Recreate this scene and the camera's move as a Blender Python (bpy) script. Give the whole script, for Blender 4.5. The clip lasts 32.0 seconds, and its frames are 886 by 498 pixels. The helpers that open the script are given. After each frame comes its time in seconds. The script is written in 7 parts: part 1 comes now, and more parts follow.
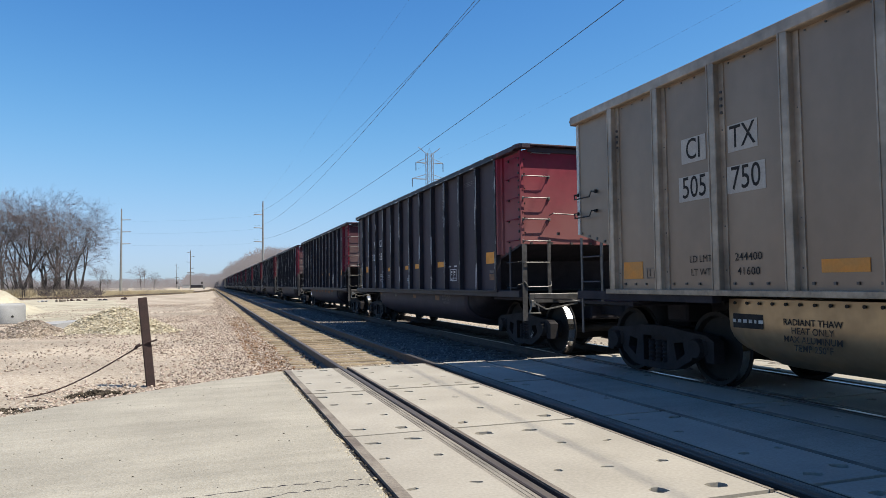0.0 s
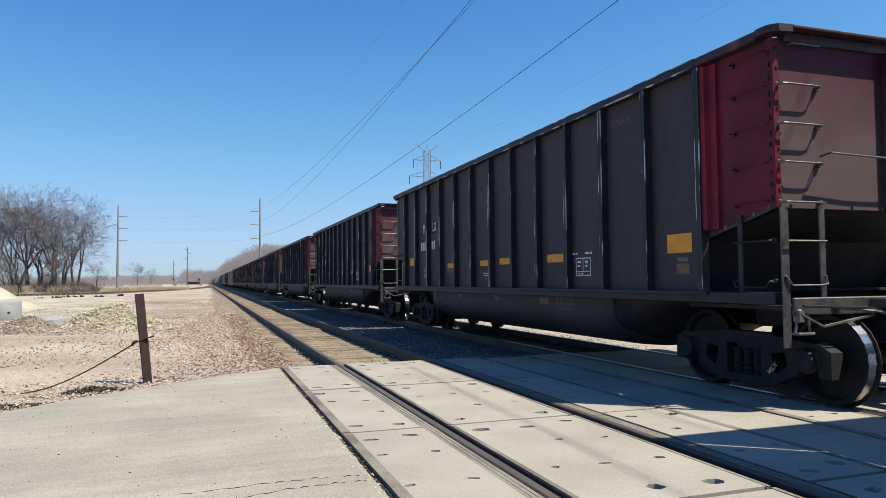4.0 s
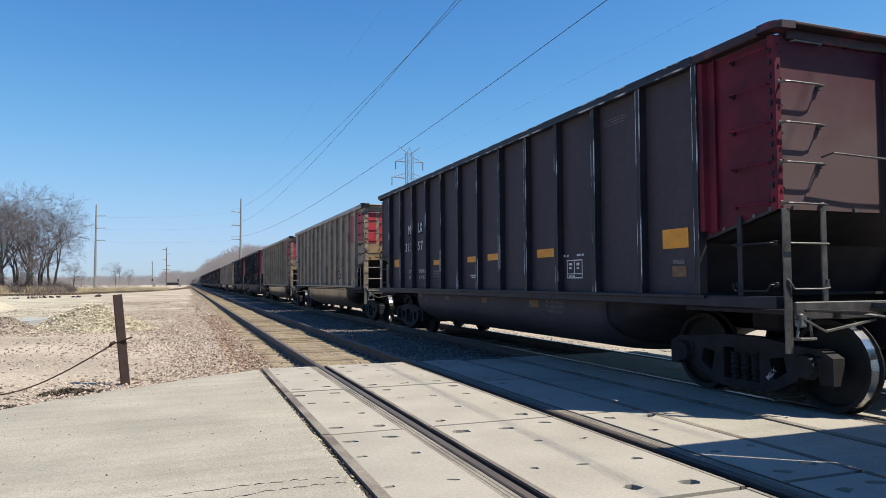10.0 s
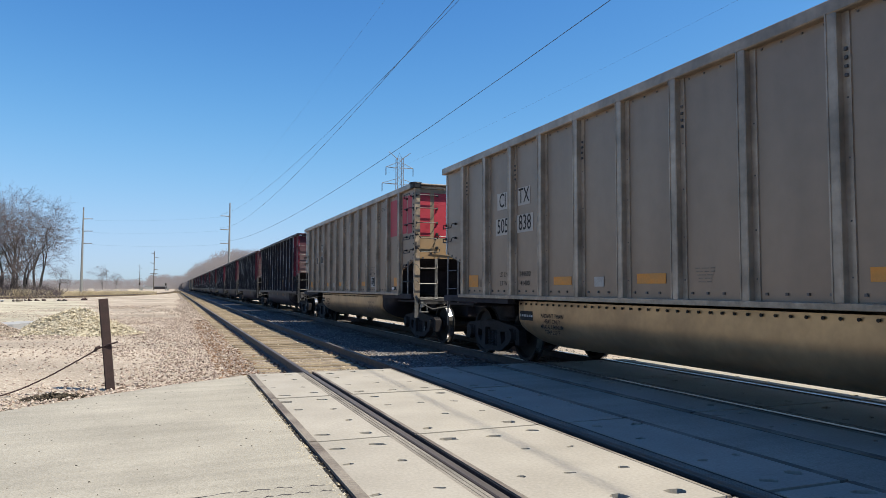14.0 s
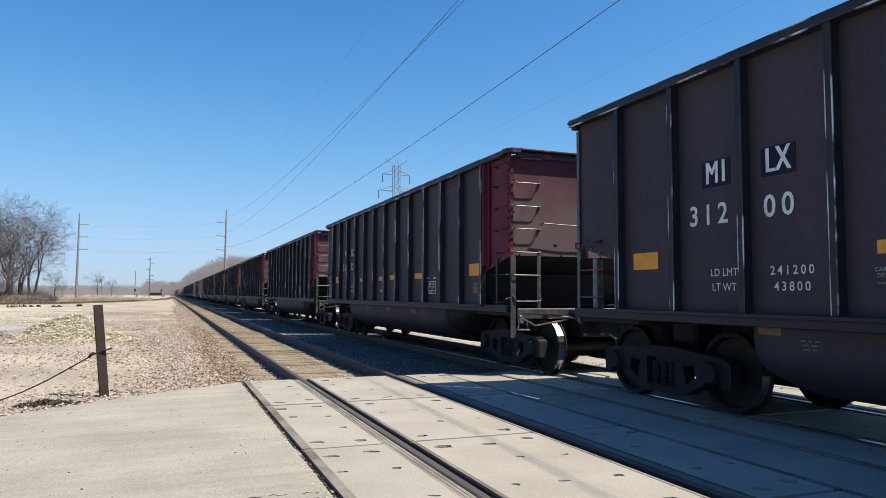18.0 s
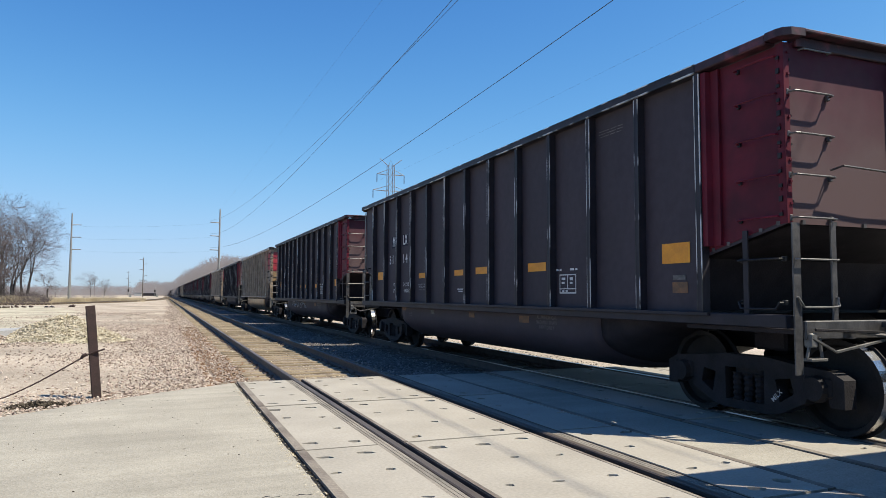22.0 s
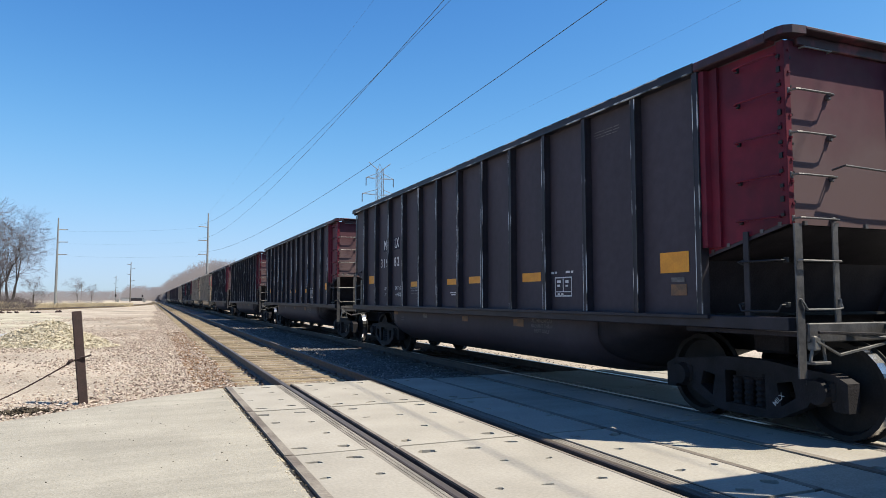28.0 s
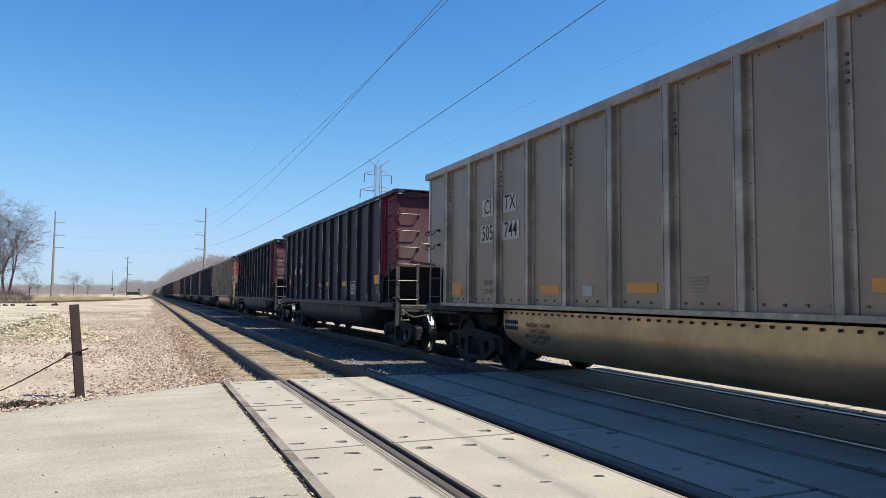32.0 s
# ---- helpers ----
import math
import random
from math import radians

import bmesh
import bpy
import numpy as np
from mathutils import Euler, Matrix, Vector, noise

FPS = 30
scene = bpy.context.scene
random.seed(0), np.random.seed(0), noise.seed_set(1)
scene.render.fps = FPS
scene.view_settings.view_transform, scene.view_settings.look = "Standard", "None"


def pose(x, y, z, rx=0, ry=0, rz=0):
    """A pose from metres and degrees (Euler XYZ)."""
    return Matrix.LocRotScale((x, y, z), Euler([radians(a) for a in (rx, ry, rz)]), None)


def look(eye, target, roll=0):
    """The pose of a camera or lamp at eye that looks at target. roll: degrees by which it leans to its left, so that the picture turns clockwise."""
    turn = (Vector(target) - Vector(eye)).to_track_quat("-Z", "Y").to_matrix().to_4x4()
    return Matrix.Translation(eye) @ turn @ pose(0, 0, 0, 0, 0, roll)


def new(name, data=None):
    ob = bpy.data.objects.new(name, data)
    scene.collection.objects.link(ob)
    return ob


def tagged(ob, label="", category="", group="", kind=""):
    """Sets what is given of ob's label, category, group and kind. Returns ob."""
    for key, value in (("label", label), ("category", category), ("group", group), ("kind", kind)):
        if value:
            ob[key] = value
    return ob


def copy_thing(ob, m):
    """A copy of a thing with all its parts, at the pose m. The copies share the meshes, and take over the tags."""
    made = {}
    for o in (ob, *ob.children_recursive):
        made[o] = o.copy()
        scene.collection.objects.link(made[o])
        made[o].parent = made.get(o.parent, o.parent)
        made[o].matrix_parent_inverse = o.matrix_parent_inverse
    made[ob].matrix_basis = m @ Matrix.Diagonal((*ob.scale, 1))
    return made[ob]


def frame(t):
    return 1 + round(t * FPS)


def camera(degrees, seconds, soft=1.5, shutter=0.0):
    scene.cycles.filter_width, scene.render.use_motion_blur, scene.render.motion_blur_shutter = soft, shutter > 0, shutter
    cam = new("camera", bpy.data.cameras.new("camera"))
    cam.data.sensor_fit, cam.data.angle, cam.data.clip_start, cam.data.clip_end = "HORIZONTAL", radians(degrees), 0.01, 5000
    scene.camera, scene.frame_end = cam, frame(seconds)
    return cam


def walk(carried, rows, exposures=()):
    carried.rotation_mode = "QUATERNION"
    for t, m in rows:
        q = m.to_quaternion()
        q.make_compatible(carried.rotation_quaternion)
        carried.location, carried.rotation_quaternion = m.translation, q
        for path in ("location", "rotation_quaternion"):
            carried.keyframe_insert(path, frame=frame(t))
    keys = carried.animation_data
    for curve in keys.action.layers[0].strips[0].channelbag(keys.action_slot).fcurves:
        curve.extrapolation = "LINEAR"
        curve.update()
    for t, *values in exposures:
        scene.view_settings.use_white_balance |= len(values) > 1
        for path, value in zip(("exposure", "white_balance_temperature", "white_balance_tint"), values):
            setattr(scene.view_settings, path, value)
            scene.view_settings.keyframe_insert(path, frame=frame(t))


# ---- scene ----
from mathutils import geometry

# ---------------------------------------------------------------- camera
cam = camera(65.2, 32.0, soft=0.75)
# seconds, eye x, y, z, heading to the right of the track, tilt up, roll
PATH_ROWS = [
    (0, 0.000, 0.000, 1.308, 18.672, 2.795, -0.675),
    (0.5, -0.001, -0.001, 1.303, 18.616, 2.938, -0.653),
    (1, -0.004, -0.009, 1.303, 18.628, 2.971, -0.591),
    (1.5, -0.009, -0.009, 1.302, 18.686, 2.916, -0.619),
    (2, -0.009, -0.012, 1.301, 18.747, 2.872, -0.556),
    (2.5, -0.012, -0.011, 1.301, 18.883, 2.758, -0.511),
    (3, -0.006, -0.005, 1.301, 18.961, 2.693, -0.597),
    (3.5, -0.004, -0.003, 1.301, 18.902, 2.615, -0.542),
    (5.5, -0.009, 0.026, 1.311, 18.908, 2.538, -0.538),
    (6, -0.005, 0.022, 1.311, 18.994, 2.682, -0.670),
    (6.5, -0.004, 0.014, 1.313, 19.083, 2.903, -0.792),
    (7, -0.003, 0.019, 1.311, 19.145, 3.065, -0.760),
    (7.5, -0.004, 0.018, 1.311, 19.329, 3.119, -0.776),
    (8, -0.005, 0.024, 1.312, 19.419, 3.151, -0.567),
    (8.5, -0.004, -0.000, 1.307, 19.372, 3.219, -0.505),
    (9, -0.003, -0.010, 1.305, 19.434, 3.333, -0.533),
    (9.5, -0.006, -0.015, 1.306, 19.705, 3.154, -0.397),
    (10, -0.005, -0.020, 1.305, 20.394, 2.712, -0.290),
    (10.5, 0.003, -0.028, 1.307, 21.285, 2.317, -0.054),
    (11, 0.008, -0.029, 1.309, 21.522, 2.166, -0.068),
    (11.5, 0.010, -0.036, 1.307, 21.354, 2.452, -0.144),
    (12, 0.010, -0.042, 1.310, 21.443, 2.739, 0.060),
    (12.5, 0.004, -0.038, 1.307, 21.428, 3.017, 0.275),
    (13, 0.007, -0.038, 1.305, 21.336, 3.071, 0.217),
    (13.5, 0.008, -0.026, 1.311, 21.324, 3.157, 0.204),
    (14, 0.004, -0.016, 1.312, 21.259, 3.219, 0.160),
    (14.5, 0.006, -0.000, 1.318, 21.409, 3.323, -0.002),
    (16.5, 0.007, -0.002, 1.321, 21.532, 3.820, 0.473),
    (17, 0.009, -0.019, 1.313, 21.491, 3.807, 0.430),
    (17.5, 0.005, -0.022, 1.311, 21.549, 3.785, 0.408),
    (18, 0.010, -0.024, 1.312, 21.548, 3.815, 0.354),
    (18.5, 0.013, -0.031, 1.316, 21.558, 3.922, 0.313),
    (19, 0.015, -0.028, 1.313, 21.599, 4.078, 0.310),
    (19.5, 0.019, -0.019, 1.313, 21.584, 4.014, 0.224),
    (20, 0.017, -0.023, 1.314, 21.690, 3.940, 0.207),
    (20.5, 0.016, -0.020, 1.316, 21.817, 3.949, 0.333),
    (21, 0.012, -0.010, 1.316, 21.984, 3.964, 0.340),
    (21.5, 0.013, -0.005, 1.316, 22.076, 3.819, 0.335),
    (22, 0.019, -0.011, 1.316, 22.012, 3.803, 0.247),
    (22.5, 0.020, -0.013, 1.315, 21.974, 3.944, 0.211),
    (23, 0.017, 0.006, 1.323, 22.313, 4.177, 0.187),
    (23.5, 0.022, 0.018, 1.326, 22.535, 4.338, 0.113),
    (24, 0.021, 0.023, 1.327, 22.587, 4.504, 0.171),
    (24.5, 0.025, 0.013, 1.319, 22.604, 4.476, 0.263),
    (25, 0.024, 0.009, 1.320, 22.750, 4.420, 0.070),
    (25.5, 0.028, 0.010, 1.323, 22.745, 4.262, -0.024),
    (27.5, 0.025, -0.000, 1.317, 23.007, 4.114, -0.025),
    (28, 0.024, -0.014, 1.317, 22.883, 4.098, -0.030),
    (28.5, 0.020, -0.013, 1.316, 22.738, 3.895, 0.146),
    (29, 0.014, -0.011, 1.315, 22.559, 3.621, 0.388),
    (29.5, 0.014, -0.005, 1.316, 22.671, 3.553, 0.271),
    (30, 0.014, -0.003, 1.320, 22.730, 3.657, 0.179),
    (30.5, 0.012, -0.015, 1.318, 22.657, 3.776, 0.458),
    (31, 0.009, -0.019, 1.321, 22.859, 3.923, 0.486),
    (31.5, 0.009, -0.004, 1.320, 23.034, 3.942, 0.500),
    (32, 0.008, -0.011, 1.317, 23.096, 3.859, 0.564),
]


def hand_pose(x, y, z, yaw, pitch, roll):
    return pose(x, y, z) @ pose(0, 0, 0, 0, 0, -yaw) @ pose(0, 0, 0, 90 + pitch, 0, 0) @ pose(0, 0, 0, 0, 0, roll)


walk(cam, [(r[0], hand_pose(*r[1:])) for r in PATH_ROWS],
     [(0, 0.58), (9, 0.58), (18, 0.62), (22, 0.63), (24, 0.60), (25, 0.72), (28, 0.70), (32, 0.69)])

# ---------------------------------------------------------------- light
TO_SUN = Vector((1.8, -1.40, 3.73)).normalized()
SUN_EL = math.asin(TO_SUN.z)
SUN_AZ = math.atan2(TO_SUN.x, TO_SUN.y)
world = bpy.data.worlds.new("sky")
world.use_nodes = True
scene.world = world
wn = world.node_tree
sky = wn.nodes.new("ShaderNodeTexSky")
sky.sky_type = "NISHITA"
sky.sun_disc = False
sky.sun_elevation, sky.sun_rotation = SUN_EL, SUN_AZ
sky.altitude, sky.air_density, sky.dust_density, sky.ozone_density = 200, 1.0, 0.4, 1.0
wn.nodes["Background"].inputs[1].default_value = 0.093
# a clear, deep blue spring sky: each colour with its own falloff from the horizon to the zenith
level = wn.nodes.new("ShaderNodeSeparateColor")
whole = wn.nodes.new("ShaderNodeCombineColor")
wn.links.new(sky.outputs[0], level.inputs[0])
for i, (gain, knee) in enumerate(((4.72, 0.21), (5.80, 0.15), (8.2, 0.162))):
    level_in, bend, under, share, lift = [wn.nodes.new("ShaderNodeMath") for _ in range(5)]
    level_in.operation, bend.operation, under.operation, share.operation, lift.operation = "MULTIPLY", "POWER", "ADD", "DIVIDE", "MULTIPLY"
    level_in.inputs[1].default_value, bend.inputs[1].default_value = 0.12, 2.0
    under.inputs[1].default_value, lift.inputs[1].default_value = knee, gain
    wn.links.new(level.outputs[i], level_in.inputs[0])
    wn.links.new(level_in.outputs[0], bend.inputs[0])
    wn.links.new(bend.outputs[0], under.inputs[0])
    wn.links.new(bend.outputs[0], share.inputs[0])
    wn.links.new(under.outputs[0], share.inputs[1])
    wn.links.new(share.outputs[0], lift.inputs[0])
    wn.links.new(lift.outputs[0], whole.inputs[i])
wn.links.new(whole.outputs[0], wn.nodes["Background"].inputs[0])
sun = new("sun", bpy.data.lights.new("sun", "SUN"))
sun.data.energy, sun.data.angle, sun.data.color = 5.0, radians(0.53), (1.0, 0.925, 0.765)
sun.matrix_world = look(TO_SUN * 50, (0, 0, 0))

# ---------------------------------------------------------------- helpers of this scene


def mat(name, base, rough=0.7, metal=0.0, dark=None, scale=8.0, fine=90.0, amount=0.5, bump=0.15, bump_scale=60.0,
        vary=0.0, spec=0.5, streak=None, coords="Object", sharp=1.0, centre=0.5, loose=False):
    """A surface with two scales of colour variation, relief and a slight difference from piece to piece."""
    m = bpy.data.materials.new(name)
    m.use_nodes = True
    nt = m.node_tree
    bs = nt.nodes["Principled BSDF"]
    tc = nt.nodes.new("ShaderNodeTexCoord")
    mp = nt.nodes.new("ShaderNodeMapping")
    nt.links.new(tc.outputs[coords], mp.inputs[0])
    if loose:                                     # each piece takes its own cut of the pattern
        who, far = nt.nodes.new("ShaderNodeObjectInfo"), nt.nodes.new("ShaderNodeVectorMath")
        far.operation = "SCALE"
        far.inputs[0].default_value = (31.0, 17.0, 53.0)
        nt.links.new(who.outputs["Random"], far.inputs["Scale"])
        nt.links.new(far.outputs[0], mp.inputs["Location"])
    if streak:
        mp.inputs["Scale"].default_value = streak
    dark = dark or tuple(c * 0.6 for c in base)

    def noise_at(s, detail, source):
        n = nt.nodes.new("ShaderNodeTexNoise")
        n.inputs["Scale"].default_value, n.inputs["Detail"].default_value = s, detail
        nt.links.new(source.outputs[0 if source is mp else coords], n.inputs["Vector"])
        return n
    big, small = noise_at(scale, 5, mp), noise_at(fine, 3, tc)
    ramp = nt.nodes.new("ShaderNodeValToRGB")
    ramp.color_ramp.elements[0].position, ramp.color_ramp.elements[1].position = centre - 0.14 / sharp, centre + 0.14 / sharp
    ramp.color_ramp.elements[0].color, ramp.color_ramp.elements[1].color = (*dark, 1), (*base, 1)
    nt.links.new(big.outputs["Fac"], ramp.inputs[0])
    mix = nt.nodes.new("ShaderNodeMix")
    mix.data_type, mix.blend_type = "RGBA", "OVERLAY"
    mix.inputs[0].default_value = amount
    nt.links.new(ramp.outputs[0], mix.inputs[6])
    nt.links.new(small.outputs["Fac"], mix.inputs[7])
    out = mix.outputs[2]
    if vary:
        info = nt.nodes.new("ShaderNodeObjectInfo")
        rng = nt.nodes.new("ShaderNodeMapRange")
        rng.inputs[3].default_value, rng.inputs[4].default_value = 1 - vary, 1 + vary
        nt.links.new(info.outputs["Random"], rng.inputs[0])
        hsv = nt.nodes.new("ShaderNodeHueSaturation")
        nt.links.new(rng.outputs[0], hsv.inputs["Value"])
        nt.links.new(out, hsv.inputs["Color"])
        out = hsv.outputs[0]
    nt.links.new(out, bs.inputs["Base Color"])
    bs.inputs["Roughness"].default_value, bs.inputs["Metallic"].default_value = rough, metal
    bs.inputs["Specular IOR Level"].default_value = spec
    if bump:
        bn, bp = noise_at(bump_scale, 4, tc), nt.nodes.new("ShaderNodeBump")
        bp.inputs["Strength"].default_value, bp.inputs["Distance"].default_value = bump, 0.02
        nt.links.new(bn.outputs["Fac"], bp.inputs["Height"])
        nt.links.new(bp.outputs[0], bs.inputs["Normal"])
    return m


def dusty_mat(name, clean, dust, high, low):
    """Paint with pale road dust that clings to the lower part, its edge uneven."""
    m = mat(name, clean, 0.7, dark=tuple(c * 0.75 for c in clean), scale=1.3, fine=8, amount=0.3, bump=0.05, bump_scale=6, spec=0.2, loose=True)
    nt = m.node_tree
    bs = nt.nodes["Principled BSDF"]
    paint = bs.inputs["Base Color"].links[0].from_socket
    tc, sep, cloud, wide, add, mix = [nt.nodes.new("ShaderNode" + k) for k in ("TexCoord", "SeparateXYZ", "TexNoise", "MapRange", "Math", "Mix")]
    cloud.inputs["Scale"].default_value, cloud.inputs["Detail"].default_value = 1.6, 6
    nt.links.new(tc.outputs["Object"], sep.inputs[0])
    nt.links.new(tc.outputs["Object"], cloud.inputs["Vector"])
    add.operation = "MULTIPLY_ADD"
    add.inputs[1].default_value = 1.3
    nt.links.new(cloud.outputs["Fac"], add.inputs[0])
    nt.links.new(sep.outputs[2], add.inputs[2])
    wide.inputs[1].default_value, wide.inputs[2].default_value = high + 0.65, low + 0.65
    nt.links.new(add.outputs[0], wide.inputs[0])
    mix.data_type = "RGBA"
    nt.links.new(wide.outputs[0], mix.inputs[0])
    nt.links.new(paint, mix.inputs[6])
    mix.inputs[7].default_value = (*dust, 1)
    nt.links.new(mix.outputs[2], bs.inputs["Base Color"])
    return m


def stones_mat(name, colours, rough=0.85):
    """Loose stones, each with its own shade."""
    m = bpy.data.materials.new(name)
    m.use_nodes = True
    nt = m.node_tree
    bs = nt.nodes["Principled BSDF"]
    geo = nt.nodes.new("ShaderNodeNewGeometry")
    ramp = nt.nodes.new("ShaderNodeValToRGB")
    els = ramp.color_ramp.elements
    while len(els) < len(colours):
        els.new(0.5)
    for i, c in enumerate(colours):
        els[i].position, els[i].color = i / (len(colours) - 1), (*c, 1)
    nt.links.new(geo.outputs["Random Per Island"], ramp.inputs[0])
    nt.links.new(ramp.outputs[0], bs.inputs["Base Color"])
    bs.inputs["Roughness"].default_value = rough
    bs.inputs["Specular IOR Level"].default_value = 0.15
    return m


def ground_mat(name, colours, scale, rough=0.9, bump=0.6, big=0.35, patchy=0.6, streaks=0.0):
    """A gravelly or sandy sheet: cells of stone in several shades over broad patches."""
    m = bpy.data.materials.new(name)
    m.use_nodes = True
    nt = m.node_tree
    bs = nt.nodes["Principled BSDF"]
    tc = nt.nodes.new("ShaderNodeTexCoord")
    vor = nt.nodes.new("ShaderNodeTexVoronoi")
    vor.inputs["Scale"].default_value = scale
    nt.links.new(tc.outputs["Object"], vor.inputs["Vector"])
    sep = nt.nodes.new("ShaderNodeSeparateColor")
    nt.links.new(vor.outputs["Color"], sep.inputs[0])
    ramp = nt.nodes.new("ShaderNodeValToRGB")
    els = ramp.color_ramp.elements
    while len(els) < len(colours):
        els.new(0.5)
    for i, c in enumerate(colours):
        els[i].position, els[i].color = i / (len(colours) - 1), (*c, 1)
    nt.links.new(sep.outputs[0], ramp.inputs[0])
    patch = nt.nodes.new("ShaderNodeTexNoise")
    patch.inputs["Scale"].default_value, patch.inputs["Detail"].default_value = big, 6
    nt.links.new(tc.outputs["Object"], patch.inputs["Vector"])
    mix = nt.nodes.new("ShaderNodeMix")
    mix.data_type, mix.blend_type = "RGBA", "OVERLAY"
    mix.inputs[0].default_value = patchy
    wide = nt.nodes.new("ShaderNodeMapRange")
    wide.inputs[1].default_value, wide.inputs[2].default_value, wide.inputs[3].default_value, wide.inputs[4].default_value = 0.3, 0.7, 0.25, 0.78
    nt.links.new(patch.outputs["Fac"], wide.inputs[0])
    nt.links.new(ramp.outputs[0], mix.inputs[6])
    nt.links.new(wide.outputs[0], mix.inputs[7])
    out = mix.outputs[2]
    if streaks:                                   # faint lines that wheels have drawn along the road
        turn, line, over = [nt.nodes.new("ShaderNode" + k) for k in ("Mapping", "TexNoise", "Mix")]
        turn.inputs["Rotation"].default_value, turn.inputs["Scale"].default_value = (0, 0, -0.12), (0.16, 2.6, 1.0)
        line.inputs["Scale"].default_value, line.inputs["Detail"].default_value, line.inputs["Distortion"].default_value = 1.6, 7, 0.4
        nt.links.new(tc.outputs["Object"], turn.inputs[0])
        nt.links.new(turn.outputs[0], line.inputs["Vector"])
        over.data_type, over.blend_type = "RGBA", "OVERLAY"
        over.inputs[0].default_value = streaks
        nt.links.new(out, over.inputs[6])
        nt.links.new(line.outputs["Fac"], over.inputs[7])
        out = over.outputs[2]
    nt.links.new(out, bs.inputs["Base Color"])
    bs.inputs["Roughness"].default_value = rough
    bs.inputs["Specular IOR Level"].default_value = 0.2
    bp = nt.nodes.new("ShaderNodeBump")
    bp.inputs["Strength"].default_value, bp.inputs["Distance"].default_value = bump, 0.03
    nt.links.new(vor.outputs["Distance"], bp.inputs["Height"])
    nt.links.new(bp.outputs[0], bs.inputs["Normal"])
    return m


def mesh_of(bm, material, name="part", smooth=False):
    bmesh.ops.recalc_face_normals(bm, faces=bm.faces)
    me = bpy.data.meshes.new(name)
    bm.to_mesh(me)
    bm.free()
    me.materials.append(material)
    if smooth:
        for p in me.polygons:
            p.use_smooth = True
    return me


def part(name, bm, material, parent=None, label="", at=None, smooth=False):
    """Links a bmesh (or a ready mesh) as one mesh object, under a thing where one is given."""
    me = bm if isinstance(bm, bpy.types.Mesh) else mesh_of(bm, material, name, smooth)
    ob = new(name, me)
    if parent:
        ob.parent = parent
    if at is not None:
        ob.matrix_basis = at if isinstance(at, Matrix) else Matrix.Translation(at)
    return tagged(ob, label)


def thing(name, label, category, group="", kind="", at=(0, 0, 0)):
    ob = new(name)
    ob.location = at
    ob.empty_display_size = 0.3
    return tagged(ob, label, category, group, kind)


def box(bm, x0, x1, y0, y1, z0, z1, bevel=0.0):
    n = len(bm.verts)
    c = bmesh.ops.create_cube(bm, size=1.0, matrix=Matrix.LocRotScale(((x0 + x1) / 2, (y0 + y1) / 2, (z0 + z1) / 2), None,
                                                                      (abs(x1 - x0), abs(y1 - y0), abs(z1 - z0))))
    if bevel:
        es = list({e for v in c["verts"] for e in v.link_edges})
        bmesh.ops.bevel(bm, geom=es, offset=bevel, segments=1, affect="EDGES", profile=0.5)
    return bm


def rod(bm, points, r, seg=6, ends=None):
    """A round bar through points; ends: radii at its two ends."""
    pts = [Vector(p) for p in points]
    rings = []
    for i, p in enumerate(pts):
        d = (pts[min(i + 1, len(pts) - 1)] - pts[max(i - 1, 0)]).normalized()
        u = d.orthogonal().normalized() if abs(d.z) > 0.9 else Vector((0, 0, 1)).cross(d).normalized()
        w = d.cross(u)
        k = r if ends is None else ends[0] + (ends[1] - ends[0]) * i / (len(pts) - 1)
        rings.append([bm.verts.new(p + (u * math.cos(a) + w * math.sin(a)) * k)
                      for a in (2 * math.pi * j / seg for j in range(seg))])
    for a, b in zip(rings, rings[1:]):
        for j in range(seg):
            bm.faces.new((a[j], a[(j + 1) % seg], b[(j + 1) % seg], b[j]))
    bm.faces.new(rings[0][::-1])
    bm.faces.new(rings[-1])
    return bm


def turned(bm, profile, m, seg=28):
    """A turned shape: (along, radius) pairs about the local z axis of m."""
    rings = [[bm.verts.new(m @ Vector((r * math.cos(2 * math.pi * j / seg), r * math.sin(2 * math.pi * j / seg), a)))
              for j in range(seg)] for a, r in profile]
    for a, b in zip(rings, rings[1:]):
        for j in range(seg):
            bm.faces.new((a[j], a[(j + 1) % seg], b[(j + 1) % seg], b[j]))
    bm.faces.new(rings[0][::-1])
    bm.faces.new(rings[-1])
    return bm


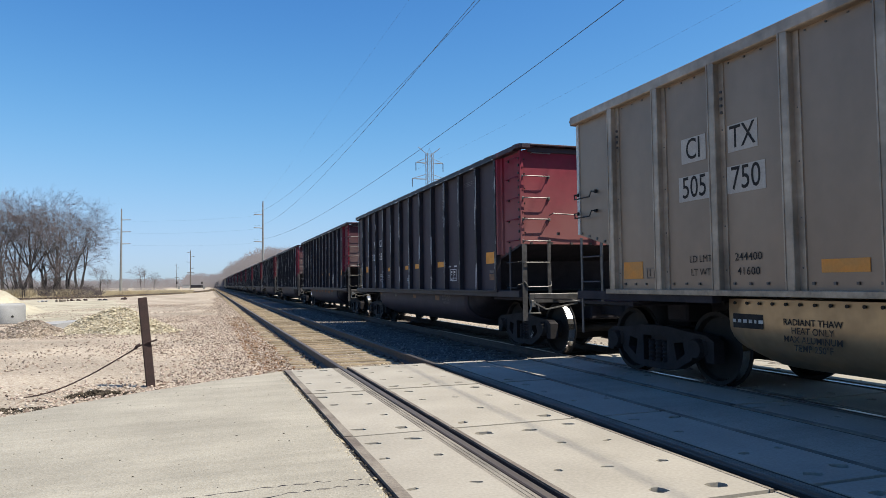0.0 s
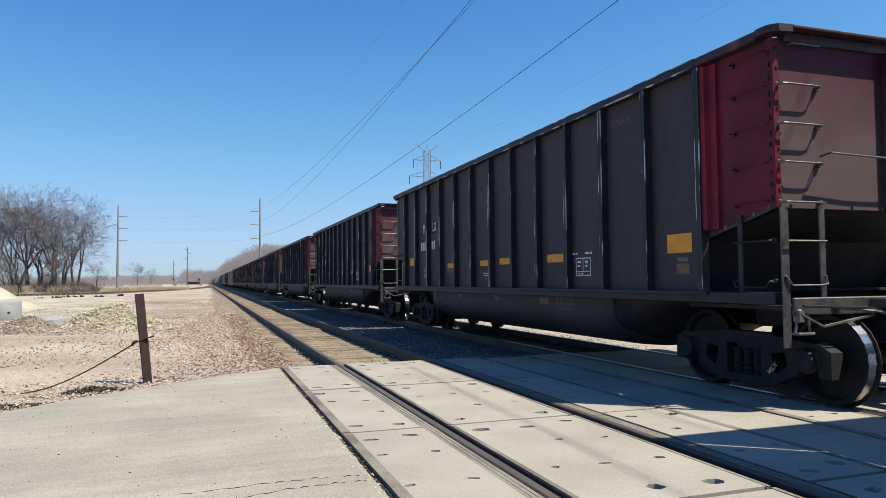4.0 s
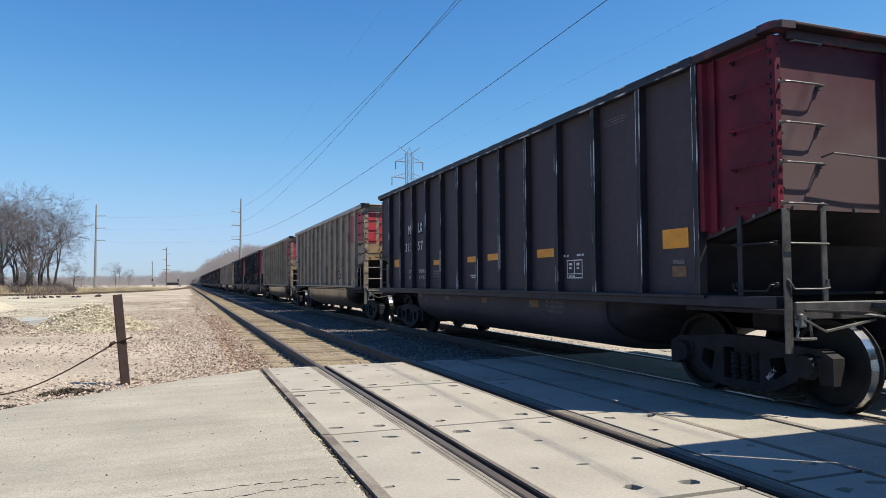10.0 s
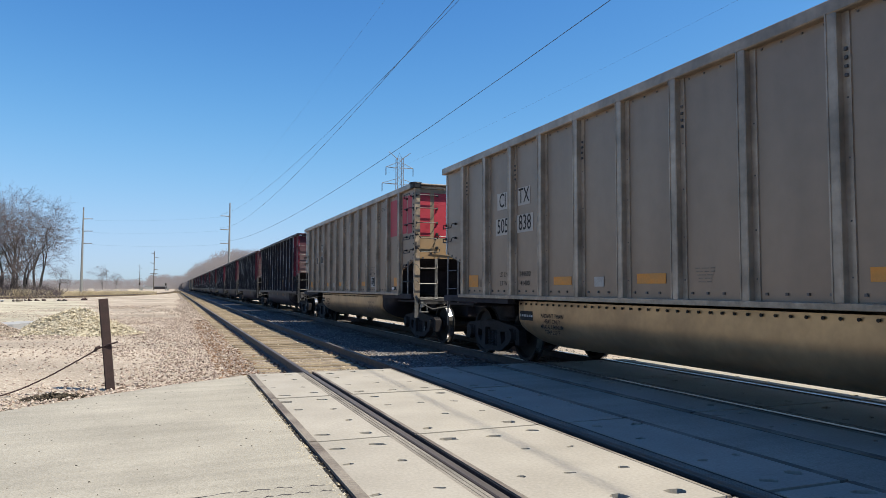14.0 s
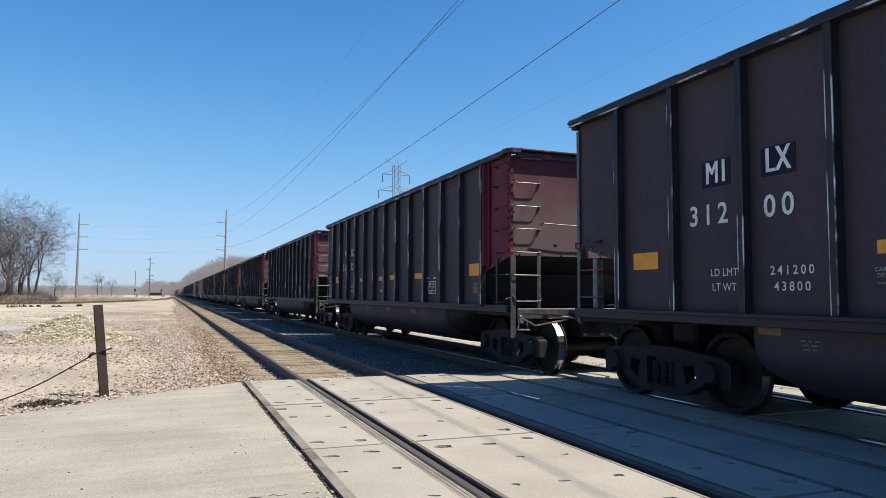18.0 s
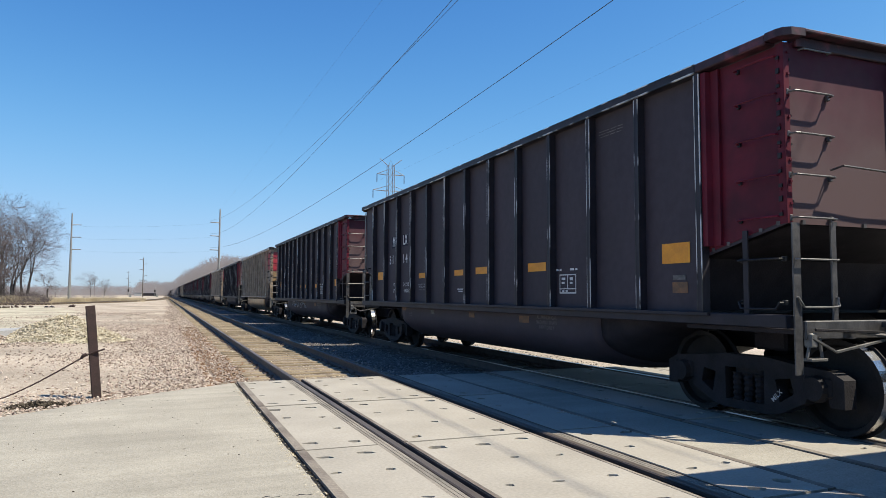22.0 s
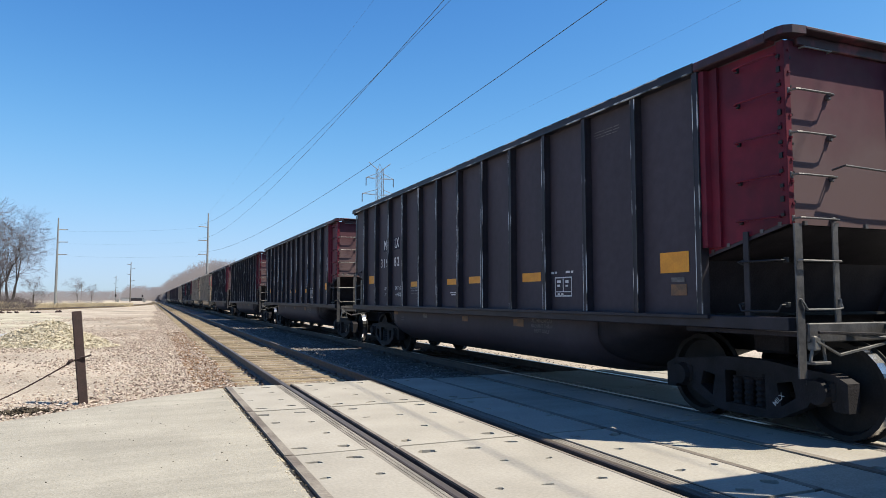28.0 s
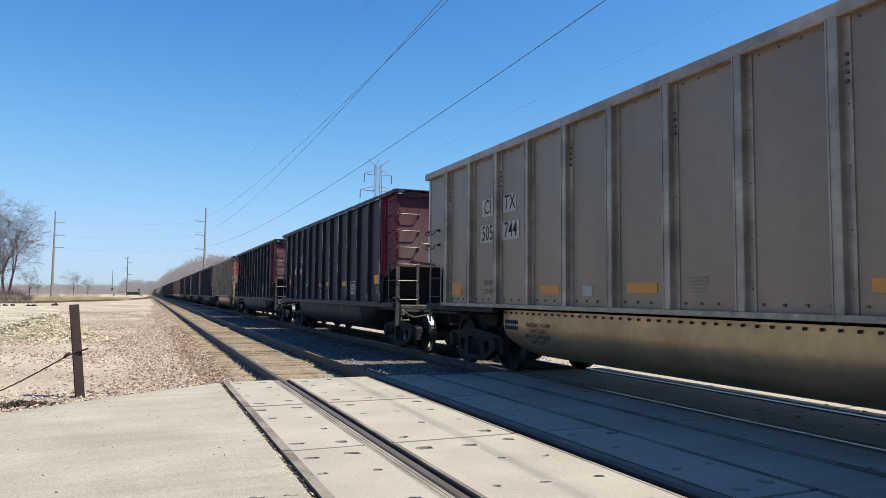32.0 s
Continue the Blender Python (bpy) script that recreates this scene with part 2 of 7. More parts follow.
def slab(outline, holes, low, high, m, floor=None):
    """A plate with holes through it, drawn in the local xy plane of m, from low to high; floor closes the holes lower down."""
    loops = [outline] + holes
    pts, edges = [], []
    for lp in loops:
        n = len(pts)
        pts += [Vector(p) for p in lp]
        edges += [(n + i, n + (i + 1) % len(lp)) for i in range(len(lp))]
    vs, _, fs, *_ = geometry.delaunay_2d_cdt(pts, edges, [], 1, 1e-5)

    def inside(p, lp):
        hit = False
        for (x0, y0), (x1, y1) in zip(lp, lp[1:] + lp[:1]):
            if (y0 > p.y) != (y1 > p.y) and p.x < (x1 - x0) * (p.y - y0) / (y1 - y0) + x0:
                hit = not hit
        return hit
    kept = []
    for f in fs:
        c = sum((vs[i] for i in f), Vector((0, 0))) / len(f)
        if inside(c, outline) and not any(inside(c, h) for h in holes):
            kept.append(f)
    fs = kept
    bm = bmesh.new()
    top = [bm.verts.new(m @ Vector((p.x, p.y, high))) for p in vs]
    bot = [bm.verts.new(m @ Vector((p.x, p.y, low))) for p in vs]
    for f in fs:
        bm.faces.new([top[i] for i in f])
        bm.faces.new([bot[i] for i in reversed(f)])
    count = {}
    for f in fs:
        for i in range(len(f)):
            e = (f[i], f[(i + 1) % len(f)])
            count[tuple(sorted(e))] = count.get(tuple(sorted(e)), []) + [e]
    for e in count.values():
        if len(e) == 1:
            a, b = e[0]
            bm.faces.new((top[a], bot[a], bot[b], top[b]))
    return bm


def prism(profile, m, length):
    """A profile in the local xy plane of m, drawn out along its z axis."""
    bm = bmesh.new()
    a = [bm.verts.new(m @ Vector((x, y, 0))) for x, y in profile]
    b = [bm.verts.new(m @ Vector((x, y, length))) for x, y in profile]
    n = len(profile)
    for i in range(n):
        bm.faces.new((a[i], a[(i + 1) % n], b[(i + 1) % n], b[i]))
    bm.faces.new(a[::-1])
    bm.faces.new(b)
    return bm


LETTERS = {}


def lettering(text, height, material, align="CENTER", bold=0.012, spacing=1.0, heavy=0.0):
    """A flat mesh of the words in the built-in font; its x runs along the line, y up."""
    key = (text, height, align, material.name)
    if key not in LETTERS:
        cu = bpy.data.curves.new("words", "FONT")
        cu.body, cu.size, cu.align_x, cu.align_y = text, height / 0.7, align, "CENTER"
        cu.offset, cu.extrude, cu.resolution_u = bold * height / 0.7, 0.0, 3
        cu.space_character = spacing
        ob = bpy.data.objects.new("words", cu)
        me = bpy.data.meshes.new_from_object(ob)
        bpy.data.objects.remove(ob)
        if heavy:                                 # broad brush strokes: the same letters laid side by side
            bm = bmesh.new()
            bm.from_mesh(me)
            faces = bm.faces[:]
            for i, d in enumerate((-heavy, heavy)):
                more = bmesh.ops.duplicate(bm, geom=faces)["geom"]
                bmesh.ops.translate(bm, vec=(d * height, 0, 0.0004 * (i + 1)), verts=[g for g in more if isinstance(g, bmesh.types.BMVert)])
            bm.to_mesh(me)
            bm.free()
        me.materials.clear()
        me.materials.append(material)
        LETTERS[key] = me
    return LETTERS[key]


def scattered(rocks, seed):
    """Vertices and faces of many rough stones: rocks is an array of x, y, z, size."""
    rng = np.random.default_rng(seed)
    n = len(rocks)
    unit = np.array([(1, 0, 0), (-1, 0, 0), (0, 1, 0), (0, -1, 0), (0, 0, 1), (0, 0, -1)], float)
    tris = np.array([(0, 2, 4), (2, 1, 4), (1, 3, 4), (3, 0, 4), (2, 0, 5), (1, 2, 5), (3, 1, 5), (0, 3, 5)])
    ang = rng.uniform(0, 2 * np.pi, n)
    tip = rng.uniform(-0.6, 0.6, n)
    v = unit[None] * rng.uniform(0.5, 1.3, (n, 6, 1)) * np.array([1.05, 0.85, 0.62])
    v = v + rng.normal(0, 0.16, v.shape)
    y, z = v[..., 1] * np.cos(tip)[:, None] - v[..., 2] * np.sin(tip)[:, None], v[..., 1] * np.sin(tip)[:, None] + v[..., 2] * np.cos(tip)[:, None]
    x = v[..., 0] * np.cos(ang)[:, None] - y * np.sin(ang)[:, None]
    y = v[..., 0] * np.sin(ang)[:, None] + y * np.cos(ang)[:, None]
    v = np.stack([x, y, z], -1) * rocks[:, None, 3:4] + rocks[:, None, :3]
    f = tris[None] + 6 * np.arange(n)[:, None, None]
    return v.reshape(-1, 3), f.reshape(-1, 3)


def raw_mesh(name, verts, faces, material, smooth=False):
    me = bpy.data.meshes.new(name)
    me.vertices.add(len(verts))
    me.vertices.foreach_set("co", np.asarray(verts, np.float32).ravel())
    faces = np.asarray(faces, np.int32)
    k = faces.shape[1]
    me.loops.add(faces.size)
    me.loops.foreach_set("vertex_index", faces.ravel())
    me.polygons.add(len(faces))
    me.polygons.foreach_set("loop_start", np.arange(0, faces.size, k, dtype=np.int32))
    me.polygons.foreach_set("loop_total", np.full(len(faces), k, np.int32))
    me.polygons.foreach_set("use_smooth", np.full(len(faces), smooth))
    me.update(calc_edges=True)
    me.materials.append(material)
    return me


# ---------------------------------------------------------------- materials
M_BLACK = mat("car_black_paint", (0.0500, 0.0400, 0.0500), 0.65, dark=(0.0385, 0.0312, 0.0390), scale=1.2, fine=9, amount=0.25, bump=0.05, bump_scale=5, spec=0.3, loose=True, vary=0.1, streak=(1, 1, 0.3))
M_BLACK_POST = mat("car_black_post", (0.0264, 0.0228, 0.0312), 0.55, dark=(0.0144, 0.0132, 0.018), scale=3, fine=20, amount=0.3, bump=0.06, spec=0.3)
M_WORN = mat("worn_edge", (0.55, 0.55, 0.55), 0.4, dark=(0.012, 0.011, 0.012), scale=2.6, fine=14, amount=0.75, bump=0.05, sharp=4.0, centre=0.545, loose=True, streak=(1, 1, 0.6))
M_RED = mat("car_red_paint", (0.142, 0.010, 0.025), 0.6, dark=(0.066, 0.007, 0.017), vary=0.25, scale=1.6, fine=7, amount=0.3, bump=0.06, bump_scale=5, spec=0.25, loose=True)
# Dust lies on the lower part; the red above is darkened for the chord's shade.
M_RED_DUST_SHADE = dusty_mat("car_red_dusty_shaded_top", (0.072, 0.013, 0.026), (0.106, 0.070, 0.073), 3.55, 2.6)
M_RED_FRESH = dusty_mat("car_red_brighter", (0.205, 0.018, 0.038), (0.215, 0.085, 0.085), 3.5, 2.2)
M_TAN_END = dusty_mat("car_dusty_end", (0.25, 0.205, 0.155), (0.27, 0.18, 0.098), 3.3, 2.2)
M_RED_WORN = mat("car_red_scuffed", (0.115, 0.026, 0.038), 0.6, dark=(0.026, 0.009, 0.016), scale=3.5, fine=14, amount=0.6, bump=0.1, sharp=2.5, centre=0.60, loose=True)
M_IRON = mat("black_iron_bar", (0.018, 0.017, 0.019), 0.5, dark=(0.010, 0.010, 0.011), scale=8, fine=50, amount=0.4, bump=0.1, spec=0.3)
M_SILVER = mat("car_silver_sheet", (0.252, 0.184, 0.133), 0.42, metal=0.45, dark=(0.212, 0.154, 0.112), scale=1.6, fine=5, amount=0.12, streak=(1, 1, 0.22),
               bump=0.05, bump_scale=5, loose=True)
M_SILVER_POST = mat("car_silver_post", (0.37, 0.295, 0.228), 0.40, metal=0.35, dark=(0.205, 0.163, 0.126), scale=2, fine=12, amount=0.3, bump=0.04, loose=True)
M_TAN = mat("car_dusty_tub", (0.42, 0.30, 0.172), 0.38, metal=0.6, dark=(0.29, 0.207, 0.124), scale=1.2, fine=8, amount=0.3, bump=0.04, bump_scale=6)
M_PANEL_RED = mat("signal_red_panel", (0.37, 0.022, 0.040), 0.55, dark=(0.32, 0.022, 0.038), scale=1.2, fine=6, amount=0.12, bump=0.0, loose=True)
M_UNDER = mat("grimy_underframe", (0.030, 0.026, 0.032), 0.75, dark=(0.018, 0.016, 0.021), scale=4, fine=50, amount=0.5, bump=0.25, spec=0.25)
M_TRUCK = mat("cast_steel_grime", (0.020, 0.0175, 0.021), 0.75, dark=(0.010, 0.009, 0.010), scale=5, fine=60, amount=0.5, bump=0.3, spec=0.3)
M_WHEEL = mat("wheel_steel", (0.020, 0.018, 0.018), 0.7, dark=(0.012, 0.011, 0.011), scale=6, fine=60, amount=0.5, bump=0.15, spec=0.25)
M_TREAD = mat("polished_tread", (0.55, 0.55, 0.56), 0.22, metal=1.0, dark=(0.42, 0.42, 0.43), scale=8, fine=60, amount=0.2, bump=0.02)
M_BAR = mat("handhold_bar", (0.10, 0.095, 0.095), 0.45, metal=0.3, dark=(0.05, 0.048, 0.05), scale=8, fine=50, amount=0.4, bump=0.1)
M_GREYBAR = mat("galvanised_bar", (0.18, 0.173, 0.165), 0.5, metal=0.3, dark=(0.0975, 0.0938, 0.09), scale=8, fine=50, amount=0.35, bump=0.1)
M_SILVERBAR = mat("bare_aluminium_angle", (0.35, 0.275, 0.20), 0.5, metal=0.25, dark=(0.21, 0.165, 0.12), scale=5, fine=30, amount=0.4, bump=0.08)
M_BRIGHT = mat("bright_aluminium", (0.55, 0.53, 0.50), 0.45, metal=0.3, dark=(0.42, 0.40, 0.375), scale=4, fine=30, amount=0.3, bump=0.03)
M_ORANGE = mat("reflective_orange", (0.78, 0.31, 0.012), 0.5, dark=(0.66, 0.25, 0.01), scale=6, fine=40, amount=0.25, bump=0.02)
M_ORANGE_OLD = mat("faded_orange", (0.62, 0.235, 0.03), 0.6, dark=(0.50, 0.225, 0.05), scale=5, fine=30, amount=0.2, bump=0.02)
M_WHITE = mat("stencil_white", (0.72, 0.71, 0.69), 0.6, dark=(0.55, 0.54, 0.53), scale=9, fine=50, amount=0.3, bump=0)
M_INK = mat("stencil_black", (0.018, 0.018, 0.02), 0.75, spec=0.15, dark=(0.035, 0.033, 0.031), scale=9, fine=50, amount=0.3, bump=0)
M_NAVY = mat("navy_patch", (0.010, 0.012, 0.032), 0.7, dark=(0.008, 0.009, 0.022), spec=0.2, scale=5, fine=40, amount=0.3, bump=0.03)
M_PATCH = mat("pale_patch", (0.375, 0.345, 0.305), 0.55, dark=(0.32, 0.29, 0.255), scale=5, fine=40, amount=0.2, bump=0.02)
M_CHALK = mat("graffiti_chalk", (0.45, 0.45, 0.45), 0.8, dark=(0.3, 0.3, 0.3), scale=9, fine=50, amount=0.3, bump=0)
M_FADED_ORANGE = mat("dull_orange_sticker", (0.22, 0.11, 0.05), 0.7, dark=(0.12, 0.075, 0.045), scale=9, fine=50, amount=0.4, bump=0)
M_INK_OLD = mat("worn_stencil", (0.12, 0.10, 0.082), 0.7, dark=(0.19, 0.155, 0.12), scale=9, fine=50, amount=0.4, bump=0)
M_FADED = mat("faded_sticker", (0.16, 0.15, 0.14), 0.7, dark=(0.08, 0.075, 0.07), scale=9, fine=50, amount=0.4, bump=0)
M_RUST = mat("rusty_patch", (0.20, 0.08, 0.04), 0.9, dark=(0.10, 0.05, 0.035), scale=7, fine=40, amount=0.6, bump=0.2)
M_CONC = mat("crossing_concrete", (0.334, 0.306, 0.262), 0.85, dark=(0.284, 0.259, 0.22), scale=1.3, fine=40, amount=0.25, bump=0.12, bump_scale=90, vary=0.05)
M_ASPH = ground_mat("pale_worn_asphalt", [(0.274, 0.253, 0.211), (0.307, 0.285, 0.241), (0.248, 0.228, 0.190), (0.326, 0.303, 0.259), (0.289, 0.266, 0.224)], 75, bump=0.2, big=0.8, patchy=0.3, streaks=0.22)
M_RAIL = mat("rusty_rail", (0.075, 0.052, 0.042), 0.75, dark=(0.045, 0.033, 0.03), scale=5, fine=60, amount=0.5, bump=0.2)
M_RAILTOP = mat("rail_head_steel", (0.42, 0.41, 0.41), 0.30, metal=0.9, dark=(0.28, 0.26, 0.25), scale=6, fine=60, amount=0.3, bump=0.03, streak=(1, 0.1, 1))
M_RAILDULL = mat("dull_rail_head", (0.109, 0.09, 0.075), 0.5, dark=(0.0638, 0.0525, 0.045), scale=6, fine=60, amount=0.4, bump=0.05, streak=(1, 0.08, 1))
M_TIE = mat("weathered_tie", (0.231, 0.182, 0.119), 0.95, dark=(0.132, 0.099, 0.0647), scale=4, fine=40, amount=0.6, bump=0.5, bump_scale=50, vary=0.25, streak=(0.5, 6, 6))
M_RUBBER = mat("rubber_seal", (0.0396, 0.037, 0.0356), 0.8, dark=(0.0231, 0.0218, 0.0211), scale=6, fine=70, amount=0.5, bump=0.3)
M_SEAL = mat("dirt_packed_seal", (0.228, 0.203, 0.171), 0.9, dark=(0.134, 0.119, 0.0992), scale=5, fine=60, amount=0.5, bump=0.4, streak=(1, 0.25, 1))
M_EDGE = mat("worn_panel_edge", (0.205, 0.177, 0.146), 0.85, dark=(0.115, 0.093, 0.0775), scale=1.6, fine=30, amount=0.5, bump=0.3, sharp=1.5, loose=True)
S_RUSTY = stones_mat("rust_stained_stones", [(0.185, 0.102, 0.060), (0.275, 0.175, 0.112), (0.14, 0.083, 0.058), (0.31, 0.225, 0.16)])
M_POSTRUST = mat("rusty_post_steel", (0.045, 0.024, 0.022), 0.85, dark=(0.0315, 0.0182, 0.0168), scale=9, fine=70, amount=0.5, bump=0.3)
M_POLE = mat("galvanised_pole", (0.222, 0.222, 0.216), 0.6, metal=0.2, dark=(0.18, 0.18, 0.174), scale=2, fine=30, amount=0.3, bump=0.05)
M_WOODPOLE = mat("wood_pole", (0.132, 0.112, 0.0924), 0.9, dark=(0.0858, 0.0726, 0.0594), scale=3, fine=30, amount=0.4, bump=0.1)
M_WIRE = mat("dark_wire", (0.03, 0.03, 0.035), 0.6, dark=(0.02, 0.02, 0.024), scale=3, fine=20, amount=0.2, bump=0)
# Steel lightened for the haze in front of the far tower.
M_STEEL = mat("tower_steel", (0.19, 0.196, 0.21), 0.6, metal=0.2, dark=(0.15, 0.155, 0.168), scale=2, fine=20, amount=0.2, bump=0)
M_BARK = mat("grey_bark", (0.056, 0.047, 0.044), 0.95, dark=(0.033, 0.028, 0.026), scale=3, fine=25, amount=0.5, bump=0.2)
M_TWIG = mat("bare_twigs", (0.128, 0.104, 0.102), 0.95, dark=(0.087, 0.070, 0.069), scale=0.5, fine=6, amount=0.3, bump=0)
# Far twigs paled and greyed: the haze of distance mixed into the colour.
M_FARWOOD = mat("haze_paled_far_trees", (0.27, 0.245, 0.25), 1.0, dark=(0.235, 0.212, 0.22), scale=0.05, fine=0.6, amount=0.15, bump=0)
M_GRASS = mat("dry_grass", (0.43, 0.36, 0.245), 0.95, dark=(0.35, 0.285, 0.185), scale=0.3, fine=6, amount=0.4, bump=0)
M_MANHOLE = mat("pale_precast_concrete", (0.327, 0.327, 0.327), 0.8, dark=(0.264, 0.264, 0.264), scale=2, fine=30, amount=0.3, bump=0.1)
M_COAL = mat("coal_dust_inside", (0.032, 0.032, 0.032), 0.9, dark=(0.0192, 0.0192, 0.0192), scale=4, fine=40, amount=0.4, bump=0.2)
S_BALLAST = stones_mat("ballast_stones", [(0.118, 0.086, 0.074), (0.335, 0.262, 0.216), (0.47, 0.395, 0.336), (0.215, 0.158, 0.132), (0.53, 0.468, 0.408)])
S_PALE = stones_mat("pale_limestone", [(0.37, 0.315, 0.215), (0.49, 0.43, 0.32), (0.265, 0.222, 0.152), (0.545, 0.495, 0.40), (0.17, 0.14, 0.10)])
S_PINK = stones_mat("pinkish_stones", [(0.285, 0.226, 0.186), (0.42, 0.352, 0.296), (0.19, 0.146, 0.120), (0.48, 0.418, 0.358)])
S_DARK = stones_mat("dark_debris", [(0.0143, 0.011, 0.00825), (0.044, 0.0352, 0.0253), (0.0935, 0.077, 0.0578), (0.0198, 0.0154, 0.0116)])
G_GRAVEL = ground_mat("gravel_ground", [(0.31, 0.255, 0.200), (0.392, 0.336, 0.274), (0.265, 0.214, 0.168), (0.445, 0.392, 0.325)], 26, big=0.22)
G_BALLAST = ground_mat("ballast_bed", [(0.149, 0.115, 0.0868), (0.223, 0.18, 0.143), (0.279, 0.236, 0.192), (0.118, 0.0918, 0.0713)], 20)
# Darker grey copies of ballast and ties: the train's shade put into the colour.
S_BALLAST_SHADE = stones_mat("coal_dusted_stones", [(0.058, 0.052, 0.052), (0.165, 0.148, 0.142), (0.27, 0.25, 0.24), (0.105, 0.094, 0.092), (0.33, 0.31, 0.30)])
G_BALLAST_SHADE = ground_mat("shade_darkened_bed", [(0.078, 0.070, 0.066), (0.118, 0.107, 0.102), (0.155, 0.143, 0.136), (0.058, 0.052, 0.050)], 20)
M_TIE_SHADE = mat("shade_darkened_tie", (0.115, 0.100, 0.084), 0.95, dark=(0.062, 0.054, 0.047), scale=4, fine=40, amount=0.6, bump=0.5, bump_scale=50, vary=0.25, streak=(0.5, 6, 6))
G_SAND = ground_mat("sand_mound", [(0.348, 0.312, 0.238), (0.37, 0.338, 0.264), (0.327, 0.29, 0.216)], 9, bump=0.2)

# ---------------------------------------------------------------- ground
T1, T2 = 2.73, 6.78          # centre lines of the empty track and of the train's track
TIE_TOP = -0.175


def ground_sheet():
    """One sheet to the horizon, finer near the crossing."""
    xs = np.concatenate([[-3000, -1200, -500, -250, -120, -70], np.arange(-50, 40.1, 1.5), [60, 110, 250, 600, 1400, 3000]])
    ys = np.concatenate([[-1500, -800, -400, -200, -100, -50], np.arange(-30, 130.1, 1.5), [150, 180, 230, 300, 450, 800, 1600, 3200, 4200]])
    X, Y = np.meshgrid(xs, ys, indexing="ij")
    Z = np.full(X.shape, -0.16)
    near = (np.abs(X + 10) < 40) & (Y > 11) & (Y < 130)
    bumps = np.sin(X * 0.9 + 1.3) * np.sin(Y * 0.47) + 0.6 * np.sin(X * 0.37 + Y * 0.21)
    Z = Z + np.where(near & (X < 0.5), 0.025 * bumps, 0)
    Z = np.where((X > 0.9) & (X < 9.5), -0.21, Z)
    n, m = X.shape
    v = np.stack([X, Y, Z], -1).reshape(-1, 3)
    i = (np.arange(n - 1)[:, None] * m + np.arange(m - 1)).ravel()
    f = np.stack([i, i + m, i + m + 1, i + 1], -1)
    ob = new("ground", raw_mesh("ground", v, f, G_GRAVEL, True))
    return tagged(ob, "pale gravel and bare dirt ground beside the tracks", "ground", kind="structure")


ground_sheet()


def track_bed():
    """A low ballast bed under both tracks."""
    worn = [(0.35, -0.30), (1.0, -0.195), (4.15, -0.195)], G_BALLAST, "bed of crushed stone ballast under the empty track"
    busy = [(4.15, -0.195), (8.6, -0.195), (10.2, -0.32)], G_BALLAST_SHADE, "bed of grey ballast under the train, darkened for its shade"
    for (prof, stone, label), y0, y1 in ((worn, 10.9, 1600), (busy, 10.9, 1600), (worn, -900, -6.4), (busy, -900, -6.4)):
        bm = bmesh.new()
        ys = [y0, 40, 90, 300, y1] if y0 > 0 else [y0, y1]
        rows = [[bm.verts.new((x, y, z)) for x, z in prof] for y in ys]
        for a, b in zip(rows, rows[1:]):
            for j in range(len(prof) - 1):
                bm.faces.new((a[j], a[j + 1], b[j + 1], b[j]))
        tagged(part("ballast_bed", bm, stone), label, "ballast", kind="structure")


track_bed()


def sandy_lane():
    """A bare, pale, trodden stretch of sand behind the stone piles."""
    rows = []
    for y in np.arange(31.5, 92, 0.9):
        right = -5.0 - 1.6 * max(0, 34.5 - y) + 0.7 * math.sin(y * 0.42) + 0.4 * math.sin(y * 1.3 + 1) - 0.012 * (y - 45) ** 2 * (y > 60) * 0.3
        xs = np.concatenate([np.linspace(-38, right - 1.0, 24), [right - 0.4, right]])
        z = -0.148 + 0.025 * (np.sin(xs * 0.9 + 1.3) * math.sin(y * 0.47) + 0.6 * np.sin(xs * 0.37 + y * 0.21))
        z[-1] -= 0.03
        rows.append(np.stack([xs, np.full(len(xs), y), z], -1))
    v = np.concatenate(rows)
    n, m = len(rows), len(rows[0])
    i = (np.arange(n - 1)[:, None] * m + np.arange(m - 1)).ravel()
    f = np.stack([i, i + 1, i + m + 1, i + m], -1)
    tagged(new("sandy_lane", raw_mesh("sandy_lane", v, f, G_SAND, True)), "pale bare sand behind the stone piles", "ground", kind="structure")


sandy_lane()


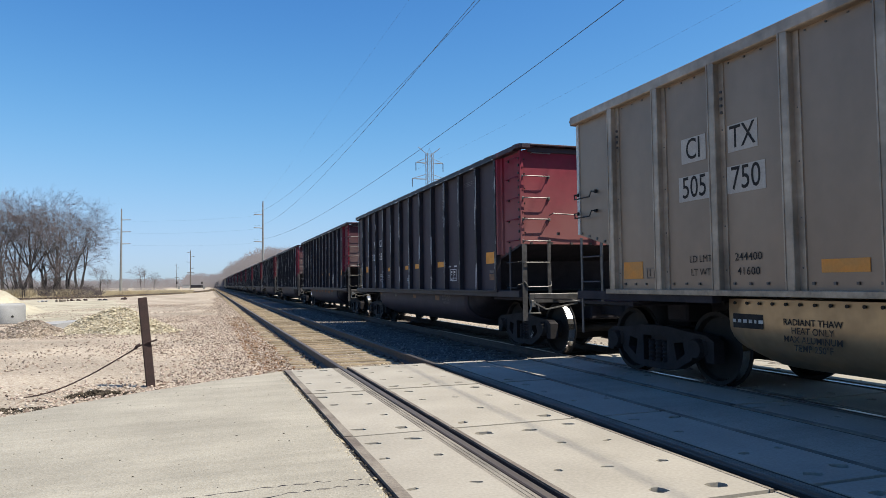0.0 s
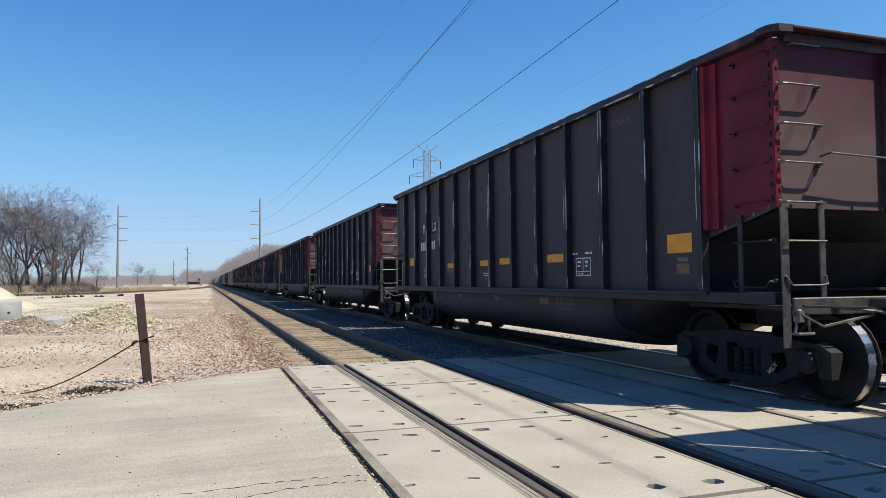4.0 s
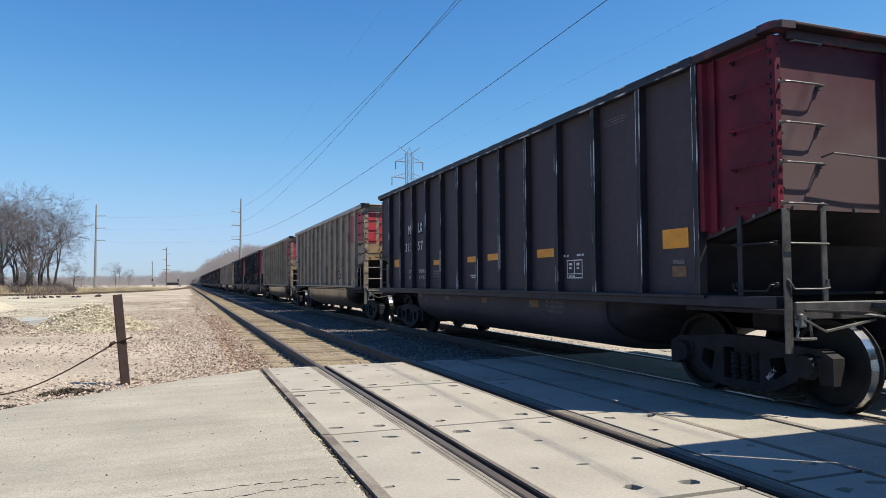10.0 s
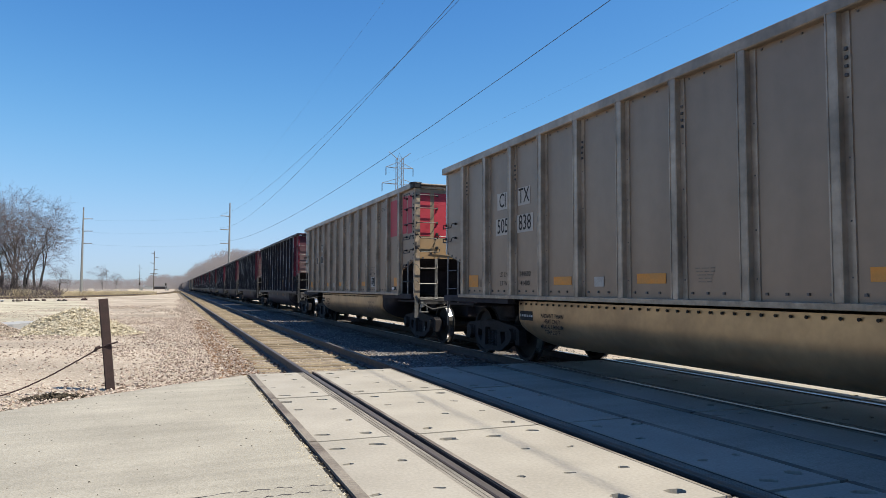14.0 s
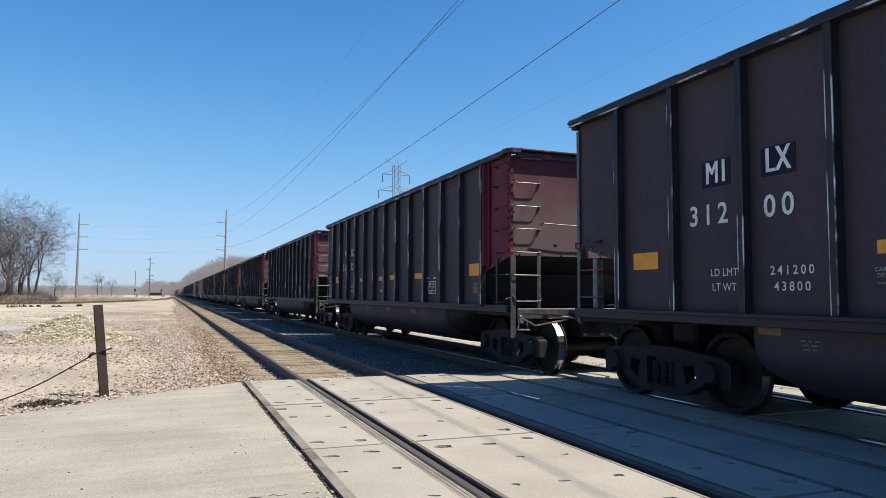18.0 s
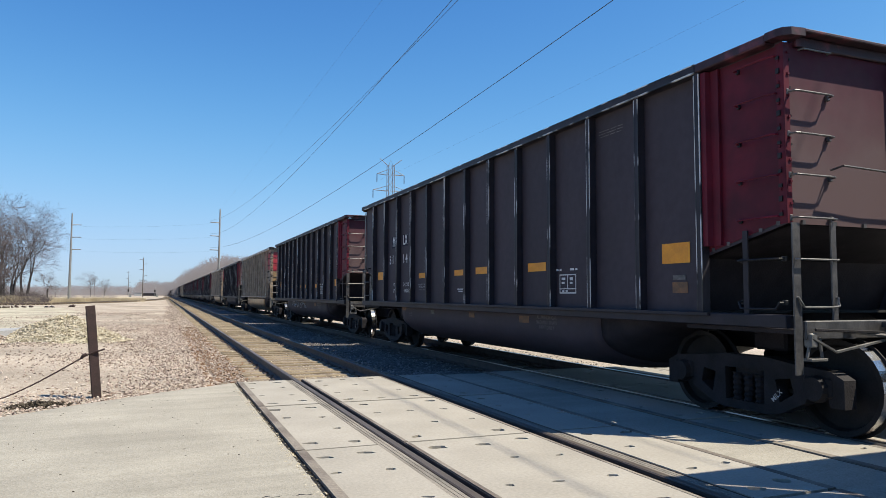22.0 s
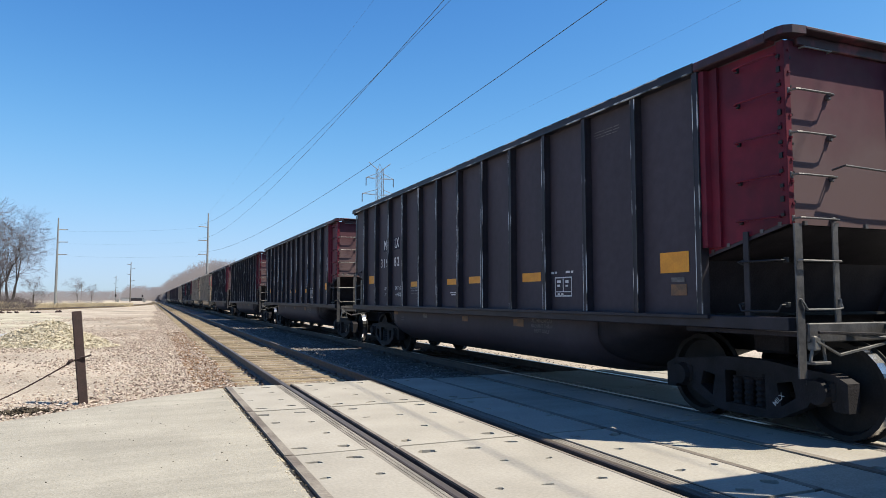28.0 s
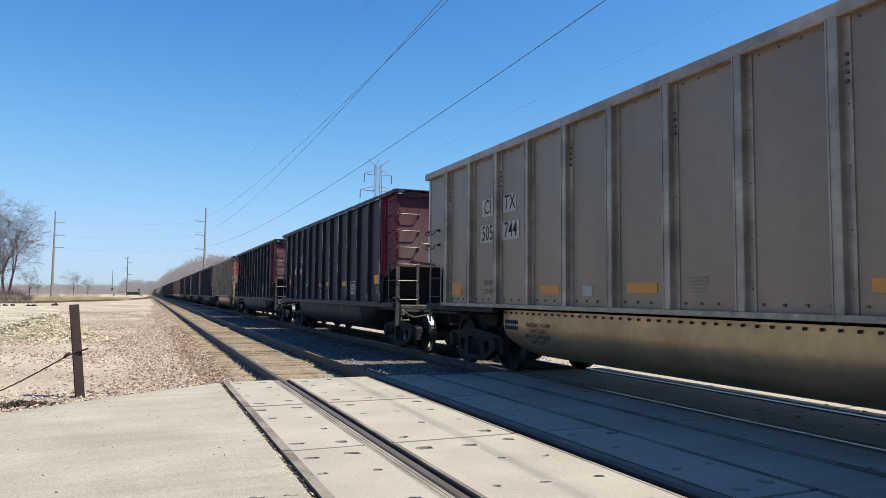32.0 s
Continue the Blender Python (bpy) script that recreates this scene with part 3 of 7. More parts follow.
def loose_stones():
    rng = np.random.default_rng(4)

    def field(n, x0, x1, y0, y1, z, lo, hi, power=1.6):
        u = rng.uniform(0, 1, n) ** power
        r = np.stack([rng.uniform(x0, x1, n), y0 + (y1 - y0) * u, np.full(n, z), rng.uniform(lo, hi, n)], -1)
        r[:, 2] += rng.uniform(-0.3, 0.5, n) * r[:, 3]
        return r
    left = field(34000, -3.4, 1.75, 8.6, 36, -0.152, 0.012, 0.036)
    keep = left[:, 1] > 10.98 + 0.56 * (left[:, 0] - 1.08) - 0.085 * (left[:, 0] - 1.08) ** 2 - 0.03
    left = left[keep]
    left = left[rng.uniform(0, 1, len(left)) < np.clip(0.98 + 0.40 * left[:, 0] + 0.25 * np.sin(left[:, 1] * 0.9 + left[:, 0]), 0.12, 1)]
    bank = left[:, 0] > 0.6
    left[bank, 2] -= 0.02
    on_ties = left[:, 0] > 1.42 + 0.06 * np.sin(left[:, 1] * 2.3) + rng.normal(0, 0.04, len(left))
    left[on_ties, 2] -= 0.025
    left = left[~on_ties | (rng.uniform(0, 1, len(left)) < 0.16)]
    rusty = (left[:, 0] > 0.75) & (rng.uniform(0, 1, len(left)) < 0.55)
    v, f = scattered(left[rusty], 7)
    tagged(new("ballast_stones", raw_mesh("rusty_stones", v, f, S_RUSTY)), "rust-stained ballast stones along the tie ends", "ballast", kind="stuff")
    left = left[~rusty]
    v, f = scattered(left, 5)
    tagged(new("ballast_stones", raw_mesh("ballast_stones", v, f, S_BALLAST)),
           "loose pinkish crushed ballast stones beside the track", "ballast", kind="stuff")
    far = np.concatenate([field(15000, -9.0, 1.0, 30, 62, -0.15, 0.016, 0.05), field(7000, -16.0, -3.2, 13, 60, -0.15, 0.012, 0.045)])
    far = far[rng.uniform(0, 1, len(far)) < np.clip(0.55 + 0.6 * np.sin(far[:, 0] * 0.8 + 1) * np.sin(far[:, 1] * 0.31), 0.05, 1)]
    bank = field(7000, 0.0, 1.46, 33, 90, -0.19, 0.018, 0.045)
    bank[:, 2] += 0.05 * np.clip(bank[:, 0], 0, 1) - 0.03
    far = np.concatenate([far, bank])
    v, f = scattered(far, 8)
    tagged(new("gravel_scatter", raw_mesh("gravel_scatter", v, f, S_PINK)), "scattered loose stones over the bare ground", "gravel", kind="stuff")
    v, f = scattered(np.concatenate([field(4600, 2.05, 3.42, 11.0, 40, -0.20, 0.010, 0.026), field(1500, 1.44, 1.88, 11.0, 40, -0.20, 0.010, 0.024)]), 9)
    tagged(new("ballast_stones", raw_mesh("sandy_crib_stones", v, f, S_PALE)), "sandy yellowish stones between weathered ties", "ballast", kind="stuff")
    between = field(9000, 3.55, 5.9, 11.0, 45, -0.19, 0.012, 0.030)
    # picks the stones that take the grey darkened for the train's shade
    dusty = between[:, 0] > 4.15 + rng.normal(0, 0.18, len(between))
    v, f = scattered(between[~dusty], 16)
    tagged(new("ballast_stones", raw_mesh("shoulder_stones", v, f, S_BALLAST)), "crushed ballast stones beside the empty track", "ballast", kind="stuff")
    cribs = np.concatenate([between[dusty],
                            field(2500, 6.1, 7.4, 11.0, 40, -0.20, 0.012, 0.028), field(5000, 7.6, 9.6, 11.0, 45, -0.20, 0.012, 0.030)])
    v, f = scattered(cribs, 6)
    tagged(new("ballast_stones", raw_mesh("crib_stones", v, f, S_BALLAST_SHADE)),
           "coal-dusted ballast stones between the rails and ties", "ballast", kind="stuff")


loose_stones()


def tracks():
    head = [(-0.075, -0.172), (0.075, -0.172), (0.075, -0.158), (0.012, -0.13), (0.012, -0.045), (0.037, -0.032), (0.037, -0.006),
            (0.030, -0.0015), (-0.030, -0.0015), (-0.037, -0.006), (-0.037, -0.032), (-0.012, -0.045), (-0.012, -0.13), (-0.075, -0.158)]
    up = Matrix(((1, 0, 0, 0), (0, 0, 1, 0), (0, 1, 0, 0), (0, 0, 0, 1)))
    rail_me = mesh_of(prism(head, Matrix.Translation((0, -900, 0)) @ up, 2500), M_RAIL, "rail")
    cap_me = mesh_of(prism([(-0.031, -0.003), (0.031, -0.003), (0.028, 0.0015), (-0.028, 0.0015)], Matrix.Translation((0, -900, 0)) @ up, 2500),
                     M_RAILTOP, "running_surface")
    dull_me = mesh_of(prism([(-0.031, -0.003), (0.031, -0.003), (0.028, 0.0015), (-0.028, 0.0015)], Matrix.Translation((0, -900, 0)) @ up, 2500),
                      M_RAILDULL, "dull_surface")
    tie_bm = box(bmesh.new(), -1.3, 1.3, -0.11, 0.11, -0.36, TIE_TOP, 0.012)
    tie_me = mesh_of(tie_bm.copy(), M_TIE, "tie")
    shade_tie_me = mesh_of(tie_bm, M_TIE_SHADE, "tie")
    plate_bm = bmesh.new()
    for sx in (-0.755, 0.755):
        box(plate_bm, sx - 0.17, sx + 0.17, -0.09, 0.09, TIE_TOP - 0.004, TIE_TOP + 0.014)
        for dx in (-0.10, 0.10):
            box(plate_bm, sx + dx - 0.016, sx + dx + 0.016, -0.05, -0.018, TIE_TOP, TIE_TOP + 0.04)
            box(plate_bm, sx + dx - 0.016, sx + dx + 0.016, 0.02, 0.052, TIE_TOP, TIE_TOP + 0.04)
    plate_me = mesh_of(plate_bm, M_RAIL, "tie_plate")
    for cx, label in ((T1, "empty railway track with rusty rails on weathered ties"), (T2, "railway track that carries the coal train")):
        tr = thing("railway_track", label, "track", kind="structure", at=(cx, 0, 0))
        for sx in (-0.755, 0.755):
            r = part("rail", rail_me, None, tr, "rusty steel rail", at=(sx, 0, 0))
            part("running_surface", cap_me if cx == T2 else dull_me, None, r, "worn shiny rail top" if cx == T2 else "dull dusty rail top")
        rng = random.Random(3)
        y = 11.25
        for i in range(150):
            t = part("tie", tie_me if cx == T1 else shade_tie_me, None, tr, at=pose(rng.uniform(-0.05, 0.05), y, rng.uniform(-0.012, 0.006), 0, 0, rng.uniform(-1, 1)))
            if i < 60:
                part("tie_plate", plate_me, None, t)
            y += 0.53 + rng.uniform(-0.02, 0.02)
        far = bmesh.new()
        while y < 330:
            box(far, -1.3, 1.3, y - 0.11, y + 0.11, -0.3, TIE_TOP)
            y += 0.53
        tagged(part("tie_row", far, M_TIE if cx == T1 else M_TIE_SHADE, tr, "far row of weathered ties"), kind="stuff")


tracks()


# ---------------------------------------------------------------- the crossing
JOINTS = [10.90 - 2.475 * i for i in range(7)]


def oval(cx, cy, a, b, n=8, turn=0.0, rng=None):
    out = []
    for i in range(n):
        t = 2 * math.pi * i / n
        r = rng.uniform(0.78, 1.12) if rng else 1.0
        x, y = a * r * math.copysign(abs(math.cos(t)) ** 0.7, math.cos(t)), b * r * math.copysign(abs(math.sin(t)) ** 0.7, math.sin(t))
        out.append((cx + x * math.cos(turn) - y * math.sin(turn), cy + x * math.sin(turn) + y * math.cos(turn)))
    return out


def crossing():
    cr = thing("grade_crossing", "pale concrete panel grade crossing over two tracks", "crossing", kind="structure")
    rng = random.Random(8)
    strips = []
    for c in (T1, T2):
        strips += [(c - 1.63, c - 0.91, (0.16, 0.54)), (c - 0.665, c + 0.61, (0.2, 0.62, 1.05)), (c + 0.92, c + 1.64, (0.18, 0.55))]
    hole_floor = bmesh.new()
    for x0, x1, rows in strips:
        for ya, yb in zip(JOINTS[1:], JOINTS):
            holes = []
            for dx in rows:
                for dy in (0.25, 0.85, 1.6, 2.2):
                    if rng.random() < 0.08:
                        continue
                    big = 1.0 if dy in (0.25, 2.2) else 0.6
                    holes.append(oval(x0 + dx + rng.uniform(-0.04, 0.04), ya + dy + rng.uniform(-0.06, 0.06),
                                      0.078 * big * rng.uniform(0.75, 1.15), 0.046 * big * rng.uniform(0.75, 1.3), 11, rng.uniform(-0.6, 0.6), rng))
            o = [(x0 + 0.004, ya + 0.026), (x1 - 0.004, ya + 0.026), (x1 - 0.004, yb - 0.026), (x0 + 0.004, yb - 0.026)]
            part("concrete_panel", slab(o, holes, -0.10, 0.0 + rng.uniform(-0.003, 0.003), Matrix()), M_CONC, cr)
        # dark filler below the holes and in the joints
        box(hole_floor, x0 + 0.01, x1 - 0.01, JOINTS[-1] + 0.02, JOINTS[0] - 0.02, -0.12, -0.034)
    part("filler", hole_floor, M_INK, cr, "dark filler below the panels")
    frame = bmesh.new()
    for x0, x1, rows in strips:
        for x in (x0, x1):
            box(frame, x - 0.004, x + 0.004, JOINTS[-1], JOINTS[0], -0.10, -0.006)
    part("steel_edging", frame, M_RAIL, cr, "rusty steel panel edging")
    for c in (T1, T2):
        for xa, xb in ((c - 1.628, c - 1.55), (c - 0.662, c - 0.625), (c + 0.575, c + 0.606), (c + 1.57, c + 1.636)):
            for ya, yb in zip(JOINTS[1:], JOINTS):
                bm = bmesh.new()
                v = [bm.verts.new(p) for p in ((xa, ya + 0.018, 0.004), (xb, ya + 0.018, 0.0045), (xb, yb - 0.018, 0.0045), (xa, yb - 0.018, 0.004),
                                               (xa, ya + 0.018, -0.02), (xb, ya + 0.018, -0.02), (xb, yb - 0.018, -0.02), (xa, yb - 0.018, -0.02))]
                for q in ((0, 1, 2, 3), (7, 6, 5, 4), (0, 4, 5, 1), (1, 5, 6, 2), (2, 6, 7, 3), (3, 7, 4, 0)):
                    bm.faces.new([v[i] for i in q])
                part("panel_edge", bm, M_EDGE, cr, "scuffed brownish panel edge")
    for c in (T1, T2):
        for s in (-1, 1):
            bm = bmesh.new()
            x0, x1 = sorted((c + s * 0.80, c + s * 0.905))
            box(bm, x0, x1, JOINTS[-1], JOINTS[0], -0.15, -0.012, 0.003)
            xm = (x0 + x1) / 2
            for q in (-0.035, 0.0, 0.035):
                box(bm, xm + q - 0.0145, xm + q + 0.0145, JOINTS[-1], JOINTS[0], -0.02, -0.007)
            part("rubber_seal", bm, M_SEAL, cr, "ribbed seal beside the rail packed with dirt")
            bm = bmesh.new()
            x0, x1 = sorted((c + s * 0.62, c + s * 0.715))
            box(bm, x0, x1, JOINTS[-1], JOINTS[0], -0.16, -0.055)
            part("flangeway_filler", bm, M_RUBBER, cr, "dirty flangeway filler")
    gap = box(bmesh.new(), T1 - 1.70, T1 - 1.625, JOINTS[-1], JOINTS[0] + 0.02, -0.1, -0.022)
    part("edge_gap", gap, M_INK, cr, "dark gap along the asphalt")
    g = np.random.default_rng(6)
    n = 1700
    rocks = np.stack([T1 - 1.695 + g.normal(0, 0.022, n), g.uniform(-3, 10.9, n), np.full(n, -0.014), g.uniform(0.004, 0.014, n)], -1)
    v, f = scattered(rocks, 14)
    tagged(part("edge_crumbs", raw_mesh("crumbs", v, f, S_PALE), None, cr), "crumbled asphalt along the panel edge", kind="stuff")
    rocks[:, 0] = T1 - 1.64 + g.normal(0, 0.02, n)
    rocks[:, 2] = -0.02
    v, f = scattered(rocks[:1500], 15)
    tagged(part("edge_crumbs", raw_mesh("dark_crumbs", v, f, S_DARK), None, cr), "dark crumbs in the gap", kind="stuff")
    # grit in the flangeway of the empty track
    g = np.random.default_rng(2)
    n = 2600
    rocks = np.stack([g.uniform(T1 + 0.62, T1 + 0.71, n), g.uniform(-3, 10.8, n), np.full(n, -0.05), g.uniform(0.004, 0.011, n)], -1)
    v, f = scattered(rocks, 12)
    tagged(part("grit", raw_mesh("grit", v, f, S_PALE), None, cr), "pale grit in the flangeway", kind="stuff")


crossing()


def roads():
    def edge(x):
        return 10.98 + 0.56 * (x - 1.08) - 0.085 * (x - 1.08) ** 2

    def pave(name, label, x0, x1, far, near, z0, z1, n=30):
        bm = bmesh.new()
        rng = random.Random(5)
        top, low = [], []
        for i in range(n + 1):
            x = x0 + (x1 - x0) * i / n
            z = z0 + (z1 - z0) * i / n
            yf = far(x) + rng.uniform(-0.03, 0.03)
            top.append((bm.verts.new((x, near, z)), bm.verts.new((x, yf - 0.10, z)), bm.verts.new((x, yf, z - 0.035))))
            low.append((bm.verts.new((x, near, z - 0.2)), bm.verts.new((x, yf + 0.05, z - 0.2))))
        for i in range(n):
            a, b, c, d = top[i], top[i + 1], low[i], low[i + 1]
            bm.faces.new((a[0], b[0], b[1], a[1]))
            bm.faces.new((a[1], b[1], b[2], a[2]))
            bm.faces.new((a[2], b[2], d[1], c[1]))
            bm.faces.new((c[0], d[0], b[0], a[0]))
        bm.faces.new([v for v in (top[-1][0], top[-1][1], top[-1][2], low[-1][1], low[-1][0])])
        return tagged(part(name, bm, M_ASPH), label, "road", kind="structure")

    pave("road_1", "pale worn asphalt road leading up to the crossing", -9.0, T1 - 1.675, edge, -7.0, -0.05, -0.012)
    pave("road_2", "asphalt strip between the two tracks", T1 + 1.66, T2 - 1.65, lambda x: 10.85, -4.0, -0.006, -0.006, 8)
    pave("road_3", "asphalt road beyond the tracks", T2 + 1.66, 30.0, lambda x: 10.6 + 0.1 * (x - 8), -6.0, -0.008, -0.05, 20)
    # small dark stones added in place of the pits in the asphalt
    g = np.random.default_rng(41)
    n = 420
    x, y = g.uniform(-4.5, 1.0, n), g.uniform(2.2, 10.5, n)
    keep = y < edge(x) - 0.3
    x, y = x[keep], y[keep]
    pits = np.stack([x, y, -0.05 + (x + 9) / 10.08 * 0.038, g.uniform(0.004, 0.012, len(x))], -1)
    v, f = scattered(pits, 42)
    tagged(new("road_grit", raw_mesh("road_grit", v, f, S_DARK)), "dark specks standing in for pits in the asphalt", "grit", kind="stuff")
    # a crack sealed long ago
    for pts in ([(-0.9, 4.55), (-0.2, 4.68), (0.28, 4.72), (0.69, 4.73), (1.02, 4.67)], [(-0.35, 4.36), (0.1, 4.44), (0.44, 4.54), (0.8, 4.57), (1.03, 4.54)]):
        rng = random.Random(len(pts))
        fine = []
        for a, b in zip(pts, pts[1:]):
            for j in range(9):
                fine.append((a[0] + (b[0] - a[0]) * j / 9, a[1] + (b[1] - a[1]) * j / 9 + rng.uniform(-0.018, 0.018)))
        bm = rod(bmesh.new(), [(x, y, -0.05 + (x + 9) / 10.08 * 0.038 - 0.0040 + rng.uniform(-0.003, 0.002)) for x, y in fine], 0.007, 5)
        tagged(part("road_crack", bm, M_UNDER), "dark thin crack in the asphalt", "crack", kind="structure")


roads()
# ---------------------------------------------------------------- coal cars
HALF_W, TOP, LEN, PITCH = 1.53, 3.73, 14.30, 16.18
PANEL = 1.009                # spacing of the side posts
BAY = LEN - 0.16 - 13 * PANEL   # the bay at the leading end
FRONT, REAR = -LEN / 2 + 0.16, LEN / 2
SIDE = -HALF_W
FACE = Matrix(((0, 0, -1, 0), (-1, 0, 0, 0), (0, 1, 0, 0), (0, 0, 0, 1)))   # x: towards the front, y: up, z: out of the near side


def bay_y(i):
    """Where bay i begins, counted from the rear end."""
    return REAR - PANEL * i


RECESS = 0.035               # the black cars' sheets lie deeper between their posts


def on_side(y, z, proud=0.006, deep=RECESS):
    return Matrix.Translation((SIDE - proud + deep, y, z)) @ FACE


def plate(w, h):
    bm = bmesh.new()
    box(bm, -w / 2, w / 2, -h / 2, h / 2, -0.002, 0.0015)
    return bm


SHARED = {}


def shared(key, make, material, smooth=False):
    if key not in SHARED:
        SHARED[key] = mesh_of(make(), material, key, smooth)
    return SHARED[key]


def wheel_mesh():
    bm = bmesh.new()
    prof = [(-0.075, 0.09), (-0.075, 0.14), (-0.02, 0.16), (0.01, 0.38), (-0.055, 0.405), (-0.06, 0.455), (0.055, 0.460), (0.062, 0.485),
            (0.078, 0.485), (0.082, 0.42), (0.03, 0.385), (0.025, 0.17), (0.085, 0.14), (0.085, 0.09)]
    turned(bm, prof, pose(0, 0, 0, 0, 90, 0), 28)
    return bm


def side_frame_mesh():
    out = [(-1.16, 0.30), (-1.16, 0.56), (-1.02, 0.63), (-0.62, 0.66), (-0.3, 0.70), (0.3, 0.70), (0.62, 0.66), (1.02, 0.63), (1.16, 0.56), (1.16, 0.30),
           (1.02, 0.30), (0.98, 0.40), (0.80, 0.40), (0.74, 0.30), (0.45, 0.16), (0.30, 0.13), (-0.30, 0.13), (-0.45, 0.16), (-0.74, 0.30), (-0.80, 0.40),
           (-0.98, 0.40), (-1.02, 0.30)]
    holes = [[(-0.62, 0.37), (-0.45, 0.27), (-0.40, 0.49), (-0.58, 0.52)][::-1], [(0.62, 0.37), (0.45, 0.27), (0.40, 0.49), (0.58, 0.52)],
             [(-0.26, 0.22), (0.26, 0.22), (0.26, 0.56), (-0.26, 0.56)]]
    m = Matrix(((0, 0, 1, 0), (1, 0, 0, 0), (0, 1, 0, 0), (0, 0, 0, 1)))
    bm = slab(out, holes, -0.075, 0.075, m)
    for s in (-0.89, 0.89):                       # bearing boxes with their end caps
        box(bm, -0.10, 0.10, s - 0.15, s + 0.15, 0.38, 0.57, 0.02)
        turned(bm, [(-0.15, 0.06), (-0.15, 0.11), (-0.10, 0.13), (-0.07, 0.13)], pose(0, s, 0.457, 0, 90, 0), 14)
    return bm


def spring_mesh():
    bm = bmesh.new()
    for dy in (-0.15, 0.0, 0.15):
        turned(bm, [(0.20 + 0.028 * i, 0.062 if i % 2 else 0.046) for i in range(12)], pose(0, dy, 0), 10)
    return bm


def truck(car, y, lettered):
    """A freight truck: bolster with its side frames, axles, wheels and springs."""
    def bolster():
        bm = bmesh.new()
        box(bm, -1.0, 1.0, -0.20, 0.20, 0.46, 0.66, 0.03)
        turned(bm, [(0.66, 0.2), (0.72, 0.2)], Matrix(), 14)
        for s in (-1, 1):
            box(bm, s * 0.85 - 0.03, s * 0.85 + 0.03, -0.27, 0.27, 0.15, 0.58)
        for s in (-1, 1):                         # brake beams with their heads
            box(bm, -0.86, 0.86, s * 0.47 - 0.05, s * 0.47 + 0.05, 0.24, 0.54, 0.01)
            box(bm, -0.7, 0.7, s * 0.62 - 0.03, s * 0.62 + 0.03, 0.34, 0.44)
        return bm
    tr = part("truck", shared("truck_bolster", bolster, M_TRUCK), None, car, "grimy cast steel freight truck", at=(0, y, 0))
    for s in (-1, 1):
        part("side_frame", shared("side_frame", side_frame_mesh, M_TRUCK), None, tr, at=(s * 0.99, 0, 0))
        part("spring", shared("springs", spring_mesh, M_TRUCK), None, tr, at=(s * 0.99, 0, 0))
    for d in (-0.89, 0.89):
        part("axle", shared("axle", lambda: turned(bmesh.new(), [(-1.08, 0.07), (-0.72, 0.085), (0, 0.075), (0.72, 0.085), (1.08, 0.07)],
                                                   pose(0, 0, 0, 0, 90, 0), 12), M_WHEEL), None, tr, at=(0, d, 0.457))
        for s in (-1, 1):
            me = shared("wheel", wheel_mesh, M_WHEEL, False)
            if len(me.materials) == 1:
                me.materials.append(M_TREAD)
                for p in me.polygons:
                    if p.normal.x ** 2 < 0.1 and all(0.44 < math.hypot(*me.vertices[i].co[1:]) < 0.47 for i in p.vertices):
                        p.material_index = 1
            part("wheel", me, None, tr, "steel wheel with a polished tread", at=pose(s * 0.745, d, 0.457, 0, 0, 0 if s < 0 else 180))
    return tr


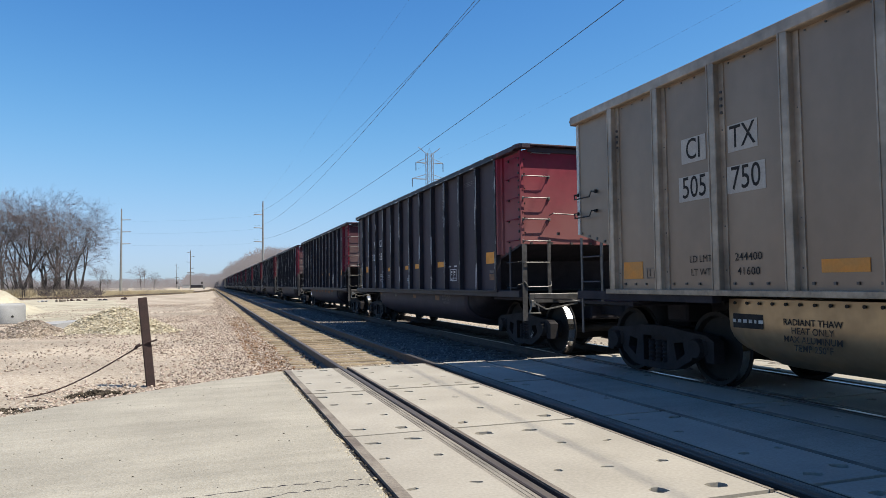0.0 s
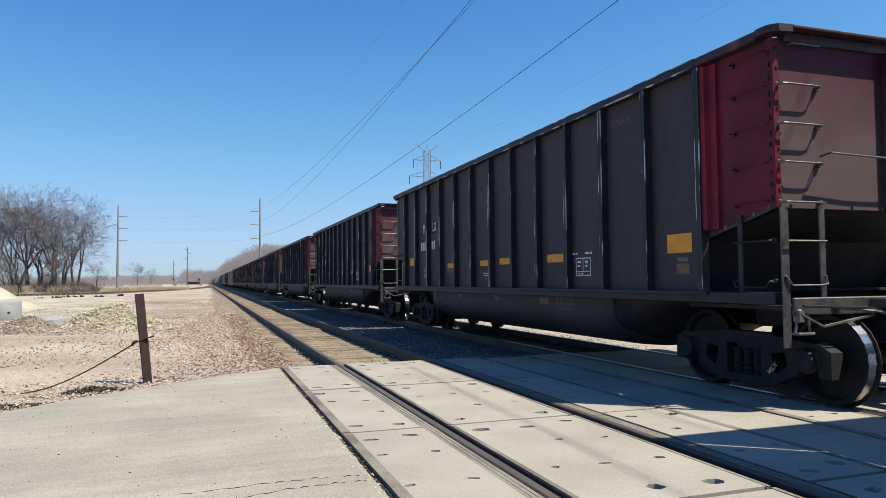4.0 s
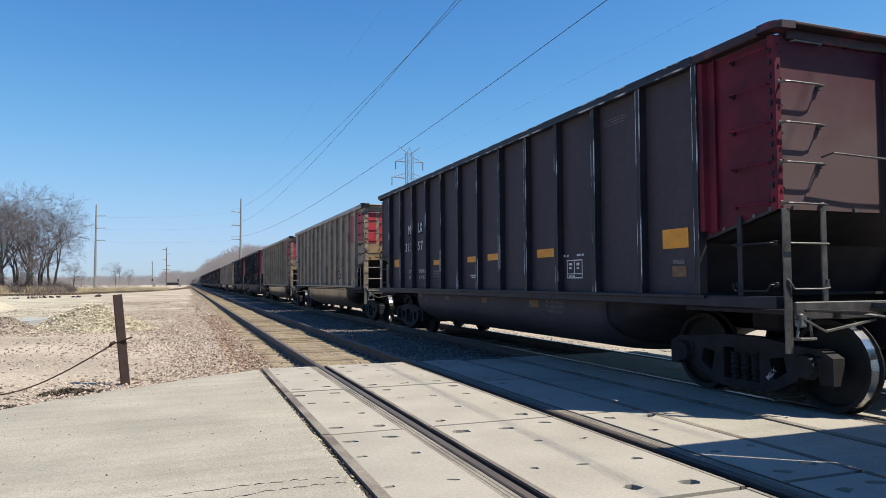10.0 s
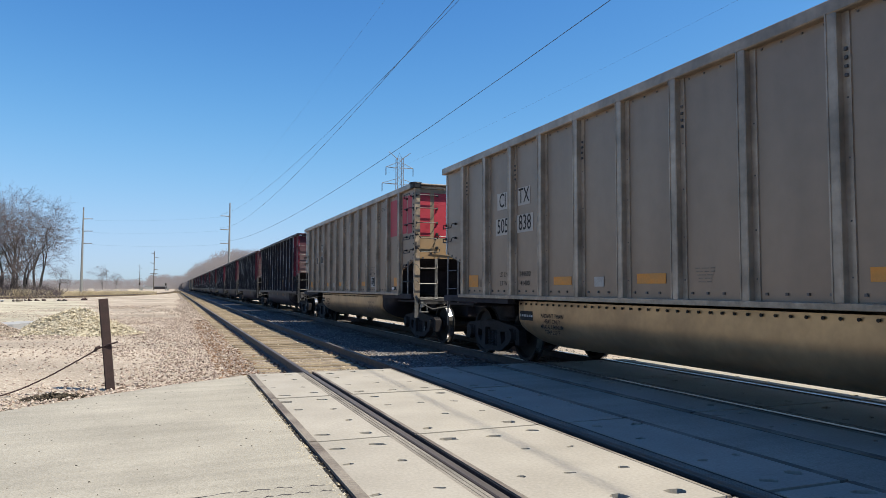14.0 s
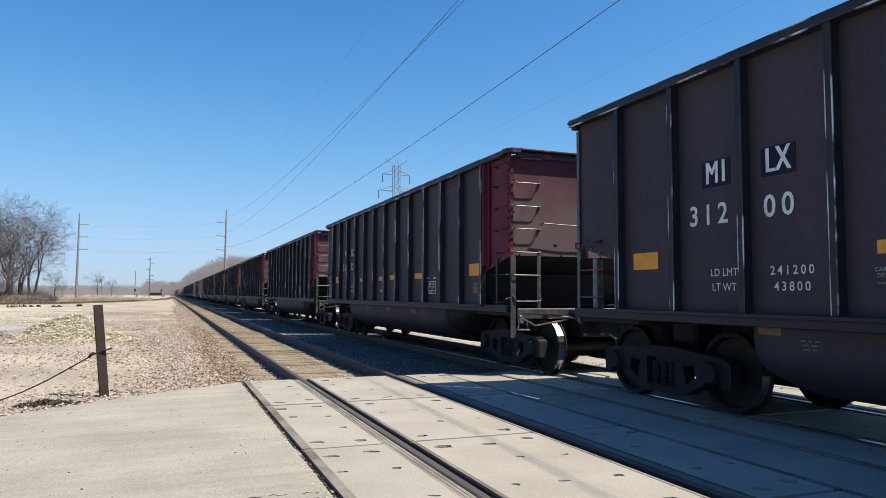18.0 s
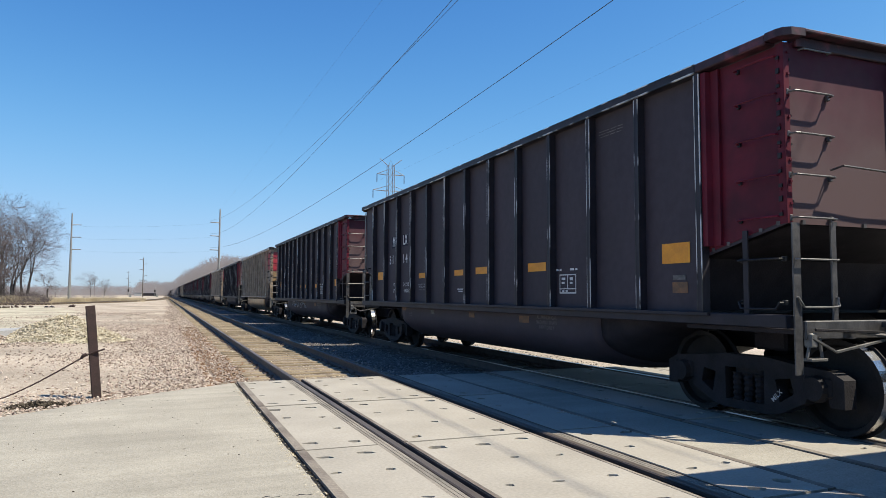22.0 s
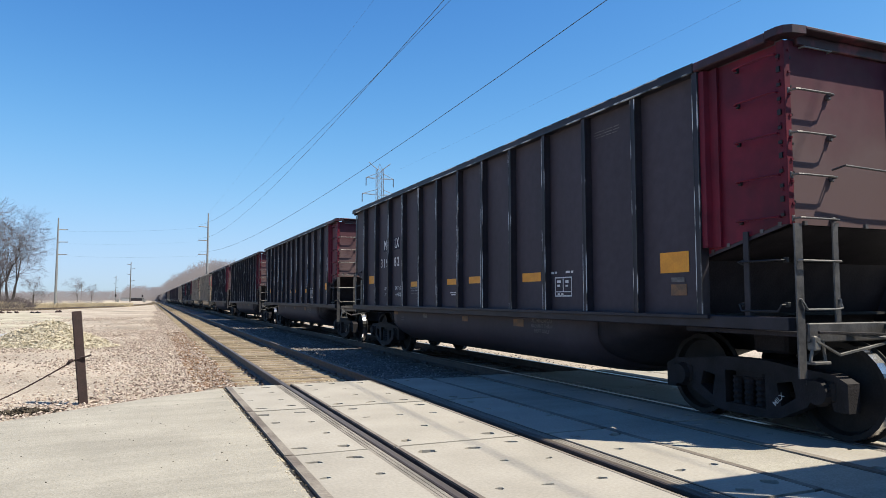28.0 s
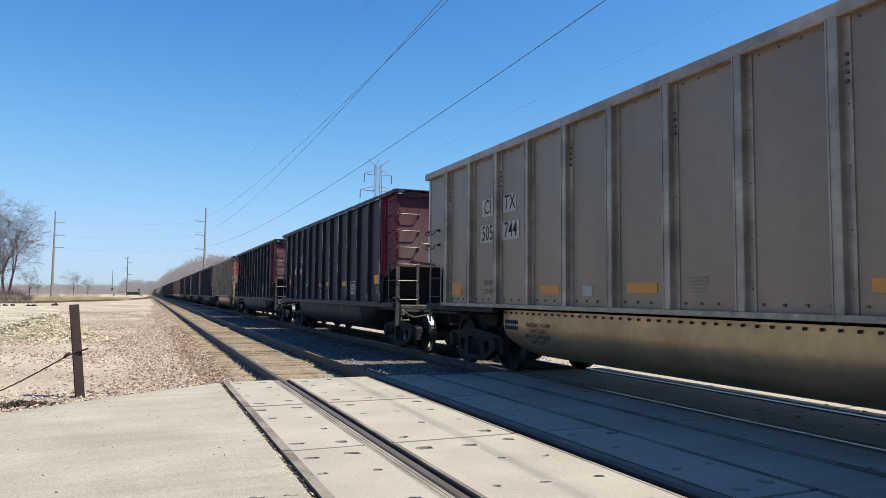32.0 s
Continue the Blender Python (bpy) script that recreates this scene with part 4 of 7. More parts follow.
def coal_car(silver):
    """A high-sided coal gondola with a rounded tub below, ladders at its ends; red at the leading end."""
    sheet, post_m, tub_m = (M_SILVER, M_SILVER_POST, M_TAN) if silver else (M_BLACK, M_BLACK_POST, M_BLACK)
    bar, stile = (M_BAR, M_GREYBAR) if silver else (M_BAR, M_BLACK_POST)
    kind = "silver" if silver else "black"
    label = ("dusty silver coal car with red marked end panels" if silver else "black coal car with a red painted end and orange patches")
    car = thing("coal_car", label, "rail car", group="coal cars of the train")

    # side walls: full height between the end posts, cut short over the end platforms
    def wall():
        y1, y2 = bay_y(1), bay_y(13)
        prof = [(y1, 1.12), (y1, 1.70), (REAR - 0.02, 1.95), (REAR - 0.02, 3.66), (FRONT + 0.02, 3.66), (FRONT + 0.02, 1.95), (y2, 1.70), (y2, 1.12)]
        m = Matrix(((0, 0, 1, 0), (1, 0, 0, 0), (0, 1, 0, 0), (0, 0, 0, 1)))
        return slab(prof, [], -0.006, 0.006, m)
    wall_me = shared("wall_" + kind, wall, sheet)
    for s in (-1, 1):
        part("side_wall", wall_me, None, car, at=(s * (HALF_W - 0.006 - (0 if silver else RECESS)), 0, 0))

    # posts with worn edges
    def post():
        bm = bmesh.new()
        box(bm, -0.085, 0.0, -0.050, 0.050, 1.12, 3.62, 0.010)
        box(bm, -0.012, 0.0, -0.125, -0.045, 1.13, 3.60)
        box(bm, -0.092, -0.080, 0.036, 0.052, 1.12, 3.62)
        return bm

    def slim_post():
        bm = bmesh.new()
        box(bm, -0.07, RECESS, -0.038, 0.038, 1.12, 3.64, 0.006)
        for y0, y1 in ((-0.0395, -0.027), (0.030, 0.0395)):
            c = bmesh.ops.create_cube(bm, size=1.0, matrix=Matrix.LocRotScale((-0.068, (y0 + y1) / 2, 2.375), None, (0.008, y1 - y0, 2.49)))
            for f in {f for v in c["verts"] for f in v.link_faces}:
                f.material_index = 1
        return bm
    post_me = shared("post_" + kind, post if silver else slim_post, post_m)
    if not silver and len(post_me.materials) == 1:
        post_me.materials.append(M_WORN)
    for i in range(1, 14):
        for s in (-1, 1):
            p = part("post", post_me, None, car, at=pose(s * HALF_W, bay_y(i), 0, 0, 0, 0 if s < 0 else 180))
    if silver:
        def rivets():
            bm = bmesh.new()
            for i in range(1, 13):
                for q in range(4):
                    y = bay_y(i) - 0.2 - 0.23 * q
                    box(bm, -0.018, 0.0, y - 0.013, y + 0.013, 1.20, 1.226)
                    box(bm, -0.012, 0.0, y - 0.009, y + 0.009, 3.56, 3.575)
            for i in range(1, 14):
                for z in (1.35, 1.82, 2.35, 2.86):
                    box(bm, -0.019, 0.0, bay_y(i) - 0.098, bay_y(i) - 0.086, z, z + 0.014)
                if i % 2:                         # every other post carries a group of dark bolts
                    for q in range(4):
                        box(bm, -0.034, 0.0, bay_y(i) - 0.106, bay_y(i) - 0.078, 3.04 + q * 0.075, 3.07 + q * 0.075, 0.004)
            return bm
        tagged(part("rivets", shared("rivets", rivets, M_BAR), None, car, at=(SIDE, 0, 0)), "rows of bolt heads", kind="stuff")

        def holes():
            bm = bmesh.new()
            for q in range(46):
                y = 4.2 - q * 0.172
                bmesh.ops.create_cone(bm, cap_ends=True, segments=8, radius1=0.018, radius2=0.014, depth=0.018,
                                      matrix=Matrix.Translation((-0.006, y, 1.008)) @ Matrix.Rotation(math.pi / 2, 4, 'Y'))
            return bm
        tagged(part("bolt_row", shared("bolt_row", holes, M_INK), None, car, at=(SIDE + 0.085, 0, 0)), "row of dark bolts along the tub", kind="stuff")

    # top chords with the raised corner caps
    def chord():
        bm = bmesh.new()
        box(bm, -0.09, 0.05, FRONT + (BAY if not silver else 0.12), REAR + 0.06, 3.60 if silver else 3.635, TOP, 0.012)
        return bm

    def chord_end():
        bm = bmesh.new()
        box(bm, -0.09, 0.05, FRONT + 0.10, FRONT + BAY, 3.635, TOP, 0.012)
        return bm

    def chord_worn():
        bm = bmesh.new()
        box(bm, -0.0935, -0.07, FRONT + BAY, REAR + 0.05, 3.633, 3.647)
        box(bm, -0.092, -0.06, FRONT + BAY, REAR + 0.05, TOP - 0.008, TOP + 0.002)
        return bm
    for s in (-1, 1):
        turn = pose(s * HALF_W, 0, 0)
        c = part("top_chord", shared("chord_" + kind, chord, M_SILVER_POST if silver else M_BLACK_POST), None, car, at=turn)
        if not silver:
            part("chord_end", shared("chord_end", chord_end, M_RED_WORN), None, car, "red painted end of the top chord", at=turn)
            part("worn_strip", shared("chord_worn", chord_worn, M_WORN), None, c, "scuffed bare edge of the chord")
    def cap():
        if silver:
            out = [(-0.097, 0.06), (-0.097, 0.0), (-0.08, -0.075), (-0.03, -0.125), (0.12, -0.125), (0.12, -0.02), (0.06, 0.0), (0.03, 0.06)]
            bm = slab(out, [], TOP - 0.125, TOP - 0.004, Matrix())
            turned(bm, [(TOP - 0.02, 0.16), (TOP + 0.004, 0.15), (TOP + 0.018, 0.09), (TOP + 0.021, 0.004)], pose(0.03, 0.02, 0), 18)
            return bm
        out = [(-0.092, 0.098), (-0.092, -0.03), (-0.07, -0.09), (-0.01, -0.135), (0.14, -0.155), (0.14, 0.0), (0.05, 0.04), (0.05, 0.098)]
        return slab(out, [], TOP - 0.070, TOP + 0.003, Matrix())
    part("corner_cap", shared("cap_" + kind, cap, M_IRON if silver else M_RED_WORN), None, car, "raised corner plate", at=(SIDE, FRONT, 0))
    part("corner_cap", shared("cap_" + kind, cap, M_RED), None, car, "raised corner plate", at=(HALF_W - 0.255, FRONT, 0))

    # end walls, the slanted floor above the platform, inner walls
    for s, y in ((-1, FRONT), (1, REAR)):
        def end():
            bm = bmesh.new()
            inset = 0.02 if silver else 0.06
            box(bm, -HALF_W + inset, HALF_W - inset, -0.008, 0.008, 1.95, 3.64)
            return bm
        front = s < 0
        em = M_TAN_END if silver else (M_RED_DUST_SHADE if front else M_BLACK)
        part("end_wall", shared("end_wall_" + em.name, end, em), None, car, "dusty end wall", at=(0, y, 0))

        def end_chord():
            bm = bmesh.new()
            x0 = -HALF_W + (0.142 if not silver else 0.10)
            top = TOP - (0.03 if silver else 0.0)
            box(bm, x0, HALF_W + 0.05, -0.045, 0.06, 3.60, top - 0.03, 0.008)
            box(bm, x0, HALF_W + 0.05, -0.155, 0.06, top - 0.028, top + 0.004, 0.008)
            return bm
        cm = M_SILVER_POST if silver else (M_RED_WORN if front else M_BLACK_POST)
        part("end_chord", shared("end_chord_" + cm.name, end_chord, cm), None, car, at=pose(0, y, 0, 0, 0, 0 if front else 180))

        def hopper():
            bm = bmesh.new()
            a = [bm.verts.new((sx * (HALF_W - 0.08), yy, z)) for sx in (-1, 1) for yy, z in ((0, 1.94), (BAY + 0.05, 1.68), (BAY + 0.35, 0.95))]
            for i in (0, 1):
                bm.faces.new((a[i], a[i + 1], a[i + 4], a[i + 3]))
            b = [bm.verts.new(v.co + Vector((0, 0.03, 0.02))) for v in a]
            for i in (0, 1):
                bm.faces.new((b[i], b[i + 3], b[i + 4], b[i + 1]))
            return bm
        # the dark colour of this sheet stands for the shade in the end opening
        part("slope_sheet", shared("slope_sheet", hopper, M_UNDER), None, car, "slope sheet over the platform, darkened as in shade", at=pose(0, y, 0, 0, 0, 0 if front else 180))

        def lip():
            bm = bmesh.new()
            for q in range(9):
                x = -HALF_W + 0.2 + q * 0.4
                box(bm, x - 0.02, x + 0.02, -0.03, 0.0, 1.945, 1.985)
            for q in range(5):
                t = (q + 0.5) / 5
                inset = 0 if silver else RECESS
                for sx in (-HALF_W - 0.012 + inset, HALF_W - 0.012 - inset):
                    box(bm, sx, sx + 0.024, t * BAY - 0.02, t * BAY + 0.02, 1.97 - 0.25 * t, 2.005 - 0.25 * t)
            return bm
        tagged(part("bolt_line", shared("lip_bolts_" + kind, lip, M_BAR), None, car, at=pose(0, y, 0, 0, 0, 0 if front else 180)), "bolt heads along the lower edge", kind="stuff")

        def platform():
            bm = bmesh.new()
            box(bm, -HALF_W + 0.02, HALF_W - 0.02, -0.06, BAY + 0.3, 0.98, 1.02)
            box(bm, -0.30, 0.30, -0.25, 0.9, 0.62, 0.98, 0.03)
            return bm

        def end_beam():
            bm = bmesh.new()
            box(bm, -HALF_W + 0.10, HALF_W - 0.10, -0.10, -0.062, 0.93, 1.10, 0.01)
            box(bm, -0.45, 0.95, -0.38, -0.09, 1.03, 1.08)
            return bm
        turned_by = pose(0, y, 0, 0, 0, 0 if front else 180)
        deck = part("end_platform", shared("platform", platform, M_UNDER), None, car, "dark steel end platform", at=turned_by)
        part("end_beam", shared("end_beam", end_beam, M_BAR), None, deck, "grey end beam")

        def coupler():
            bm = bmesh.new()
            box(bm, -0.09, 0.09, -0.86, -0.2, 0.70, 0.90, 0.02)
            box(bm, -0.16, 0.12, -1.08, -0.84, 0.66, 0.96, 0.05)
            rod(bm, [(0.25, -0.15, 0.85), (0.28, -0.45, 0.62), (0.2, -0.75, 0.45), (0.05, -1.0, 0.52)], 0.03, 6)
            rod(bm, [(-1.35, -0.13, 1.02), (-0.6, -0.2, 0.99), (-0.2, -0.3, 0.9)], 0.014, 5)
            return bm
        part("coupler", shared("coupler", coupler, M_TRUCK), None, car, "cast steel coupler with an air hose", at=pose(0, y, 0, 0, 0, 0 if front else 180))

    # sills and tub
    def sill():
        bm = bmesh.new()
        if silver:
            box(bm, -0.075, 0.06, FRONT + 0.05, -4.6, 1.0, 1.12, 0.008)
            box(bm, -0.075, 0.06, 4.2, REAR - 0.05, 1.0, 1.12, 0.008)
            box(bm, -0.02, 0.14, -4.6, 4.2, 1.095, 1.12)
        else:
            box(bm, -0.075, 0.06, FRONT - 0.04, REAR - 0.05, 1.0, 1.12, 0.008)
        return bm

    def sill_lip():
        bm = bmesh.new()
        box(bm, -0.115 if silver else -0.11, 0.0, bay_y(13) - 0.14, bay_y(1) + 0.12, 1.085, 1.145 if silver else 1.125, 0.004)
        return bm
    for s in (-1, 1):
        k = part("side_sill", shared("sill_" + kind, sill, M_UNDER if silver else M_BLACK_POST), None, car, at=pose(s * HALF_W, 0, 0, 0, 0, 0 if s < 0 else 180))
        part("sill_lip", shared("sill_lip_" + kind, sill_lip, M_SILVERBAR if silver else post_m), None, k)

    def tub_shape(r, taper):
        bm = bmesh.new()
        prof = [(-1.44 * r, 1.10), (-1.44 * r, 0.86)]
        for i in range(1, 22):
            a = math.pi * i / 22
            prof.append((-1.44 * r * math.cos(a), 0.86 - 0.585 * r * math.sin(a) ** 0.8))
        prof += [(1.44 * r, 0.86), (1.44 * r, 1.10)]
        rings = []
        for y, k in taper:
            rings.append([bm.verts.new((x * (0.9 + 0.1 * k), y, 1.10 - (1.10 - z) * k)) for x, z in prof])
        for a, b in zip(rings, rings[1:]):
            for j in range(len(prof) - 1):
                bm.faces.new((a[j], a[j + 1], b[j + 1], b[j]))
        bm.faces.new(rings[0])
        bm.faces.new(rings[-1][::-1])
        return bm
    part("tub", shared("tub_" + kind, lambda: tub_shape(1.0, ((-3.93, 0.87), (-3.72, 0.94), (-3.5, 0.985), (-3.25, 1.0), (3.9, 1.0), (4.15, 0.9))), tub_m, True), None, car, "rounded tub below the floor")
    part("tub_end", shared("tub_end", lambda: tub_shape(0.985, ((-5.0, 0.30), (-4.75, 0.45), (-4.5, 0.60), (-4.3, 0.70), (-4.1, 0.79), (-3.92, 0.865))), M_UNDER, True), None, car, "dark rounded end of the tub")

    def centre():
        bm = bmesh.new()
        box(bm, -0.3, 0.3, FRONT + 0.1, REAR - 0.1, 0.72, 1.0)
        for y in (-6.0, 6.0):
            box(bm, -0.7, 0.7, y - 0.22, y + 0.22, 0.74, 1.0, 0.03)
        return bm
    part("underframe", shared("underframe", centre, M_UNDER), None, car)
    part("floor", shared("floor_" + kind, lambda: box(bmesh.new(), -1.42, 1.42, bay_y(13) + 0.1, bay_y(1) - 0.1, 1.13, 1.16), M_COAL), None, car, "coal-dusted floor inside")
    for y in (-6.0, 6.0):
        truck(car, y, True)

    # ladders at the near front corner: on the side and on the end; handholds at the rear corner
    def corner():
        bm = bmesh.new()
        box(bm, -0.015, 0.0, -0.03, 0.045, 1.95 if not silver else 1.05, 3.62)
        box(bm, -0.015, 0.05 if not silver else 0.12, -0.04, -0.028, 1.95 if not silver else 1.02, 3.62)
        for q in range(8):
            box(bm, -0.027, -0.013, 0.010, 0.034, 2.05 + q * 0.20, 2.07 + q * 0.20)
            box(bm, 0.022, 0.046, -0.052, -0.039, 2.12 + q * 0.20, 2.14 + q * 0.20)
        return bm
    part("corner_angle", shared("corner_" + kind, corner, M_SILVERBAR if silver else M_RED), None, car, "riveted corner angle", at=(SIDE, FRONT, 0))

    def corner_bolts():
        bm = bmesh.new()
        for q in range(12):
            z = 2.02 + q * 0.132
            box(bm, -0.030, -0.014, 0.004, 0.040, z, z + (0.05 if q % 3 == 1 else 0.03))
            if q % 2:
                turned(bm, [(0.0, 0.016), (0.022, 0.012)], pose(0.075, -0.006, z, 90, 0, 0), 6)
        return bm
    tagged(part("corner_bolts", shared("corner_bolts_" + kind, corner_bolts, M_IRON), None, car, at=(SIDE, FRONT, 0)), "dark bolt heads along the corner", kind="stuff")

    if silver:
        def rear_corner():
            bm = bmesh.new()
            box(bm, -0.016, 0.0, -0.065, 0.0, 1.95, 3.60)
            for q in range(12):
                box(bm, -0.026, -0.014, -0.04, -0.015, 2.02 + q * 0.135, 2.045 + q * 0.135)
            return bm
        part("corner_angle", shared("rear_corner", rear_corner, M_BRIGHT), None, car, "bright riveted corner angle", at=(SIDE, REAR, 0))

    def corner_leg():
        bm = bmesh.new()
        box(bm, -0.02, 0.07, -0.07, -0.055, 0.62, 1.12 if silver else 1.98)
        return bm
    part("ladder_leg", shared("corner_leg_" + kind, corner_leg, M_GREYBAR if silver else M_BAR), None, car, "steel ladder leg", at=(SIDE, FRONT - 0.02, 0))
    part("ladder_leg", shared("end_leg_" + kind, lambda: box(bmesh.new(), -0.035, 0.03, -0.07, -0.055, 1.06, 2.0), M_GREYBAR if silver else M_BAR), None, car,
         "steel ladder leg", at=(SIDE + 0.52, FRONT, 0))
    part("ladder_leg", shared("side_leg_" + kind, lambda: box(bmesh.new(), -0.03, -0.015, -0.03, 0.03, 1.05, 1.95), stile), None, car,
         "side ladder leg", at=(SIDE + 0.02, FRONT + 0.47, 0))

    def end_rung():
        bm = bmesh.new()
        rod(bm, [(0.0, -0.03, 0), (0.02, -0.10, 0.0), (0.06, -0.11, 0), (0.44, -0.11, 0), (0.50, -0.10, 0), (0.52, -0.01, 0)], 0.0105, 6)
        box(bm, -0.02, 0.02, -0.045, -0.01, -0.03, 0.03, 0.006)
        box(bm, 0.50, 0.54, -0.045, -0.01, -0.03, 0.03, 0.006)
        return bm

    def bent_rung():
        bm = bmesh.new()
        rod(bm, [(0.0, -0.06, 0), (0.02, -0.10, 0.0), (0.08, -0.11, -0.09), (0.44, -0.11, -0.09), (0.53, -0.10, -0.08), (0.54, -0.08, 0), (0.52, -0.06, 0)], 0.0105, 6)
        return bm
    def drop_rung():
        bm = bmesh.new()
        rod(bm, [(0.0, -0.03, 0.03), (0.02, -0.10, 0.02), (0.08, -0.11, -0.06), (0.48, -0.11, -0.07), (0.56, -0.105, -0.06), (0.56, -0.095, 0.0), (0.52, -0.01, 0.03)], 0.0105, 6)
        box(bm, -0.03, 0.03, -0.05, -0.01, 0.0, 0.07, 0.006)
        box(bm, 0.49, 0.55, -0.05, -0.01, 0.0, 0.07, 0.006)
        return bm
    bar_m = M_IRON if silver else M_BAR
    for z in ((3.49, 3.18, 2.84) if silver else (3.19, 2.80, 2.42, 2.03)):
        part("rung", shared("end_rung_" + kind, end_rung, bar_m), None, car, at=(SIDE + 0.03, FRONT, z))
    if silver:
        for z in (2.54, 2.22):
            part("rung", shared("drop_rung", drop_rung, M_IRON), None, car, at=(SIDE + 0.03, FRONT, z))
        for z in (1.86, 1.50, 1.14):
            part("rung", shared("bent_rung", bent_rung, M_GREYBAR), None, car, at=(SIDE, FRONT, z))
    else:
        part("rung", shared("low_rung", lambda: rod(bmesh.new(), [(0.0, -0.06, 0), (0.02, -0.13, 0), (0.5, -0.13, 0), (0.52, -0.06, 0)], 0.0105, 6), M_GREYBAR), None, car, at=(SIDE, FRONT, 1.65))
        part("rung", shared("bent_rung", bent_rung, M_GREYBAR), None, car, at=(SIDE, FRONT, 1.31))
        part("handhold", shared("top_bar", lambda: rod(bmesh.new(), [(0.0, 0.0, 0), (0.01, -0.06, 0), (0.36, -0.06, 0), (0.37, 0.0, 0)], 0.009, 5), M_GREYBAR), None, car, "short bare grab bar", at=(SIDE + 0.21, FRONT, 3.585))

    def side_bar(lift):
        """A side rung: straight, or with its bar bent above or below the feet."""
        def make():
            bm = rod(bmesh.new(), [(-0.01, 0.025, 0), (-0.09, 0.03, 0), (-0.105, 0.06, lift), (-0.11, 0.10, lift), (-0.11, 0.43, lift), (-0.105, 0.47, lift), (-0.09, 0.51, 0), (-0.01, 0.515, 0)], 0.0105, 6)
            n = len(bm.faces)
            for y in (0.025, 0.515):
                box(bm, -0.042, 0.0, y - 0.018, y + 0.018, -0.024, 0.024, 0.005)
            bm.faces.ensure_lookup_table()
            for f in bm.faces[n:]:
                f.material_index = 1
            return bm
        return make

    if silver:
        side_zs = ((3.46, 0.07), (3.19, 0.0), (2.82, 0.0), (2.53, -0.075), (2.21, -0.075), (1.86, -0.06), (1.46, 0.0))
    else:
        side_zs = ((3.54, 0.0), (3.19, 0.0), (2.81, 0.0), (2.43, 0.0), (2.05, 0.0), (1.66, 0.0), (1.26, -0.06))
    for z, bend in side_zs:
        x = SIDE + (0 if silver else 0.045)
        bar_me = shared("side_bar_%s_%g_%d" % (kind, bend, z > 1.9), side_bar(bend), M_IRON if silver or z < 1.9 else M_RED)
        if len(bar_me.materials) == 1:
            bar_me.materials.append(M_IRON)
        part("rung", bar_me, None, car, "" if silver or z < 1.9 else "red painted side rung with black feet", at=(x, FRONT + 0.02, z))

    def hose():
        bm = bmesh.new()
        rod(bm, [(-0.95, -0.10, 1.0), (-0.55, -0.22, 0.96), (-0.3, -0.5, 0.90), (-0.1, -0.75, 0.95), (0.05, -0.98, 0.86)], 0.018, 6)
        rod(bm, [(0.2, -0.2, 0.75), (0.26, -0.5, 0.55), (0.18, -0.8, 0.47), (0.05, -1.0, 0.56)], 0.026, 6)
        return bm
    part("air_hose", shared("air_hose", hose, M_GREYBAR), None, car, "pale rubber air hose", at=(0, FRONT, 0))
    part("air_hose", shared("air_hose", hose, M_GREYBAR), None, car, "pale rubber air hose", at=pose(0, REAR, 0, 0, 0, 180))

    def uncoupling():
        bm = bmesh.new()
        box(bm, 0.02, 0.11, -0.13, -0.05, 0.86, 0.99, 0.012)
        box(bm, 0.0, 0.20, -0.15, -0.04, 0.74, 0.765, 0.004)
        rod(bm, [(0.03, -0.10, 0.87), (0.0, -0.10, 0.76)], 0.014, 5)
        rod(bm, [(0.16, -0.10, 0.95), (0.19, -0.10, 0.76)], 0.014, 5)
        rod(bm, [(0.05, -0.12, 0.95), (0.3, -0.16, 0.82), (0.9, -0.2, 0.92)], 0.015, 5)
        return bm
    part("uncoupling_lever", shared("uncoupling", uncoupling, M_GREYBAR), None, car, "bare metal uncoupling lever bracket", at=(SIDE + 0.10, FRONT, 0))
    part("end_rail", shared("end_rail", lambda: rod(bmesh.new(), [(-0.98, -0.04, 2.5), (-0.98, -0.17, 2.52), (-0.4, -0.18, 2.5), (1.2, -0.18, 2.5), (1.25, -0.04, 2.5)], 0.0105, 6),
                            M_BAR), None, car, "horizontal grab bar", at=(0, FRONT, 0))
    part("end_post", shared("end_post_" + kind, lambda: box(bmesh.new(), -0.05, 0.16, -0.10, 0.0, 1.05 if silver else 1.93, 3.58, 0.01), M_SILVER_POST if silver else M_RED_DUST_SHADE), None, car,
         "vertical end stiffener", at=(-0.02, FRONT, 0))
    part("end_post", shared("end_post_" + kind, lambda: None, None), None, car, "vertical end stiffener", at=(0.92, FRONT, 0))
    if not silver:
        part("platform_post", shared("platform_post", lambda: box(bmesh.new(), -0.05, 0.05, -0.05, 0.0, 1.02, 1.95, 0.006), M_TAN), None, car, "pale dusty platform post", at=(0.62, FRONT, 0))
    for z in ((2.54, 2.26) if silver else (2.0,)):
        part("handhold", shared("rear_bar_" + kind, side_bar(-0.075), M_IRON), None, car, at=(SIDE + (0 if silver else 0.045), REAR - 0.55, z))

    def rear_ladder():
        bm = bmesh.new()
        if silver:
            box(bm, -0.025, -0.01, 0.07, 0.13, 1.02, 1.92)
        else:
            box(bm, -0.03, -0.015, 0.63, 0.69, 0.95, 3.6)
        for z in (1.30, 1.66):
            rod(bm, [(-0.02, 0.1, z), (-0.05, 0.13, z), (-0.05, 0.62, z), (-0.02, 0.66, z)], 0.010, 5)
        return bm
    part("rear_ladder", shared("rear_ladder_" + kind, rear_ladder, M_BAR), None, car, "short dark ladder", at=(SIDE + 0.03, REAR - 0.7, 0))
